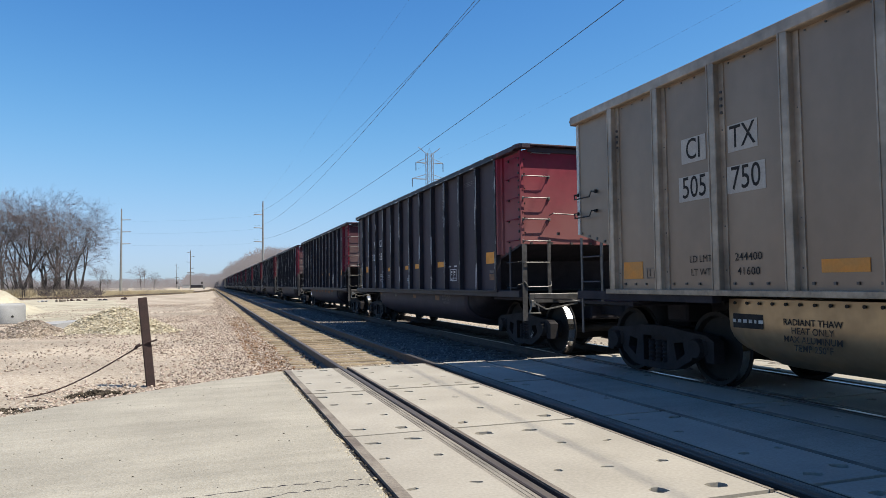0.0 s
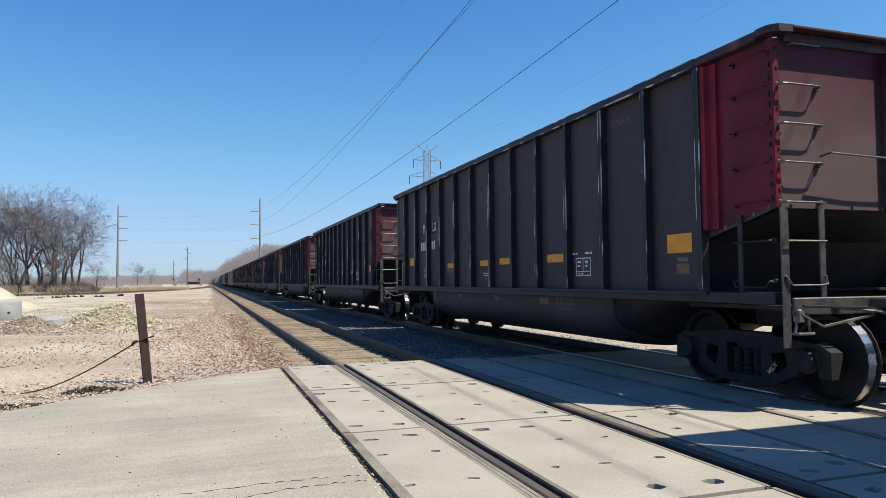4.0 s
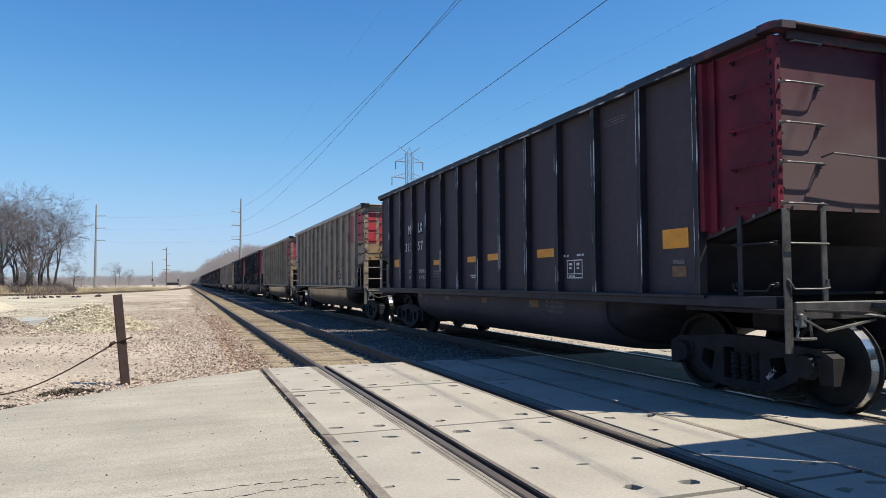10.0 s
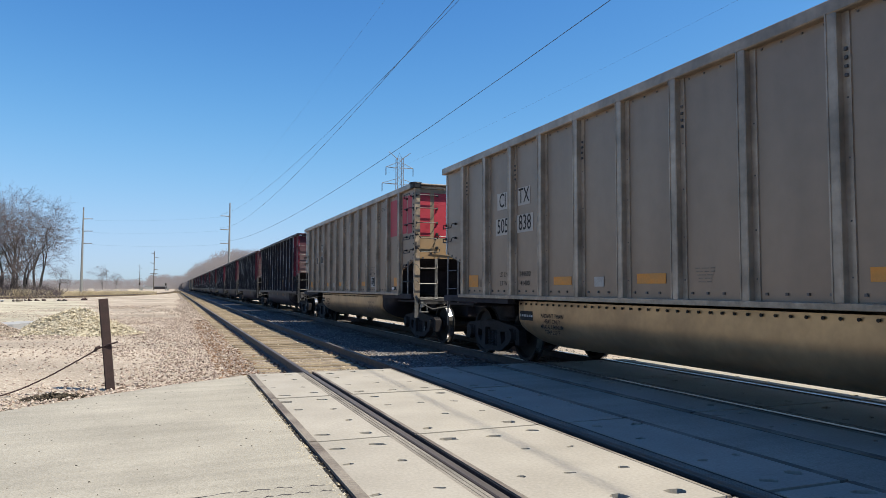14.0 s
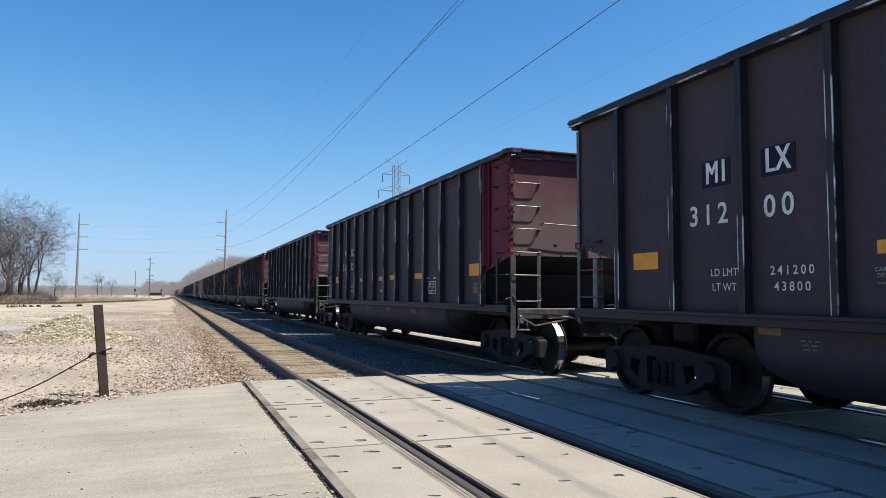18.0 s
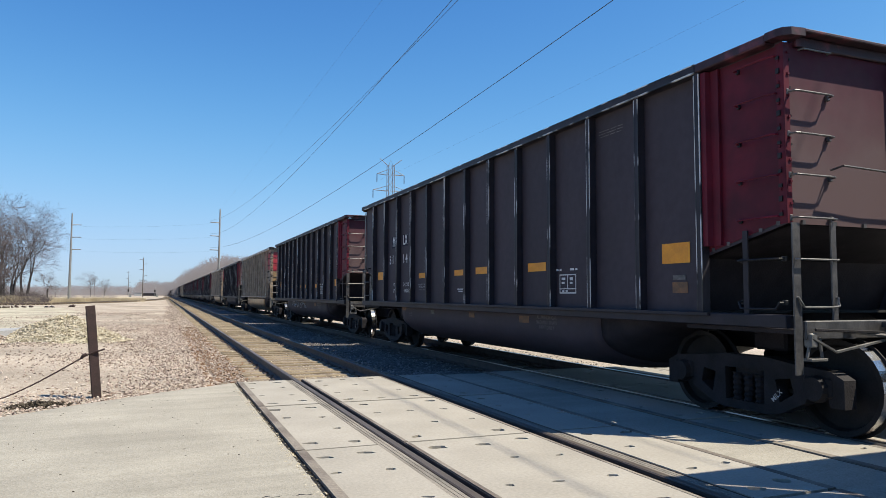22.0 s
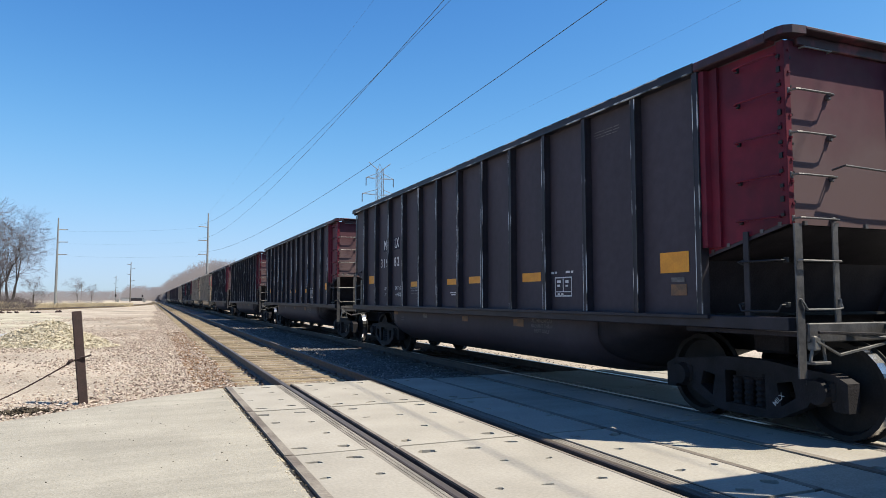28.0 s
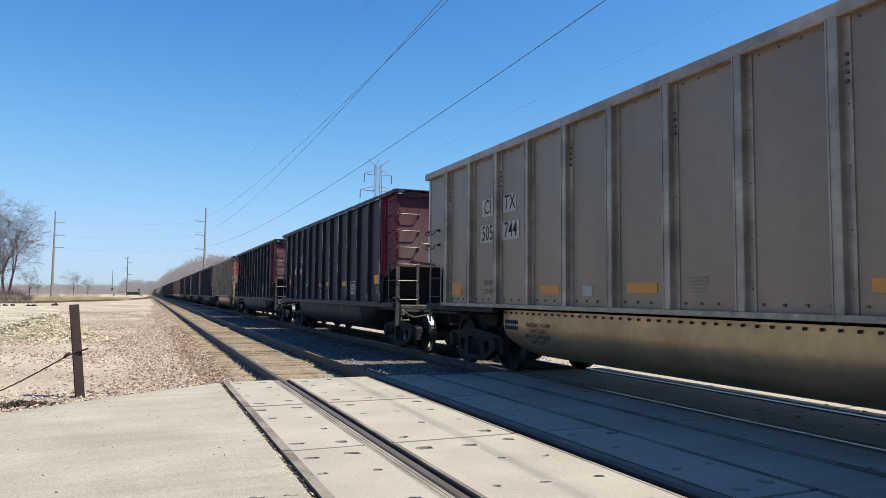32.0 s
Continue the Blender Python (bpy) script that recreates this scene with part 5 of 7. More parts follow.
    if silver:
        part("rear_leg", shared("rear_leg", lambda: box(bmesh.new(), -0.02, -0.005, -0.025, 0.025, 0.55, 1.95), M_BAR), None, car, "dark steel step leg", at=(SIDE + 0.03, REAR - 0.04, 0))
    part("brake_box", shared("brake_box_" + kind, lambda: box(bmesh.new(), -0.05, 0.06, -0.05, 0.05, 1.08, 1.72 if silver else 1.82, 0.012), M_BRIGHT if silver else M_GREYBAR), None, car, "pale upright box on the rear platform",
         at=(SIDE + 0.42, REAR - 0.42, 0) if silver else (SIDE + 0.12, REAR - 0.32, 0))

    def brake_gear():
        bm = bmesh.new()
        turned(bm, [(0, 0.03), (0, 0.24), (0.04, 0.26), (0.05, 0.22), (0.05, 0.02)], pose(-0.3, 0.25, 1.75, 90, 0, 0), 16)
        box(bm, 0.2, 0.62, 0.35, 0.8, 1.02, 1.5, 0.03)
        turned(bm, [(0, 0.13), (0.5, 0.13)], pose(-0.9, 0.5, 1.25, 0, 90, 0), 12)
        rod(bm, [(-0.9, 0.5, 1.2), (-0.4, 0.4, 1.3), (0.3, 0.5, 1.2)], 0.02, 5)
        box(bm, -0.35, -0.25, 0.2, 0.32, 1.02, 1.9)
        return bm
    part("brake_gear", shared("brake_gear", brake_gear, M_UNDER), None, car, "dark brake cylinder and valve gear", at=(0, REAR - 0.95, 0))

    # red paint at the leading end
    if silver:
        for y0, y1, z0, z1 in ((REAR - 12.07, REAR - 12.87, 2.62, 3.54), (REAR - 13.12, REAR - 13.55, 2.63, 3.54), (REAR - 13.63, REAR - 13.94, 2.61, 3.53)):
            part("red_panel", plate(abs(y1 - y0), z1 - z0), M_PANEL_RED, car, "red reflective panel", at=on_side((y0 + y1) / 2, (z0 + z1) / 2, 0.006, 0))
        for x0, x1, z0, z1 in ((-1.41, -1.15, 2.53, 3.55), (-1.05, -0.16, 2.50, 3.55), (0.24, 0.80, 2.5, 3.55), (1.14, 1.44, 2.5, 3.55)):
            bm = box(bmesh.new(), x0, x1, FRONT - 0.013, FRONT - 0.009, z0, z1)
            part("red_panel", bm, M_PANEL_RED, car, "red reflective panel")
    else:
        def red_bay():
            y0, y1 = bay_y(13) - 0.045, FRONT + 0.0
            m = Matrix(((0, 0, 1, 0), (1, 0, 0, 0), (0, 1, 0, 0), (0, 0, 0, 1)))
            return slab([(y0, 1.74), (y0, 3.62), (y1, 3.62), (y1, 1.99)], [], -0.005, 0.0, m)
        part("red_sheet", shared("red_bay", red_bay, M_RED), None, car, "red painted end bay", at=(SIDE - 0.002 + RECESS, 0, 0))

        def red_flange():
            y = bay_y(13) - 0.04
            up = Matrix(((0, 1, 0, 0), (1, 0, 0, y), (0, 0, 1, 1.80), (0, 0, 0, 1)))
            return prism([(0, RECESS), (0, -0.05), (-0.07, -0.05), (-0.085, 0.006), (-0.185, 0.006), (-0.19, -0.008), (-0.205, -0.008), (-0.205, RECESS)], up, 1.82)
        part("red_flange", shared("red_flange", red_flange, M_RED), None, car, "red painted flange of the end post", at=(SIDE, 0, 0))

    # patches and data stencils
    om = M_ORANGE_OLD if silver else M_ORANGE
    def at_s(s0, s1, z, proud=0.006):
        return on_side(REAR - ((s0 + s1) / 2 - (0.17 if silver else 0.31)) * 1.0174, z, proud, 0 if silver else RECESS)
    marks = (((1.33, 1.74, 0.22, 1.44), (4.42, 4.90, 0.12, 1.42), (6.36, 6.88, 0.12, 1.43), (9.33, 9.78, 0.12, 1.43), (12.50, 12.90, 0.22, 1.46)) if silver else
             ((1.51, 1.96, 0.20, 1.80), (4.59, 5.00, 0.11, 1.63), (6.57, 7.02, 0.11, 1.635), (7.54, 8.00, 0.12, 1.645), (9.45, 9.98, 0.13, 1.635), (12.52, 12.96, 0.225, 1.71)))
    for s0, s1, h, z in marks:
        part("orange_patch", shared("patch_%s_%g_%g" % (kind, s1 - s0, h), lambda: plate((s1 - s0) * 1.0174, h), om), None, car, "orange reflective patch", at=at_s(s0, s1, z))
    if not silver:
        part("small_patch", shared("small_patch", lambda: plate(0.20, 0.05), M_FADED), None, car, "small faded sticker", at=at_s(12.64, 12.94, 1.52))
        part("small_patch", shared("small_patch_b", lambda: plate(0.24, 0.12), M_FADED_ORANGE), None, car, "worn dull orange sticker", at=at_s(12.64, 12.96, 1.41))

    def stencil_box():
        bm = bmesh.new()
        w, h, t = 0.46, 0.27, 0.016
        for x0, x1, y0, y1 in ((-w / 2, w / 2, h / 2 - t, h / 2), (-w / 2, w / 2, -h / 2, -h / 2 + t), (-w / 2, -w / 2 + t, -h / 2, h / 2), (w / 2 - t, w / 2, -h / 2, h / 2),
                               (-w / 2, w / 2, -h / 2 + 0.06, -h / 2 + 0.072), (-0.01, 0.006, -h / 2 + 0.07, h / 2), (-0.17, -0.07, 0.055, 0.09), (-0.17, -0.09, 0.0, 0.03),
                               (0.06, 0.14, 0.05, 0.09), (0.06, 0.13, 0.0, 0.025), (-0.16, -0.1, -0.112, -0.09), (-0.06, 0.0, -0.112, -0.09)):
            box(bm, x0, x1, y0, y1, -0.001, 0.0015)
        return bm
    if silver:
        part("stencil_plate", shared("stencil_plate", lambda: plate(0.39, 0.285), M_INK), None, car, "black stencil field", at=at_s(10.33, 10.79, 1.48, 0.005))
    def stencil_grid():
        bm = bmesh.new()
        w, h, t = 0.185, 0.135, 0.014
        for x0, x1, y0, y1 in ((-w, w, h - t, h), (-w, w, -h, -h + t), (-w, -w + t, -h, h), (w - t, w, -h, h), (-0.02, -0.008, -h, h), (-w, w, -0.075, -0.065),
                               (-0.15, -0.05, 0.07, 0.08), (-0.15, -0.06, 0.03, 0.04), (-0.15, -0.04, -0.11, -0.10)):
            box(bm, x0, x1, y0, y1, -0.001, 0.0015)
        return bm
    if silver:
        part("stencil_box", shared("stencil_grid", stencil_grid, M_WHITE), None, car, "white framed data stencil", at=at_s(10.33, 10.81, 1.48, 0.008))
    else:
        part("stencil_box", shared("stencil_box", stencil_box, M_WHITE), None, car, "white framed data stencil", at=at_s(10.33, 10.81, 1.48, 0.008) @ Matrix.Diagonal((0.92, 1, 1, 1)))

    def bars(lines, h, gap):
        bm = bmesh.new()
        for i, words in enumerate(lines):
            x = -0.5 * (sum(words) + 0.03 * (len(words) - 1))
            for w in words:
                box(bm, x, x + w, -i * gap - h / 2, -i * gap + h / 2, -0.001, 0.0015)
                x += w + 0.03
        return bm
    ink = M_INK if silver else M_WHITE
    part("small_print", shared("print_a_" + kind, lambda: bars([(0.07, 0.1, 0.06), (0.1, 0.06, 0.05), (0.12, 0.08), (0.06, 0.1), (0.1, 0.07)] if silver else [(0.14, 0.06, 0.10)],
                                                              0.011 if silver else 0.018, 0.036 if silver else 0.05), M_INK_OLD if silver else M_FADED), None, car, "small unreadable stencil lines",
         at=at_s(4.55, 4.98, 1.43) if not silver else at_s(7.28, 7.71, 1.53))
    if not silver:
        part("lettering", lettering("CAR STRUCTURE\nDESIGNED FOR", 0.034, M_CHALK, bold=0.0, spacing=1.15), None, car, "small grey stencil lettering", at=at_s(4.55, 4.98, 1.515))
        part("small_print", shared("print_g", lambda: bars([(0.15, 0.1), (0.2,)], 0.02, 0.04), M_WHITE), None, car, "small white stencil lines", at=at_s(6.72, 7.0, 1.43))
    part("small_print", shared("print_b_" + kind, lambda: bars([(0.22, 0.12, 0.1), (0.14, 0.2, 0.12), (0.18, 0.1, 0.1)], 0.009, 0.035), ink if silver else M_FADED), None, car, "fine unreadable print near the top",
         at=at_s(11.25, 11.93, 3.45))
    part("small_print", shared("print_c_" + kind, lambda: bars([(0.1, 0.05), ], 0.03, 0.05), ink), None, car, at=at_s(10.22, 10.42, 1.68 if not silver else 1.70))
    part("small_print", shared("print_c_" + kind, lambda: None, None), None, car, at=at_s(10.62, 10.82, 1.68 if not silver else 1.70))
    if silver:
        part("label_plate", shared("label_strip", lambda: plate(0.36, 0.085), M_INK), None, car, "small black label strip", at=at_s(12.33, 12.69, 1.30))
        part("label_plate", shared("label_half", lambda: plate(0.19, 0.065), M_WHITE), None, car, "small white label", at=at_s(12.34, 12.53, 1.30, 0.009))
        def small_frame():
            bm = bmesh.new()
            for x0, x1, z0, z1 in ((-0.08, 0.08, 0.055, 0.068), (-0.08, 0.08, -0.068, -0.055), (-0.08, -0.066, -0.055, 0.055), (0.066, 0.08, -0.055, 0.03), (-0.02, -0.008, -0.04, 0.055)):
                box(bm, x0, x1, z0, z1, -0.001, 0.0015)
            return bm
        part("small_mark", shared("small_frame", small_frame, M_INK_OLD), None, car, "small worn square mark", at=at_s(1.80, 2.0, 1.40))
        part("label_plate", shared("label_plate", lambda: plate(0.22, 0.13), M_PATCH), None, car, "small white label", at=at_s(5.44, 5.70, 1.40))
        part("small_print", shared("print_d", lambda: bars([(0.08, 0.12, 0.06, 0.08), (0.1, 0.06, 0.14), (0.12, 0.1, 0.06), (0.06, 0.1, 0.08), (0.14, 0.06)], 0.013, 0.045), M_INK_OLD), None, car,
             at=at_s(10.2, 10.8, 1.88))
        part("number_board", shared("number_board", lambda: plate(0.42, 0.15), M_INK), None, car, "black plate with worn print", at=Matrix.Translation((SIDE + 0.087, 3.86, 0.87)) @ FACE)
        part("small_print", shared("print_board", lambda: bars([(0.045, 0.045, 0.05, 0.045, 0.03, 0.06)], 0.035, 0.1), M_CHALK), None, car, "worn white print", at=Matrix.Translation((SIDE + 0.084, 3.86, 0.87)) @ FACE)
        for i, line in enumerate(("RADIANT THAW", "HEAT ONLY", "MAX ALUMINUM", "TEMP 250°F")):
            for y in (3.05, -2.9):
                part("lettering", lettering(line, 0.062, M_INK if y > 0 else M_INK_OLD), None, car, at=Matrix.Translation((SIDE + 0.085 + (0.012 if i == 3 else 0), y, 0.885 - 0.082 * i)) @ FACE)
    else:
        def on_tub(y, z):
            return Matrix.Translation((SIDE + 0.088, y, z)) @ FACE
        for y, z, w, h, mt, lab in ((3.95, 0.99, 0.27, 0.075, M_FADED_ORANGE, "dull orange label on the tub"), (2.1, 0.96, 0.22, 0.08, M_FADED, "small faded label on the tub"), (0.1, 0.95, 0.25, 0.09, M_FADED_ORANGE, "dull orange label on the tub"),
                                    (-1.9, 0.94, 0.32, 0.11, M_FADED_ORANGE, "dull orange label on the tub")):
            part("label_plate", shared("tub_label_%g" % w, lambda: plate(w, h), mt), None, car, lab, at=on_tub(y, z))
        part("small_print", shared("print_e", lambda: bars([(0.05, 0.04, 0.05), (0.06, 0.07), (0.07, 0.04)], 0.014, 0.038), M_FADED), None, car, "small unreadable stencil lines", at=on_tub(3.5, 0.92))
        for i, line in enumerate(("ALUMINUM CAR", "RADIANT THAW", "HEAT ONLY")):
            part("lettering", lettering(line, 0.055, M_FADED), None, car, at=on_tub(-2.6, 0.985 - 0.075 * i))
    part("lettering", lettering("CITX" if silver else "MILX", 0.05, M_CHALK), None, car, "small white truck mark",
         at=Matrix.Translation((-1.07, -6.42, 0.33)) @ FACE @ pose(0, 0, 0, 0, 0, 45))
    # the body stands a little higher on its trucks
    raised = 0.05 if silver else 0.03
    for ob in car.children:
        if ob.name.split(".")[0] in ("side_wall", "post", "rivets", "bolt_row", "top_chord", "chord_end", "corner_cap", "end_wall", "end_chord", "bolt_line", "side_sill", "corner_angle",
                                     "corner_bolts", "red_sheet", "red_flange", "slope_sheet", "end_post", "handhold"):
            ob.location.z += raised
    return car


def far_car(silver):
    """The same car where it stays far off: body, tub, end and wheels only."""
    sheet, tub_m = (M_SILVER, M_TAN) if silver else (M_BLACK, M_BLACK)
    car = thing("coal_car", "dusty silver coal car far down the train" if silver else "black coal car with a red end far down the train", "rail car", group="coal cars of the train")
    bm = bmesh.new()
    box(bm, -HALF_W, HALF_W, FRONT + BAY, REAR - BAY, 1.05, 3.65)
    box(bm, -HALF_W, HALF_W, FRONT, REAR, 1.90, 3.65)
    box(bm, -HALF_W - 0.08, HALF_W + 0.08, FRONT, REAR, 3.60, TOP)
    box(bm, -HALF_W, HALF_W, FRONT, REAR, 0.98, 1.12)
    for i in range(1, 14):
        box(bm, -HALF_W - 0.075, HALF_W + 0.075, bay_y(i) - 0.05, bay_y(i) + 0.05, 1.12, 3.62)
    part("body", bm, sheet, car)
    part("end_wall", box(bmesh.new(), -HALF_W, HALF_W, FRONT - 0.02, FRONT - 0.003, 1.95, 3.66), M_PANEL_RED if silver else M_RED_DUST_SHADE, car, "red end wall")
    bm = bmesh.new()
    box(bm, -HALF_W - 0.012, -HALF_W - 0.003, FRONT, FRONT + BAY, 2.62 if silver else 1.95, 3.54 if silver else 3.62)
    part("red_sheet", bm, M_PANEL_RED if silver else M_RED, car, "red painted end bay")
    part("tub", SHARED["tub_silver" if silver else "tub_black"], None, car, "rounded tub below the floor")
    bm = bmesh.new()
    for q in range(7):
        rod(bm, [(SIDE + 0.03, FRONT - 0.15, 1.3 + 0.34 * q), (SIDE + 0.55, FRONT - 0.15, 1.3 + 0.34 * q)], 0.02, 4)
    box(bm, SIDE, SIDE + 0.05, FRONT - 0.14, FRONT - 0.1, 1.0, 3.5)
    box(bm, SIDE + 0.5, SIDE + 0.56, FRONT - 0.14, FRONT - 0.1, 1.0, 3.5)
    part("ladder", bm, M_GREYBAR, car)
    for y in (-6.0, 6.0):
        bm = bmesh.new()
        box(bm, -1.05, 1.05, y - 1.1, y + 1.1, 0.3, 0.66)
        for d in (-0.89, 0.89):
            turned(bm, [(-0.80, 0.44), (-0.68, 0.457), (0.68, 0.457), (0.80, 0.44)], pose(0, y + d, 0.457, 0, 90, 0), 12)
        part("truck", bm, M_TRUCK, car, "grimy cast steel freight truck")
    return car


# numbers along the train, from the car at the crossing backwards; None: not readable
BLACK_NUMBERS = {1: "328 25", 2: "322 74", 3: "313 89", 4: "318 95", 5: "319 96", 8: "321 59", 9: "323 87", 10: "315 57", 11: "325 15", 12: "320 76",
                 13: "319 49", 14: "312 57", 17: "323 43", 18: "315 14", 22: "314 48", 23: "328 45", 24: "312 00", 25: "313 32", 26: "317 33", 27: "322 23",
                 28: "328 49", 29: "318 31", 30: "311 14", 31: "319 25", 33: "321 03", 37: "314 39", 38: "319 82", 39: "317 35", 40: "324 80", 41: "313 19"}
SILVER_NUMBERS = {0: "505 750", 15: "505 759", 16: "505 831", 19: "505 838", 20: None, 32: "505 839", 34: "505 773", 42: "505 736", 43: "505 744", 46: None, 51: None, 52: None}
LOADS = {0: ("244400", "41600"), 1: ("242300", "43700"), 2: ("241300", "44700"), 3: ("242100", "43900"), 4: ("241400", "44600"), 8: ("241200", "44800"),
         9: ("241600", "44400"), 10: ("241800", "44200"), 11: ("241600", "44400"), 12: ("241100", "44900"), 13: ("241300", "44700"), 14: ("242100", "43900"),
         15: ("244400", "41600"), 16: ("244500", "41500"), 17: ("241300", "44700"), 18: ("241700", "44300"), 19: ("244600", "41400"), 22: ("241900", "44100"),
         23: ("241800", "44200"), 24: ("241200", "43800"), 25: ("242000", "44000"), 26: ("241400", "44600"), 27: ("241200", "44800"), 28: ("241600", "44400"),
         29: ("241400", "44600"), 30: ("242000", "44000"), 31: ("241300", "44700"), 32: ("244500", "41500"), 33: ("241100", "44900"), 34: ("244600", "41500"),
         37: ("242000", "44000"), 38: ("241200", "44800"), 39: ("241700", "44300"), 40: ("241600", "44400"), 41: ("242200", "43600")}


def markings(car, k, silver):
    """The car's letters and numbers either side of the third post."""
    post = bay_y(3)
    ink, deep = (M_INK, 0) if silver else (M_WHITE, RECESS)
    number = SILVER_NUMBERS.get(k) if silver else BLACK_NUMBERS.get(k)
    zs = (2.80, 2.36) if silver else (2.60, 2.165)
    words = (("CI", "TX") if silver else ("MI", "LX"), tuple(number.split()) if number else None)
    sides = ((0.40, -0.37), (0.40, -0.40)) if silver else ((0.42, -0.375), (0.535, -0.375))
    for row, (z, pair, h) in enumerate(((zs[0], words[0], 0.24 if silver else 0.235), (zs[1], words[1], 0.245 if silver else 0.21))):
        for i, u in enumerate(sides[row]):
            y = post + u
            if silver:
                w = 0.42 if z > 2.5 else 0.54
                part("pale_patch", shared("pale_patch_%g" % w, lambda: plate(w, 0.29), M_PATCH), None, car, "pale painted field", at=on_side(y, z, 0.004, deep))
            elif z > 2.5:
                part("navy_patch", shared("navy_patch", lambda: plate(0.40, 0.28), M_NAVY), None, car, "dark navy painted field", at=on_side(y, z, 0.004, deep))
            if pair:
                part("lettering", lettering(pair[i], h, ink, bold=0.004 if silver else (0.016 if row else 0.0), spacing=1.0 if silver else (1.3 if i == 0 else 1.05) if row == 0 else 1.42,
                                               heavy=0.0 if silver or row else 0.05), None, car,
                     at=on_side(y, z, 0.008, deep) @ Matrix.Diagonal((0.82 if silver else (0.72 if row == 0 else 0.98), 1, 1, 1)))
            else:
                bm = bmesh.new()
                for q in range(3 - (0 if silver else i)):
                    box(bm, -0.21 + q * 0.15, -0.21 + q * 0.15 + 0.1, -h / 2, h / 2, -0.001, 0.0015)
                part("number_bars", bm, ink, car, at=on_side(y, z, 0.008, deep))
    load = LOADS.get(k)
    for z, word, n in ((1.60, "LD LMT", 0), (1.45, "LT WT", 1)):
        part("lettering", lettering(word, 0.078, ink, bold=0.0), None, car, at=on_side(post + 0.33, z - (0.06 if silver else 0.04), 0.007, deep))
        if load:
            part("lettering", lettering(load[n], 0.082, ink, bold=0.002 if silver else 0.012, spacing=1.1 if silver else 1.45), None, car, at=on_side(post - (0.40 if silver else 0.50), z - (0.06 if silver else 0.04), 0.007, deep))


def scribble(seed, w, h, strokes):
    """Loose chalk strokes that spell nothing."""
    rng = random.Random(seed)
    bm = bmesh.new()
    for i in range(strokes):
        cx, cy = -w / 2 + w * (i + 0.5) / strokes, rng.uniform(-0.25, 0.25) * h
        a, b, p = rng.uniform(0.3, 0.6) * w / strokes, rng.uniform(0.25, 0.5) * h, rng.uniform(0, 6)
        n = 12
        pts = [(cx + a * math.sin(p + j * 0.55) + 0.02 * j * rng.uniform(-1, 1), cy + b * math.cos(p * 1.7 + j * 0.43), 0.002) for j in range(n)]
        rod(bm, pts, 0.009, 4)
    return bm


def wear_marks(cars):
    """Scrawls, chalk smudges and rust on single cars."""
    by = dict(cars)
    for k, s0, z, w, h, n in ((2, 0.62, 2.62, 0.5, 0.28, 4), (2, 0.62, 2.28, 0.5, 0.26, 3), (37, 0.6, 2.75, 0.5, 0.25, 4), (37, 0.6, 2.42, 0.45, 0.25, 3), (37, 0.6, 2.12, 0.3, 0.2, 2)):
        part("scrawl", scribble(k * 7 + int(z * 10), w, h, n), M_WHITE, by[k], "white scrawl that spells nothing", at=on_side(REAR - s0, z, 0.006))
    for s0, w, n in ((4.95, 1.5, 7), (6.65, 1.2, 5)):
        part("scrawl", scribble(31 + int(w * 10), w, 0.30, n), M_CHALK, by[31], "pale chalk scrawl on the tub", at=Matrix.Translation((SIDE + 0.086, REAR - s0, 0.93)) @ FACE)

    def blot(seed, rx, rz):
        rng = random.Random(seed)
        out = [(rx * math.cos(a) * rng.uniform(0.6, 1.1), rz * math.sin(a) * rng.uniform(0.6, 1.1)) for a in (2 * math.pi * j / 16 for j in range(16))]
        return slab(out, [], -0.001, 0.002, Matrix())
    for k, y, z, rx, rz, mt, lab in ((2, bay_y(3) + 0.30, 1.58, 0.17, 0.12, M_CHALK, "wiped pale smudge"), (2, bay_y(3) - 0.5, 1.62, 0.24, 0.13, M_CHALK, "wiped pale smudge")):
        part("smudge", blot(int(y * 10) + k, rx, rz), mt, by[k], lab, at=on_side(y, z, 0.0045))
    for i, y in enumerate((3.0, 2.1, 1.0, 0.2, -0.8, -1.7, -2.6)):
        part("rust_blot", blot(40 + i, 0.35, 0.06), M_RUST, by[2], "rusty scuffed patch", at=Matrix.Translation((SIDE + 0.088, y, 1.0 - 0.03 * (i % 3))) @ FACE)


def train():
    cars = []
    lead = {False: coal_car(False), True: coal_car(True)}
    far = {False: far_car(False), True: far_car(True)}
    used = set()
    for k in range(-3, 86):
        silver = k in SILVER_NUMBERS
        model = (lead if -1 < k < 47 else far)[silver]
        if model in used:
            car = copy_thing(model, Matrix())
        else:
            car, _ = model, used.add(model)
        cars.append((k, car))
    for k, car in cars:
        if -1 < k < 47:
            markings(car, k, k in SILVER_NUMBERS)
    wear_marks(cars)
    by = dict(cars)
    for child in by[1].children:                 # one car with a brighter red end than the rest
        kind = child.name.split(".")[0]
        if kind in ("red_sheet", "red_flange") or kind in ("end_wall", "end_post", "corner_angle") and child.location.y < -5:
            child.data = child.data.copy()
            child.data.materials[0] = M_RED_FRESH
    # the patches sit higher or lower from car to car: rear, middle, front
    lifts = {k: (0.0, 0.11, 0.08) for k in (1, 2, 3, 4, 5, 8, 10, 11, 14, 24, 25, 29, 30)}
    lifts.update({18: (0, -0.01, -0.11), 26: (-0.05, -0.24, -0.09), 27: (-0.11, 0.01, -0.05), 24: (-0.07, 0.09, 0.0), 39: (-0.10, -0.03, 0.0)})
    for k, (rear, middle, front) in lifts.items():
        for child in by[k].children:
            if child.name.split(".")[0] == "orange_patch":
                child.location.z += rear if child.location.y > 5 else (front if child.location.y < -4 else middle)
    return cars


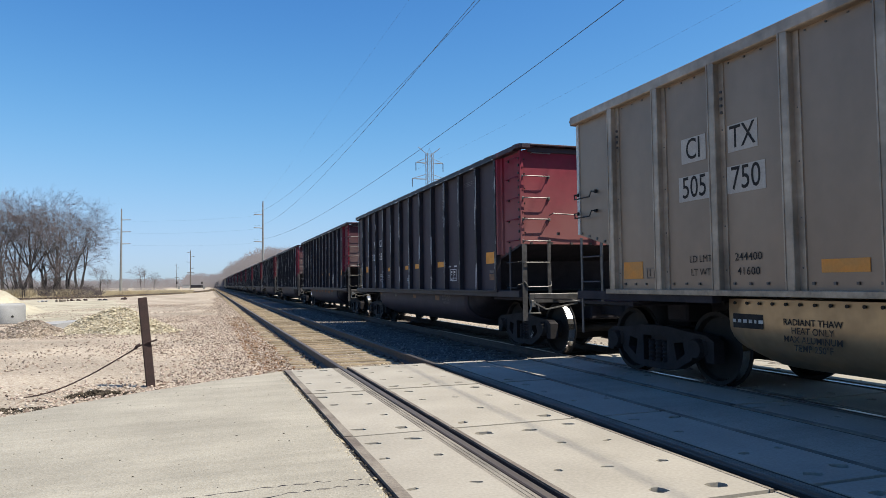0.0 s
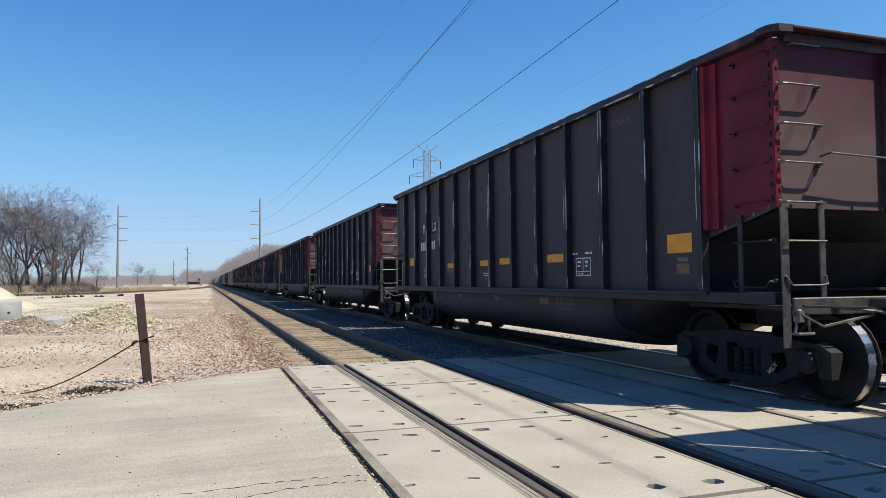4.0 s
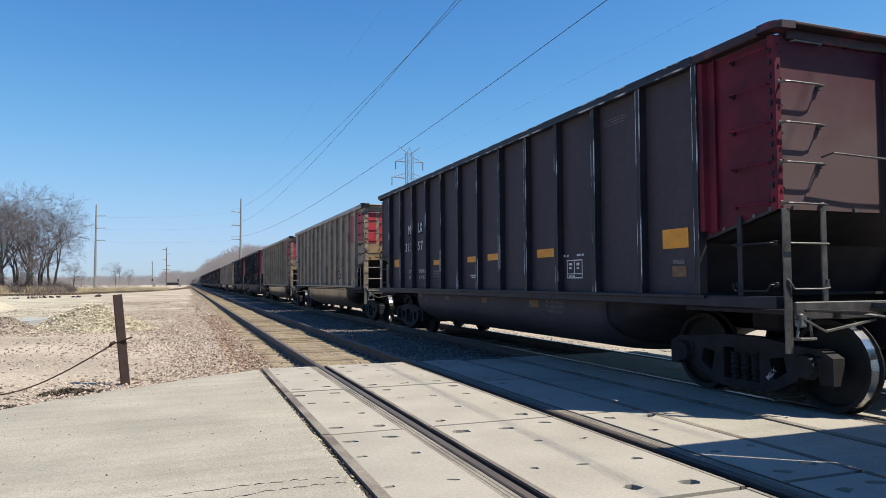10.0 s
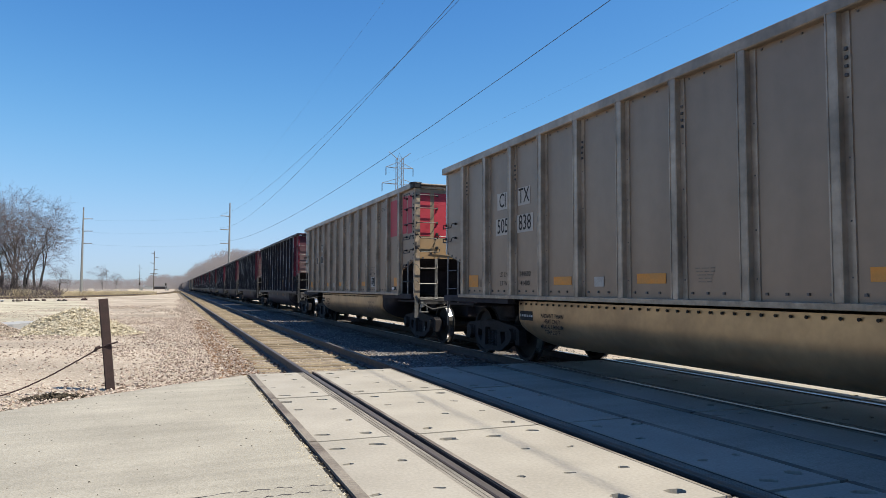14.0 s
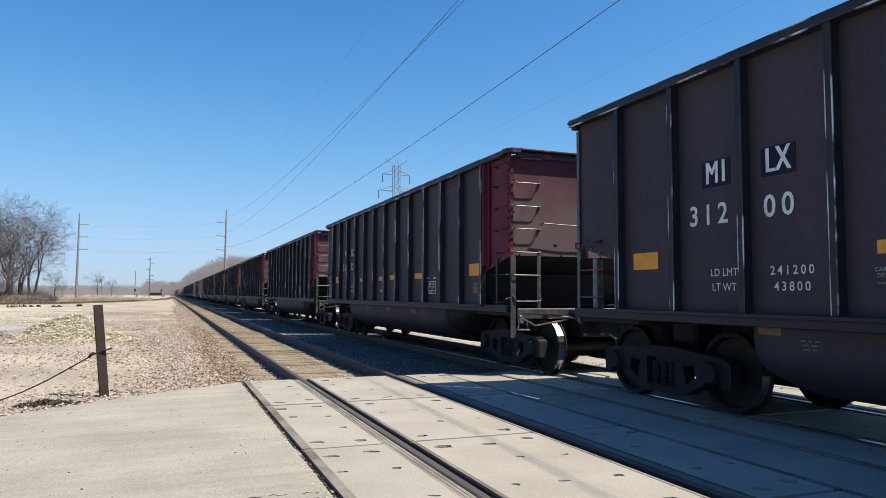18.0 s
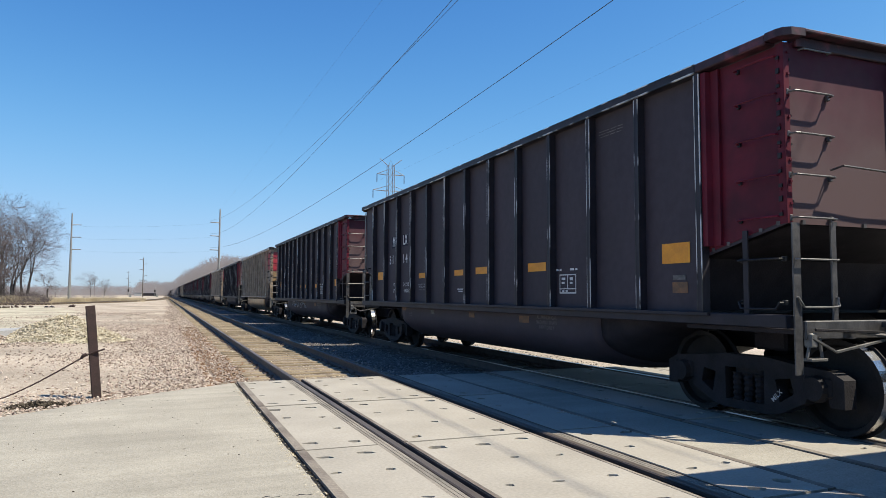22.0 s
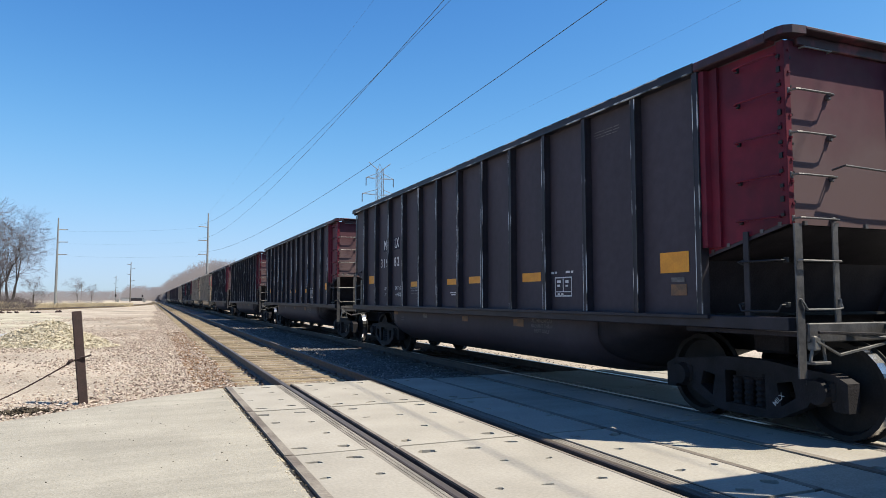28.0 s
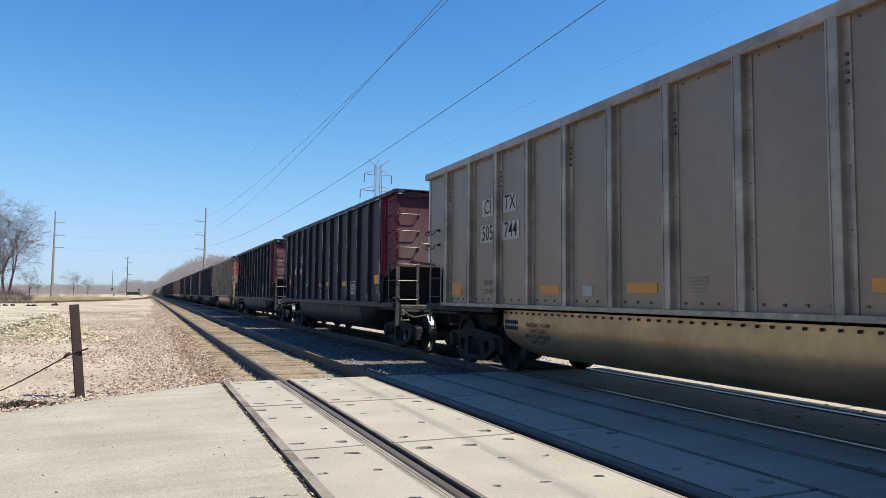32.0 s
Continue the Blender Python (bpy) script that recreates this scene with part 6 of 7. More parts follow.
CARS = train()

# ---------------------------------------------------------------- beside the road: post, cable, piles, pipe


def leaning_post():
    th = thing("steel_post", "rusty leaning steel post beside the road", "post", at=(-0.775, 11.05, -0.16))
    bm = bmesh.new()
    lean = Matrix.Translation((0, 0, -0.25)) @ pose(0, 0, 0, 0, -5.6, 12)
    out = [(-0.045, -0.05), (0.045, -0.05), (0.045, -0.038), (0.008, -0.038), (0.008, 0.038), (0.045, 0.038), (0.045, 0.05), (-0.045, 0.05), (-0.045, 0.038),
           (-0.008, 0.038), (-0.008, -0.038), (-0.045, -0.038)]
    out = [(x * 1.25, y * 1.1) for x, y in out]
    part("shaft", prism(out, lean, 1.56), M_POSTRUST, th)
    part("cable_hook", rod(bmesh.new(), [(-0.11, -0.07, 0.62), (-0.06, -0.085, 0.66), (0.0, -0.085, 0.67), (0.06, -0.07, 0.69)], 0.014, 6), M_POSTRUST, th)


leaning_post()


def slack_cable():
    th = thing("slack_cable", "slack rusty steel cable hanging from the post to the ground", "cable", at=(-0.845, 10.97, 0.50))
    pts = [Vector((0, 0, 0)), Vector((-0.13, 0.0, -0.07)), Vector((-0.40, -0.02, -0.235)), Vector((-0.70, -0.06, -0.41)), Vector((-0.98, -0.14, -0.545)),
           Vector((-1.22, -0.24, -0.625)), Vector((-1.45, -0.34, -0.655)), Vector((-1.75, -0.5, -0.675)), Vector((-2.1, -0.7, -0.70))]
    fine = []
    for a, b in zip(pts, pts[1:]):
        n = max(2, int((b - a).length / 0.045))
        fine += [a.lerp(b, i / n) for i in range(n)]
    for i in range(0, 3):
        fine = [fine[0]] + [(fine[j - 1] + fine[j] * 2 + fine[j + 1]) / 4 for j in range(1, len(fine) - 1)] + [fine[-1]]
    # seven-strand wire rope: a core and three strands wound round it
    part("cable_core", rod(bmesh.new(), fine, 0.0085, 6), M_POSTRUST, th)
    for q in range(3):
        wound = []
        for i, c in enumerate(fine):
            d = (fine[min(i + 1, len(fine) - 1)] - fine[max(i - 1, 0)]).normalized()
            u = d.cross(Vector((0, 0, 1))).normalized()
            w = d.cross(u)
            ang = i * 0.9 + q * 2.094
            wound.append(c + (u * math.cos(ang) + w * math.sin(ang)) * 0.006)
        part("strand", rod(bmesh.new(), wound, 0.0055, 5), M_POSTRUST, th)
    part("cable_clamp", rod(bmesh.new(), [(-0.16, 0.0, -0.09), (-0.14, -0.02, -0.05), (-0.1, 0.0, -0.03)], 0.02, 6), M_POSTRUST, th)


slack_cable()


def heap(name, label, cx, cy, rx, ry, h, material, core, n, lo, hi, seed, parts=0):
    """A heap of loose stones: a low mound with stones all over it."""
    rng = np.random.default_rng(seed)
    th = thing(name, label, "stone pile", at=(cx, cy, -0.17))
    bm = bmesh.new()
    rings = []
    for i in range(9):
        r = i / 8
        rings.append([bm.verts.new((rx * r * math.cos(a), ry * r * math.sin(a), h * 0.93 * max(0.0, 1 - r ** 1.35) - 0.03 + 0.05 * h * math.sin(3 * a + i)))
                      for a in (2 * math.pi * j / 24 for j in range(24))])
    for a, b in zip(rings, rings[1:]):
        for j in range(24):
            bm.faces.new((a[j], a[(j + 1) % 24], b[(j + 1) % 24], b[j]))
    part("mound", bm, core, th)
    r, a = np.sqrt(rng.uniform(0, 1.25, n)), rng.uniform(0, 2 * np.pi, n)
    z = h * 0.93 * np.maximum(0, 1 - r ** 1.35) + 0.05 * h * np.sin(3 * a + r * 8)
    rocks = np.stack([rx * r * np.cos(a), ry * r * np.sin(a), z, lo + (hi - lo) * rng.uniform(0, 1, n) ** 2], -1)
    v, f = scattered(rocks, seed + 1)
    tagged(part("loose_rubble", raw_mesh(name + "_stones", v, f, material), None, th), "loose stones of the pile", kind="stuff")


heap("stone_pile", "heap of pale yellowish limestone rocks", -2.78, 24.3, 1.8, 1.4, 0.86, S_PALE, G_SAND, 6500, 0.018, 0.062, 20)
heap("stone_pile", "low heap of pinkish crushed stone", -5.1, 24.0, 1.15, 0.95, 0.55, S_PINK, G_BALLAST, 1500, 0.02, 0.05, 30)
heap("stone_pile", "scattered skirt of broken pale stone", -3.6, 22.6, 1.3, 0.9, 0.10, S_PINK, G_GRAVEL, 700, 0.02, 0.06, 40)
heap("dark_debris", "dark rubble and rags at the road edge", -1.42, 10.42, 0.44, 0.19, 0.085, S_DARK, S_DARK, 560, 0.012, 0.04, 50)
heap("dark_debris", "dark rubble along the road edge", -2.3, 9.55, 1.0, 0.24, 0.03, S_DARK, G_BALLAST, 760, 0.01, 0.034, 60)


def sand_mound():
    th = thing("sand_mound", "smooth pale sand mound", "sand pile", at=(-12.0, 46.6, -0.17))
    bm = bmesh.new()
    rings = []
    for i in range(10):
        r = i / 9
        rings.append([bm.verts.new((3.4 * r * math.cos(a), 3.6 * r * math.sin(a), 1.36 * (0.5 + 0.5 * math.cos(math.pi * r)) * (1 + 0.08 * math.sin(2 * a + i)) - 0.02))
                      for a in (2 * math.pi * j / 28 for j in range(28))])
    for a, b in zip(rings, rings[1:]):
        for j in range(28):
            bm.faces.new((a[j], a[(j + 1) % 28], b[(j + 1) % 28], b[j]))
    part("mound", bm, G_SAND, th, smooth=True)


sand_mound()


def concrete_ring():
    th = thing("concrete_ring", "pale precast concrete manhole ring on the gravel", "concrete pipe", at=(-7.95, 33.1, -0.18))
    bm = bmesh.new()
    turned(bm, [(0, 0.62), (0, 0.66), (0.05, 0.68), (0.74, 0.68), (0.82, 0.64), (0.84, 0.58), (0.84, 0.48), (0.3, 0.46)], Matrix(), 28)
    part("ring", bm, M_MANHOLE, th, smooth=True)
    # no hole is cut: a black disc gives the shade inside it
    part("lifting_hole", turned(bmesh.new(), [(0, 0.05), (0.012, 0.05)], pose(0.35, -0.583, 0.32, 90, 0, 31), 10), M_INK, th, "black disc for the shaded lifting hole")


concrete_ring()


def concrete_slab():
    th = thing("concrete_slab", "flat grey broken concrete slab beside the stone piles", "slab", at=(-5.15, 27.6, -0.17))
    out = [(-0.75, -0.35), (0.1, -0.42), (0.85, -0.1), (0.8, 0.3), (-0.2, 0.42), (-0.8, 0.2)]
    part("slab", slab(out, [], 0.0, 0.24, pose(0, 0, 0, 4, -3, 8)), M_MANHOLE, th)


concrete_slab()


def siding():
    """A third track that curves away to the other side."""
    tr = thing("siding_track", "rusty siding track curving off through dry grass", "track", kind="structure")
    pts = [(-60, 78), (-38, 88), (-20.2, 98), (-13, 108), (-6.5, 135), (-2.2, 170), (0.6, 220), (1.9, 300)]
    fine = []
    for i in range(len(pts) - 1):
        p0, p1, p2, p3 = [Vector(pts[max(0, min(len(pts) - 1, i + d))]) for d in (-1, 0, 1, 2)]
        for j in range(8):
            t = j / 8
            fine.append(0.5 * ((2 * p1) + (p2 - p0) * t + (2 * p0 - 5 * p1 + 4 * p2 - p3) * t * t + (3 * p1 - p0 - 3 * p2 + p3) * t ** 3))
    for s in (-0.755, 0.755):
        bm = bmesh.new()
        line = []
        for i, p in enumerate(fine):
            d = (fine[min(i + 1, len(fine) - 1)] - fine[max(i - 1, 0)]).normalized()
            line.append((p.x + d.y * s, p.y - d.x * s, 0.0))
        rings = [[bm.verts.new((x + dx, y, z)) for dx, z in ((-0.04, -0.17), (0.04, -0.17), (0.04, 0.06), (-0.04, 0.06))] for x, y, _ in line]
        for a, b in zip(rings, rings[1:]):
            for j in range(4):
                bm.faces.new((a[j], a[(j + 1) % 4], b[(j + 1) % 4], b[j]))
        part("rail", bm, M_RAIL, tr)
    bm = bmesh.new()
    for i, p in enumerate(fine[:-1]):
        q = fine[i + 1]
        n = max(1, int((q - p).length / 0.6))
        d = (q - p).normalized()
        for j in range(n):
            c = p.lerp(q, j / n)
            a = math.degrees(math.atan2(d.y, d.x)) - 90
            m = pose(c.x, c.y, -0.1, 0, 0, a) @ Matrix.Diagonal((2.5, 0.22, 0.14, 1))
            bmesh.ops.create_cube(bm, size=1.0, matrix=m)
    tagged(part("tie_row", bm, M_TIE, tr, "row of old ties"), kind="stuff")
    # things left lying by the siding
    rng = random.Random(31)
    for x, y, w, h, name, lab, mt in ((-13.2, 82, 1.2, 0.3, "scrap_pile", "dark rusty scrap heap by the siding", M_POSTRUST), (-10.9, 83, 0.7, 0.24, "scrap_pile", "small dark scrap heap", M_UNDER),
                                      (-14.6, 80, 0.6, 0.26, "rock_pile", "pale broken concrete lumps", M_EDGE), (-15.8, 79, 0.4, 0.25, "rock_pile", "pale broken concrete lumps", M_MANHOLE),
                                      (-9.2, 86, 0.5, 0.3, "scrap_pile", "small rusty scrap piece", M_POSTRUST)):
        th = thing(name, lab, "scrap", at=(x, y, -0.17))
        for _ in range(7):
            bm = bmesh.new()
            m = pose(rng.uniform(-w, w) * 0.7, rng.uniform(-0.4, 0.4), h * 0.25, rng.uniform(0, 60), rng.uniform(0, 60), rng.uniform(0, 180))
            bmesh.ops.create_icosphere(bm, subdivisions=1, radius=h * rng.uniform(0.45, 0.8), matrix=m @ Matrix.Diagonal((1.4, 0.8, 0.6, 1)))
            for v in bm.verts:
                v.co += Vector((rng.uniform(-1, 1), rng.uniform(-1, 1), rng.uniform(-1, 1))) * h * 0.12
            part("lump", bm, mt, th)


siding()


# ---------------------------------------------------------------- poles, wires, tower, signals
POLE_L, POLE_R, POLE_B = (-18.7, 170.0), (11.05, 155.0), (12.9, -60.0)


def line_pole(x, y, top, arms, side, label, wood=False):
    """A tall pole with three one-sided arms and insulators."""
    mt = M_WOODPOLE if wood else M_POLE
    th = thing("power_pole", label, "utility pole", at=(x, y, -0.2))
    part("shaft", rod(bmesh.new(), [(0, 0, 0), (0, 0, top * 0.5), (0, 0, top + 0.2)], 0.3, 10, ends=(0.31, 0.13)), mt, th)
    for z in arms:
        a = part("arm", rod(bmesh.new(), [(0, 0, z + 0.05), (side * 1.0, 0, z + 0.12), (side * 1.9, 0, z + 0.1)], 0.11, 6, ends=(0.12, 0.08)), mt, th)
        part("insulator", turned(bmesh.new(), [(0.0 + 0.05 * i, 0.09 if i % 2 else 0.05) for i in range(9)], pose(side * 1.5, 0, z + 0.12, 0, side * 86, 0), 8), M_WIRE, a, "stacked disc insulator")
    return th


line_pole(*POLE_L, 18.8, (16.4, 13.7, 11.0), 1, "tall pale steel pole with three one-sided arms")
line_pole(*POLE_R, 19.5, (16.7, 13.8, 10.8), -1, "tall pale steel pole with three one-sided arms")
line_pole(*POLE_B, 20.5, (18.2, 17.3, 16.3), -1, "tall pale steel pole with three one-sided arms")


def distribution_pole(x, y, top):
    th = thing("power_pole", "distant wooden pole with short cross arms", "utility pole", at=(x, y, -0.2))
    part("shaft", rod(bmesh.new(), [(0, 0, 0), (0, 0, top)], 0.3, 8, ends=(0.26, 0.16)), M_WOODPOLE, th)
    for q, s in ((0.97, -1), (0.86, 1), (0.72, -1), (0.56, 1)):
        part("arm", rod(bmesh.new(), [(0, 0, top * q - 0.6), (s * 1.7, 0, top * q - 0.3)], 0.11, 5), M_WOODPOLE, th)
    part("cross_arm", box(bmesh.new(), -1.6, 1.6, -0.1, 0.1, top * 0.42, top * 0.42 + 0.25), M_WOODPOLE, th)


distribution_pole(-8.4, 350, 18.3)
distribution_pole(-24.8, 600, 19.3)
distribution_pole(-52.0, 640, 14.0)
distribution_pole(-5.0, 900, 15.0)


def wire(a, b, sag, r, label):
    n = 26
    pts = []
    for i in range(n + 1):
        t = i / n
        p = Vector(a).lerp(Vector(b), t)
        p.z -= sag * 4 * t * (1 - t)
        pts.append(p)
    tagged(part("power_line", rod(bmesh.new(), pts, r, 4), M_WIRE), label, "cable", group="overhead wires", kind="structure")


for zl, zr in ((16.0, 16.3), (13.3, 13.4), (10.6, 10.4)):
    wire((POLE_L[0] + 1.9, POLE_L[1], zl), (POLE_R[0] - 1.9, POLE_R[1], zr), 0.35, 0.006, "thin power line between two poles")
wire((9.15, 155, 16.93), (11.44, -60, 18.25), 5.0, 0.012, "thin dark overhead power line")
wire((9.15, 155, 14.18), (8.53, -60, 18.05), 5.74, 0.012, "thin dark overhead power line")
wire((9.15, 155, 11.26), (13.52, -60, 16.4), 5.08, 0.0145, "thin dark overhead power line")


wire((11.05, 155, 19.5), (12.9, -60, 21.0), 0.9, 0.004, "faint thin wire from pole top to pole top")
wire((54.7, 185, 33.0), (54.0, -120, 34.0), 2.0, 0.008, "faint far conductor of the steel tower")


def lattice_tower(x, y, h):
    th = thing("transmission_tower", "steel lattice transmission tower behind the train", "pylon", at=(x, y, -0.2))

    def w(z):
        return 3.4 - (3.4 - 0.85) * min(1, z / (0.62 * h)) if z < 0.62 * h else 0.85
    for sx in (-1, 1):
        for sy in (-1, 1):
            pts = [(sx * w(z), sy * w(z), z) for z in (0, 0.62 * h, 0.96 * h)]
            part("leg", rod(bmesh.new(), pts, 0.085, 5), M_STEEL, th)
    levels = [h * q for q in (0.0, 0.16, 0.31, 0.44, 0.54, 0.62, 0.68, 0.74, 0.80, 0.86, 0.91, 0.96)]
    bm = bmesh.new()
    for a, b in zip(levels, levels[1:]):
        for s in (-1, 1):
            for p, q in (((-w(a), s * w(a), a), (w(b), s * w(b), b)), ((w(a), s * w(a), a), (-w(b), s * w(b), b)),
                         ((s * w(a), -w(a), a), (s * w(b), w(b), b)), ((-w(b), s * w(b), b), (w(b), s * w(b), b))):
                rod(bm, [p, q], 0.035, 4)
    tagged(part("bracing", bm, M_STEEL, th), "crossed steel bracing", kind="stuff")
    for z, reach in ((0.776 * h, 5.1), (0.892 * h, 4.0)):
        for s in (-1, 1):
            bm = bmesh.new()
            rod(bm, [(s * 0.8, -0.8, z), (s * reach, 0, z + 0.1)], 0.07, 4)
            rod(bm, [(s * 0.8, 0.8, z), (s * reach, 0, z + 0.1)], 0.07, 4)
            rod(bm, [(s * 0.8, 0, z + 1.5), (s * reach, 0, z + 0.1)], 0.08, 4)
            arm = part("cross_arm", bm, M_STEEL, th)
            part("insulator", rod(bmesh.new(), [(s * reach, 0, z + 0.1), (s * reach, 0, z - 2.2)], 0.12, 5), M_WIRE, arm)
    for s in (-1, 1):
        part("peak_arm", rod(bmesh.new(), [(s * 0.6, 0, 0.955 * h), (s * 3.2, 0, h + 0.2)], 0.1, 4), M_STEEL, th)
    part("peak", rod(bmesh.new(), [(-0.8, 0, 0.95 * h), (0, 0, 1.0 * h), (0.8, 0, 0.95 * h)], 0.09, 4), M_STEEL, th)


lattice_tower(58.8, 185, 39.5)


def signal(x, y, h):
    th = thing("railway_signal", "small dark railway signal far down the line", "signal", at=(x, y, -0.2))
    part("mast", rod(bmesh.new(), [(0, 0, 0), (0, 0, h)], 0.09, 6), M_POLE, th)
    part("head", box(bmesh.new(), -0.32, 0.32, -0.2, 0.2, h - 0.2, h + 0.9, 0.1), M_INK, th, "black signal head")
    part("case", box(bmesh.new(), 0.4, 1.3, -0.4, 0.4, 0, 1.4, 0.04), M_POLE, th, "pale equipment case")


signal(-13.6, 330, 2.6)
signal(-3.0, 330, 2.4)


def far_building(x, y, w, h, mt, label):
    th = thing("shed", label, "building", at=(x, y, -0.2))
    part("wall", box(bmesh.new(), -w / 2, w / 2, -3, 3, 0, h, 0.05), mt, th)
    part("roof", prism([(-w / 2 - 0.3, h), (w / 2 + 0.3, h), (w / 2 + 0.3, h + 0.25), (-w / 2 - 0.3, h + 0.25)], Matrix.Translation((0, 3.2, 0)) @ Matrix(((1, 0, 0, 0), (0, 0, -1, 0), (0, 1, 0, 0), (0, 0, 0, 1))), 6.4), M_STEEL, th)


far_building(-14.2, 480, 4.2, 1.9, M_MANHOLE, "small pale shed far off by the line")
far_building(-8.0, 520, 8.0, 1.9, M_UNDER, "dark low rail car or shed far down the line")


# ---------------------------------------------------------------- trees and grass


def bare_tree(seed, height, spread):
    """Tapered trunk, limbs and fine twigs of a leafless tree; returns trunk and crown meshes."""
    rng = random.Random(seed)
    segs = {"trunk": [], "crown": []}

    def away(d, amount):
        side = d.cross(Vector((rng.uniform(-1, 1), rng.uniform(-1, 1), rng.uniform(-1, 1)))).normalized()
        return (d + side * amount * spread).normalized()

    def grow(p, d, length, r, depth):
        steps = 4 if depth < 4 else (3 if depth < 6 else 2)
        for i in range(steps):
            lift = 0.10 if depth < 3 else (0.02 if depth < 5 else -0.05)
            d = (d + Vector((rng.uniform(-1, 1), rng.uniform(-1, 1), rng.uniform(-0.7, 0.7))) * (0.15 + 0.04 * depth) + Vector((0, 0, lift))).normalized()
            q = p + d * length / steps
            r2 = r * 0.88
            segs["trunk" if depth < 4 else "crown"].append((p, q, r, r2))
            p, r = q, r2
            if (depth or i > 1) and depth < 7 and rng.random() < (0.40 if depth < 3 else 0.44):
                grow(p, away(d, rng.uniform(0.6, 1.3)), length * rng.uniform(0.45, 0.72), r * 0.5, depth + (2 if depth < 4 else 1))
        if depth < 7:
            for _ in range(2):
                grow(p, away(d, rng.uniform(0.25, 0.75)), length * rng.uniform(0.66, 0.9), r * rng.uniform(0.66, 0.82), depth + 1)
    for _ in range(rng.choice((2, 2, 3))):
        grow(Vector((rng.uniform(-0.5, 0.5), rng.uniform(-0.5, 0.5), 0)), Vector((rng.uniform(-0.25, 0.25), rng.uniform(-0.25, 0.25), 1)).normalized(), height * 0.24, height * 0.0185, 0)

    def tubes(items, material, name):
        n = len(items)
        P, Q = np.array([s[0] for s in items]), np.array([s[1] for s in items])
        R = np.maximum(np.array([(s[2], s[3]) for s in items]), 0.0075)
        D = Q - P
        D /= np.linalg.norm(D, axis=1, keepdims=True) + 1e-9
        U = np.cross(D, np.array([0.31, 0.87, 0.38]))
        U /= np.linalg.norm(U, axis=1, keepdims=True) + 1e-9
        W = np.cross(D, U)
        v = np.zeros((n, 6, 3))
        for j in range(3):
            a = 2 * math.pi * j / 3
            o = U * math.cos(a) + W * math.sin(a)
            v[:, j], v[:, j + 3] = P + o * R[:, :1], Q + o * R[:, 1:]
        f = np.array([(0, 1, 4, 3), (1, 2, 5, 4), (2, 0, 3, 5)])[None] + 6 * np.arange(n)[:, None, None]
        return raw_mesh(name, v.reshape(-1, 3), f.reshape(-1, 4), material)
    top = max(s[1].z for s in segs["crown"])
    k = height / top
    for key in segs:
        segs[key] = [(p * k, q * k, a, b) for p, q, a, b in segs[key]]
    return tubes(segs["trunk"], M_BARK, "trunk"), tubes(segs["crown"], M_TWIG, "crown")


def trees():
    rng = random.Random(77)
    kinds = [bare_tree(s, h, sp) for s, h, sp in ((1, 15.5, 0.9), (5, 14.5, 1.0), (9, 16.0, 0.8), (14, 12.5, 1.05), (21, 8.0, 1.1))]
    spots = [(-0.162, 118, 0, 13.4), (-0.174, 124, 2, 14.4), (-0.186, 116, 1, 15.0), (-0.197, 126, 2, 15.4), (-0.211, 118, 0, 15.2), (-0.225, 122, 1, 15.4),
             (-0.243, 116, 3, 14.2), (-0.262, 120, 0, 14.8), (-0.29, 118, 1, 14.4), (-0.180, 136, 3, 11.5),
             (-0.19, 110, 4, 6.5), (-0.235, 108, 4, 7.0), (-0.22, 106, 4, 5.0), (-0.255, 110, 4, 6.0), (-0.183, 112, 4, 4.0), (-0.135, 240, 3, 8.0), (-0.085, 330, 3, 10.0),
             (-0.07, 420, 3, 9.0), (-0.125, 300, 4, 6.0)]
    for i, (a, y, kind, h) in enumerate(spots):
        trunk, crown = kinds[kind]
        base = (15.5, 14.5, 16.0, 12.5, 8.0)[kind]
        th = thing("bare_tree", "tall leafless tree with dense fine twigs" if h > 9 else "leafless shrub in dry grass", "tree", group="bare trees by the siding")
        th.matrix_basis = pose(a * y, y, -0.25, 0, 0, rng.uniform(0, 360)) @ Matrix.Diagonal((1.13 * h / base,) * 3 + (1,))
        part("trunk", trunk, None, th)
        part("crown", crown, None, th, "bare grey-brown twigs")


trees()


def undergrowth():
    rng = np.random.default_rng(18)
    n = 26000
    a = rng.uniform(-0.40, -0.135, n)
    y = rng.uniform(108, 135, n)
    h = rng.uniform(0.5, 2.6, n) * (0.6 + 0.4 * np.sin(a * 90) ** 2)
    base = np.stack([a * y, y, np.full(n, -0.2)], -1)
    tip = base + np.stack([rng.normal(0, 0.7, n) * h, rng.normal(0, 0.5, n) * h, h], -1)
    w = np.stack([rng.uniform(0.008, 0.026, n), rng.uniform(-0.02, 0.02, n), np.zeros(n)], -1)
    v = np.stack([base - w, base + w, tip], 1).reshape(-1, 3)
    f = 3 * np.arange(n)[:, None] + np.array([0, 1, 2])
    tagged(new("undergrowth", raw_mesh("undergrowth", v, f, M_TWIG)), "tangled bare undergrowth below the trees", "undergrowth", kind="stuff")


undergrowth()


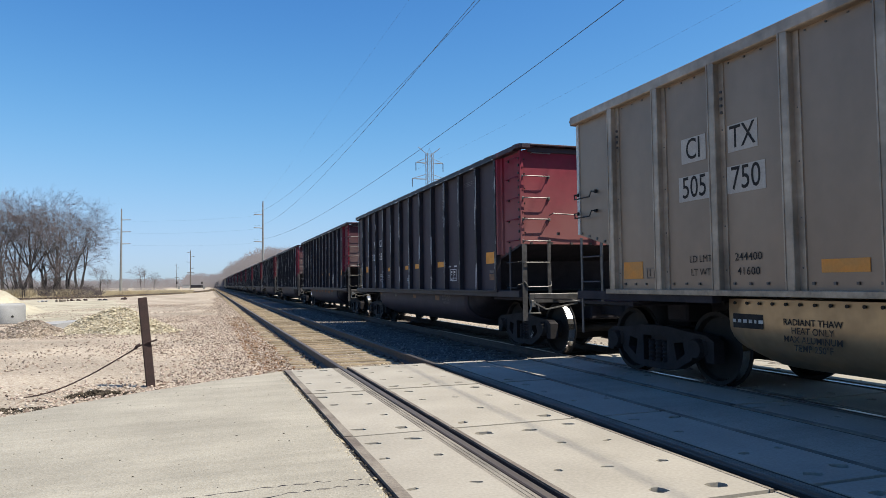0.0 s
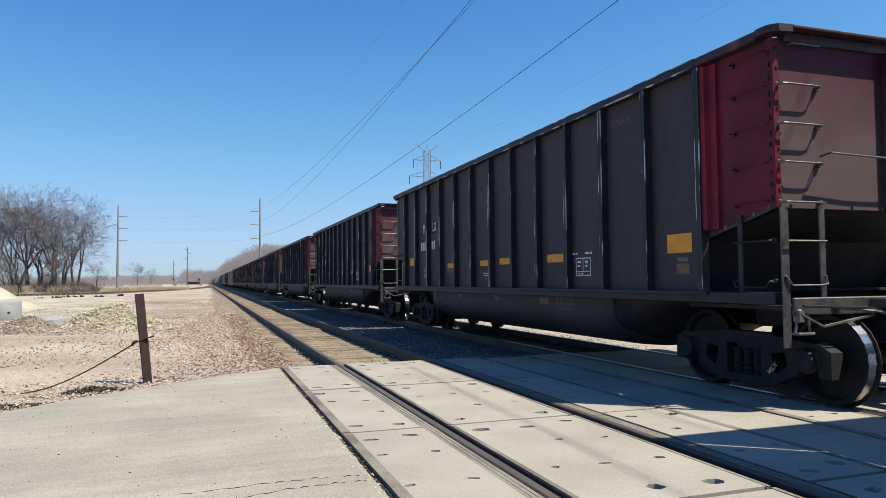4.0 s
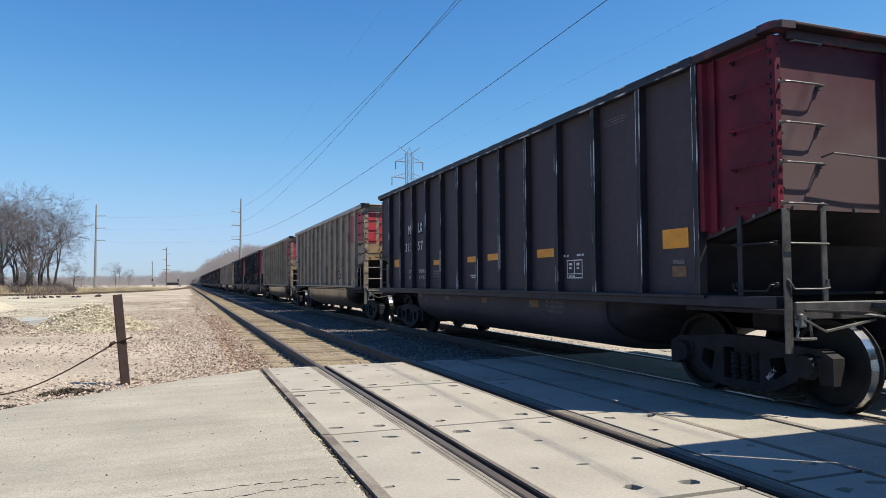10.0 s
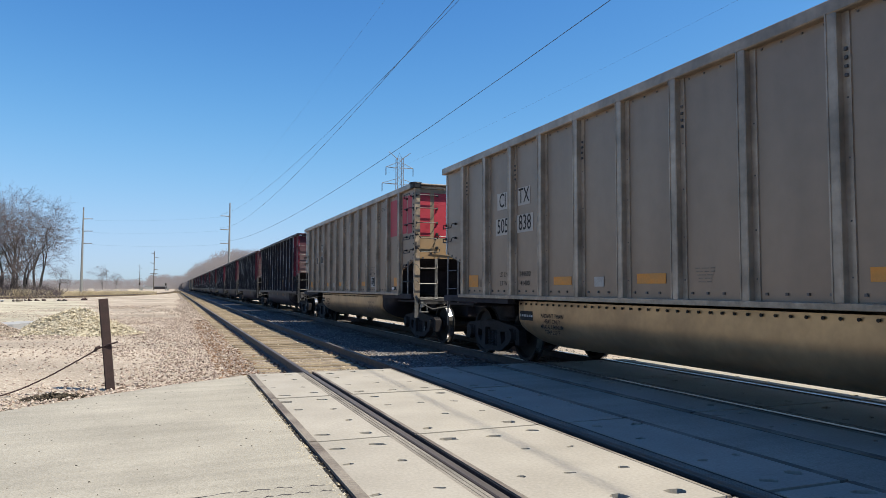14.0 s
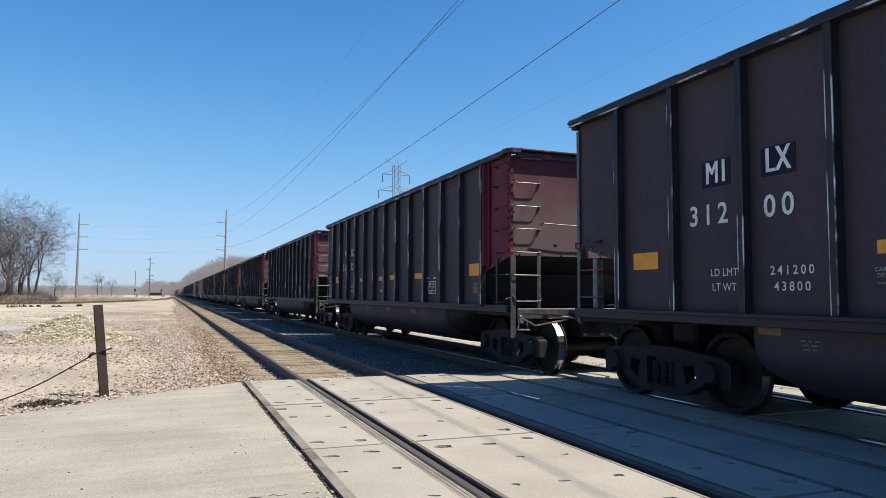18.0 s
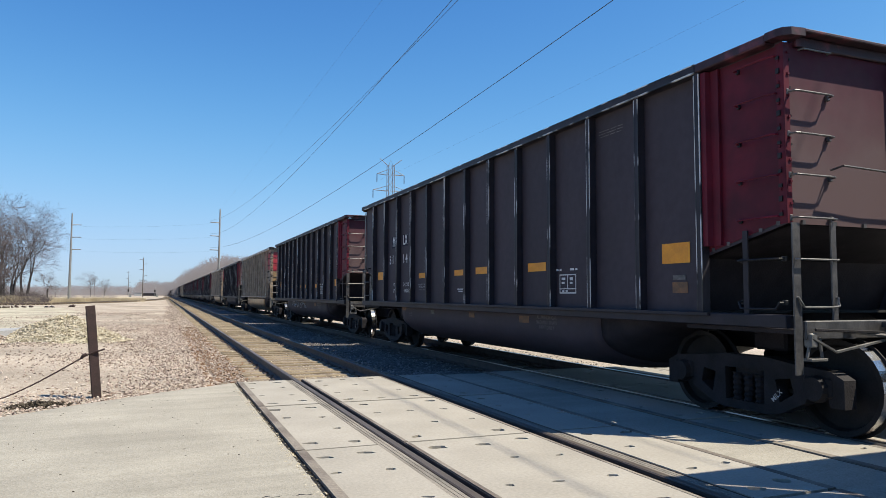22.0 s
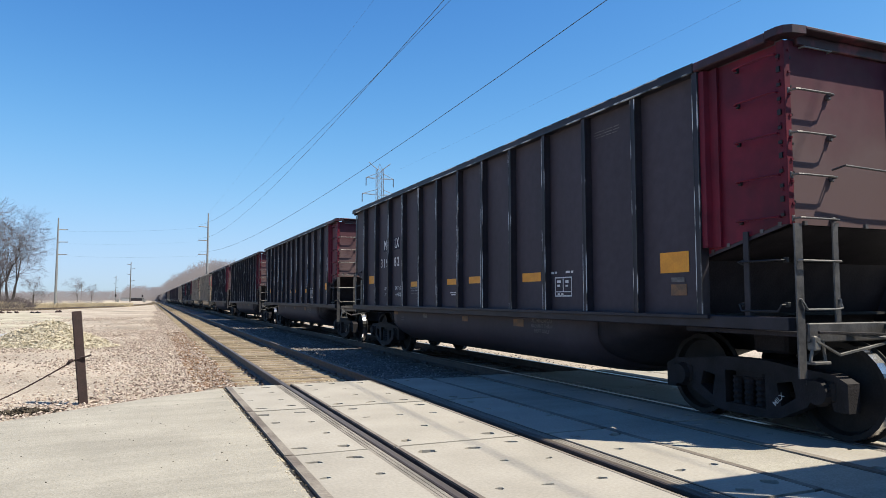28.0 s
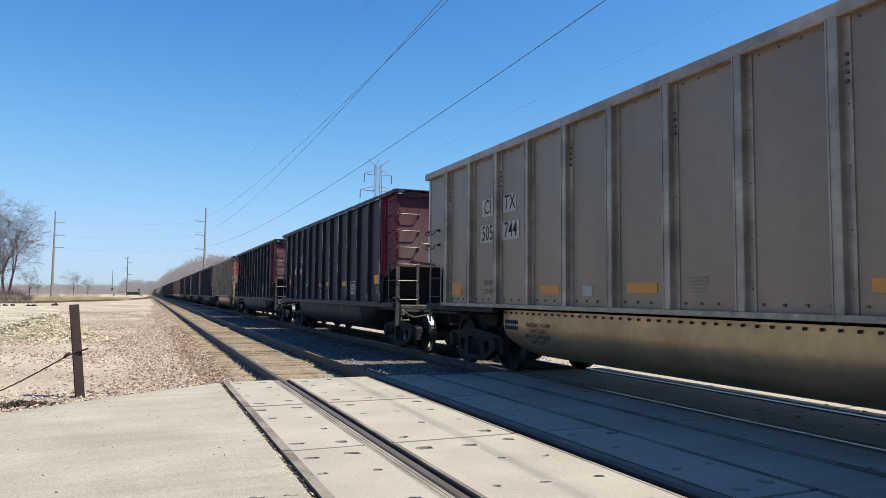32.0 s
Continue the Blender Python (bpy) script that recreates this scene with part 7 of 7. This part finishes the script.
def far_woods():
    """Leafless woods along the horizon: slender fans of twigs in a haze-paled colour."""
    rng = np.random.default_rng(9)
    items = []

    def row(n, a0, a1, y0, y1, h0, h1, shape=None):
        a = rng.uniform(a0, a1, n)
        y = rng.uniform(y0, y1, n)
        k = (a - a0) / (a1 - a0)
        h = rng.uniform(h0, h1, n) * (shape(k) if shape else 1)
        items.append(np.stack([a * y, y, h], -1))
    row(520, 0.018, 0.16, 260, 330, 13, 18.5, lambda k: 0.50 + 0.50 * np.minimum(1, k * 2.6))
    row(420, -0.03, 0.06, 520, 700, 8, 13)
    row(1300, -0.42, -0.02, 620, 800, 6.5, 10)
    row(420, -0.34, -0.055, 240, 300, 1.4, 3.4)
    row(200, 0.05, 0.9, 300, 420, 10, 14)
    row(160, -0.9, -0.3, 200, 320, 7, 12)
    T = np.concatenate(items)
    n, m = len(T), 170
    ang = rng.normal(0, 0.75, (n, m))
    around = rng.uniform(0, np.pi, (n, m))
    up = rng.uniform(0.0, 1, (n, m))
    start = up * 0.86 * T[:, 2:3]
    length = T[:, 2:3] * rng.uniform(0.05, 0.13, (n, m))
    base = np.stack([np.repeat(T[:, :1], m, 1) + rng.uniform(-1.7, 1.7, (n, m)) * 0.2 * np.sqrt(np.maximum(0.05, 1 - (1.7 * up - 0.75) ** 2)) * T[:, 2:3], np.repeat(T[:, 1:2], m, 1), start - 0.3], -1)
    tip = base + np.stack([np.sin(ang) * length, np.sin(around) * length * 0.05, np.cos(ang) * length], -1)
    width = (0.0040 * T[:, 2:3] * rng.uniform(0.5, 1.5, (n, m)))[..., None]
    side = np.stack([np.cos(ang), rng.uniform(-0.12, 0.12, (n, m)), -np.sin(ang)], -1) * width
    v = np.stack([base - side, base + side, tip], 2).reshape(-1, 3)
    f = 3 * np.arange(n * m)[:, None] + np.array([0, 1, 2])
    tagged(new("far_woods", raw_mesh("far_woods", v, f, M_FARWOOD)), "grey leafless woods along the horizon, paled with painted haze", "woods", kind="stuff")


far_woods()


def grass():
    rng = np.random.default_rng(15)
    n = 62000
    a = rng.uniform(-0.42, -0.02, n)
    y = rng.uniform(98, 210, n)
    keep = y > 104 + 60 * np.clip(a + 0.13, 0, 1) * 6
    a, y = a[keep], y[keep]
    # a taller, denser fringe where the field meets the siding
    x = rng.uniform(-62, -6, 30000)
    front = np.interp(x, [-70, -30, -14, -5], [96, 101, 112, 150])
    fy = front + 0.6 + rng.exponential(2.2, 30000)
    a, y = np.concatenate([a, x / fy]), np.concatenate([y, fy])
    tall = np.concatenate([np.ones(len(a) - 30000), 2.7 * np.interp(x, [-62, -24, -6], [1.15, 1.0, 0.5])])
    n = len(a)
    h = tall * rng.uniform(0.08, 0.36, n) * (0.5 + 1.1 * (np.sin(a * 41 + y * 0.11) * np.sin(y * 0.23 + a * 17) > -0.1))
    base = np.stack([a * y, y, np.full(n, -0.2)], -1)
    lean = np.stack([rng.normal(0, 0.25, n) * h, rng.normal(0, 0.2, n) * h, h], -1)
    w = np.stack([rng.uniform(0.02, 0.06, n), rng.normal(0, 0.02, n), np.zeros(n)], -1)
    v = np.stack([base - w, base + w, base + lean], 1).reshape(-1, 3)
    f = 3 * np.arange(n)[:, None] + np.array([0, 1, 2])
    tagged(new("dry_grass", raw_mesh("dry_grass", v, f, M_GRASS)), "tall dry straw-coloured grass", "grass", kind="stuff")
    bm = bmesh.new()
    pts = [(-70, 96), (-30, 101), (-14, 112), (-5, 150), (-4, 240), (-25, 420), (-300, 420), (-200, 100)]
    bm.faces.new([bm.verts.new((x, y, -0.12)) for x, y in pts])
    tagged(part("grass_field", bm, M_GRASS), "dry grass field behind the siding", "field", kind="structure")


grass()


# ---------------------------------------------------------------- the train rolls in
# seconds, metres rolled
ROLLED = [(0.0, 0.03), (1.0, 22.15), (2.0, 43.64), (3.0, 65.00), (3.5, 75.83), (5.5, 119.43), (6.0, 129.98), (7.0, 152.08), (8.0, 173.70), (9.0, 194.87),
          (10.0, 216.55), (11.0, 238.09), (12.0, 259.82), (13.0, 281.46), (14.0, 303.35), (14.5, 314.12), (16.5, 356.98), (17.0, 367.68), (18.0, 389.31), (19.0, 411.04),
          (20.0, 432.92), (21.0, 454.18), (22.0, 475.82), (23.0, 497.41), (24.0, 518.95), (25.0, 540.68), (25.5, 551.75), (27.5, 594.66), (28.0, 605.43), (29.0, 627.02), (30.0, 648.60), (31.0, 670.40), (32.0, 691.94)]
REAR_CORNER = 9.19


def motions():
    for k, car in CARS:
        y = REAR_CORNER + PITCH * k - LEN / 2
        walk(car, [(t, pose(T2, y - s, 0)) for t, s in ROLLED])


motions()
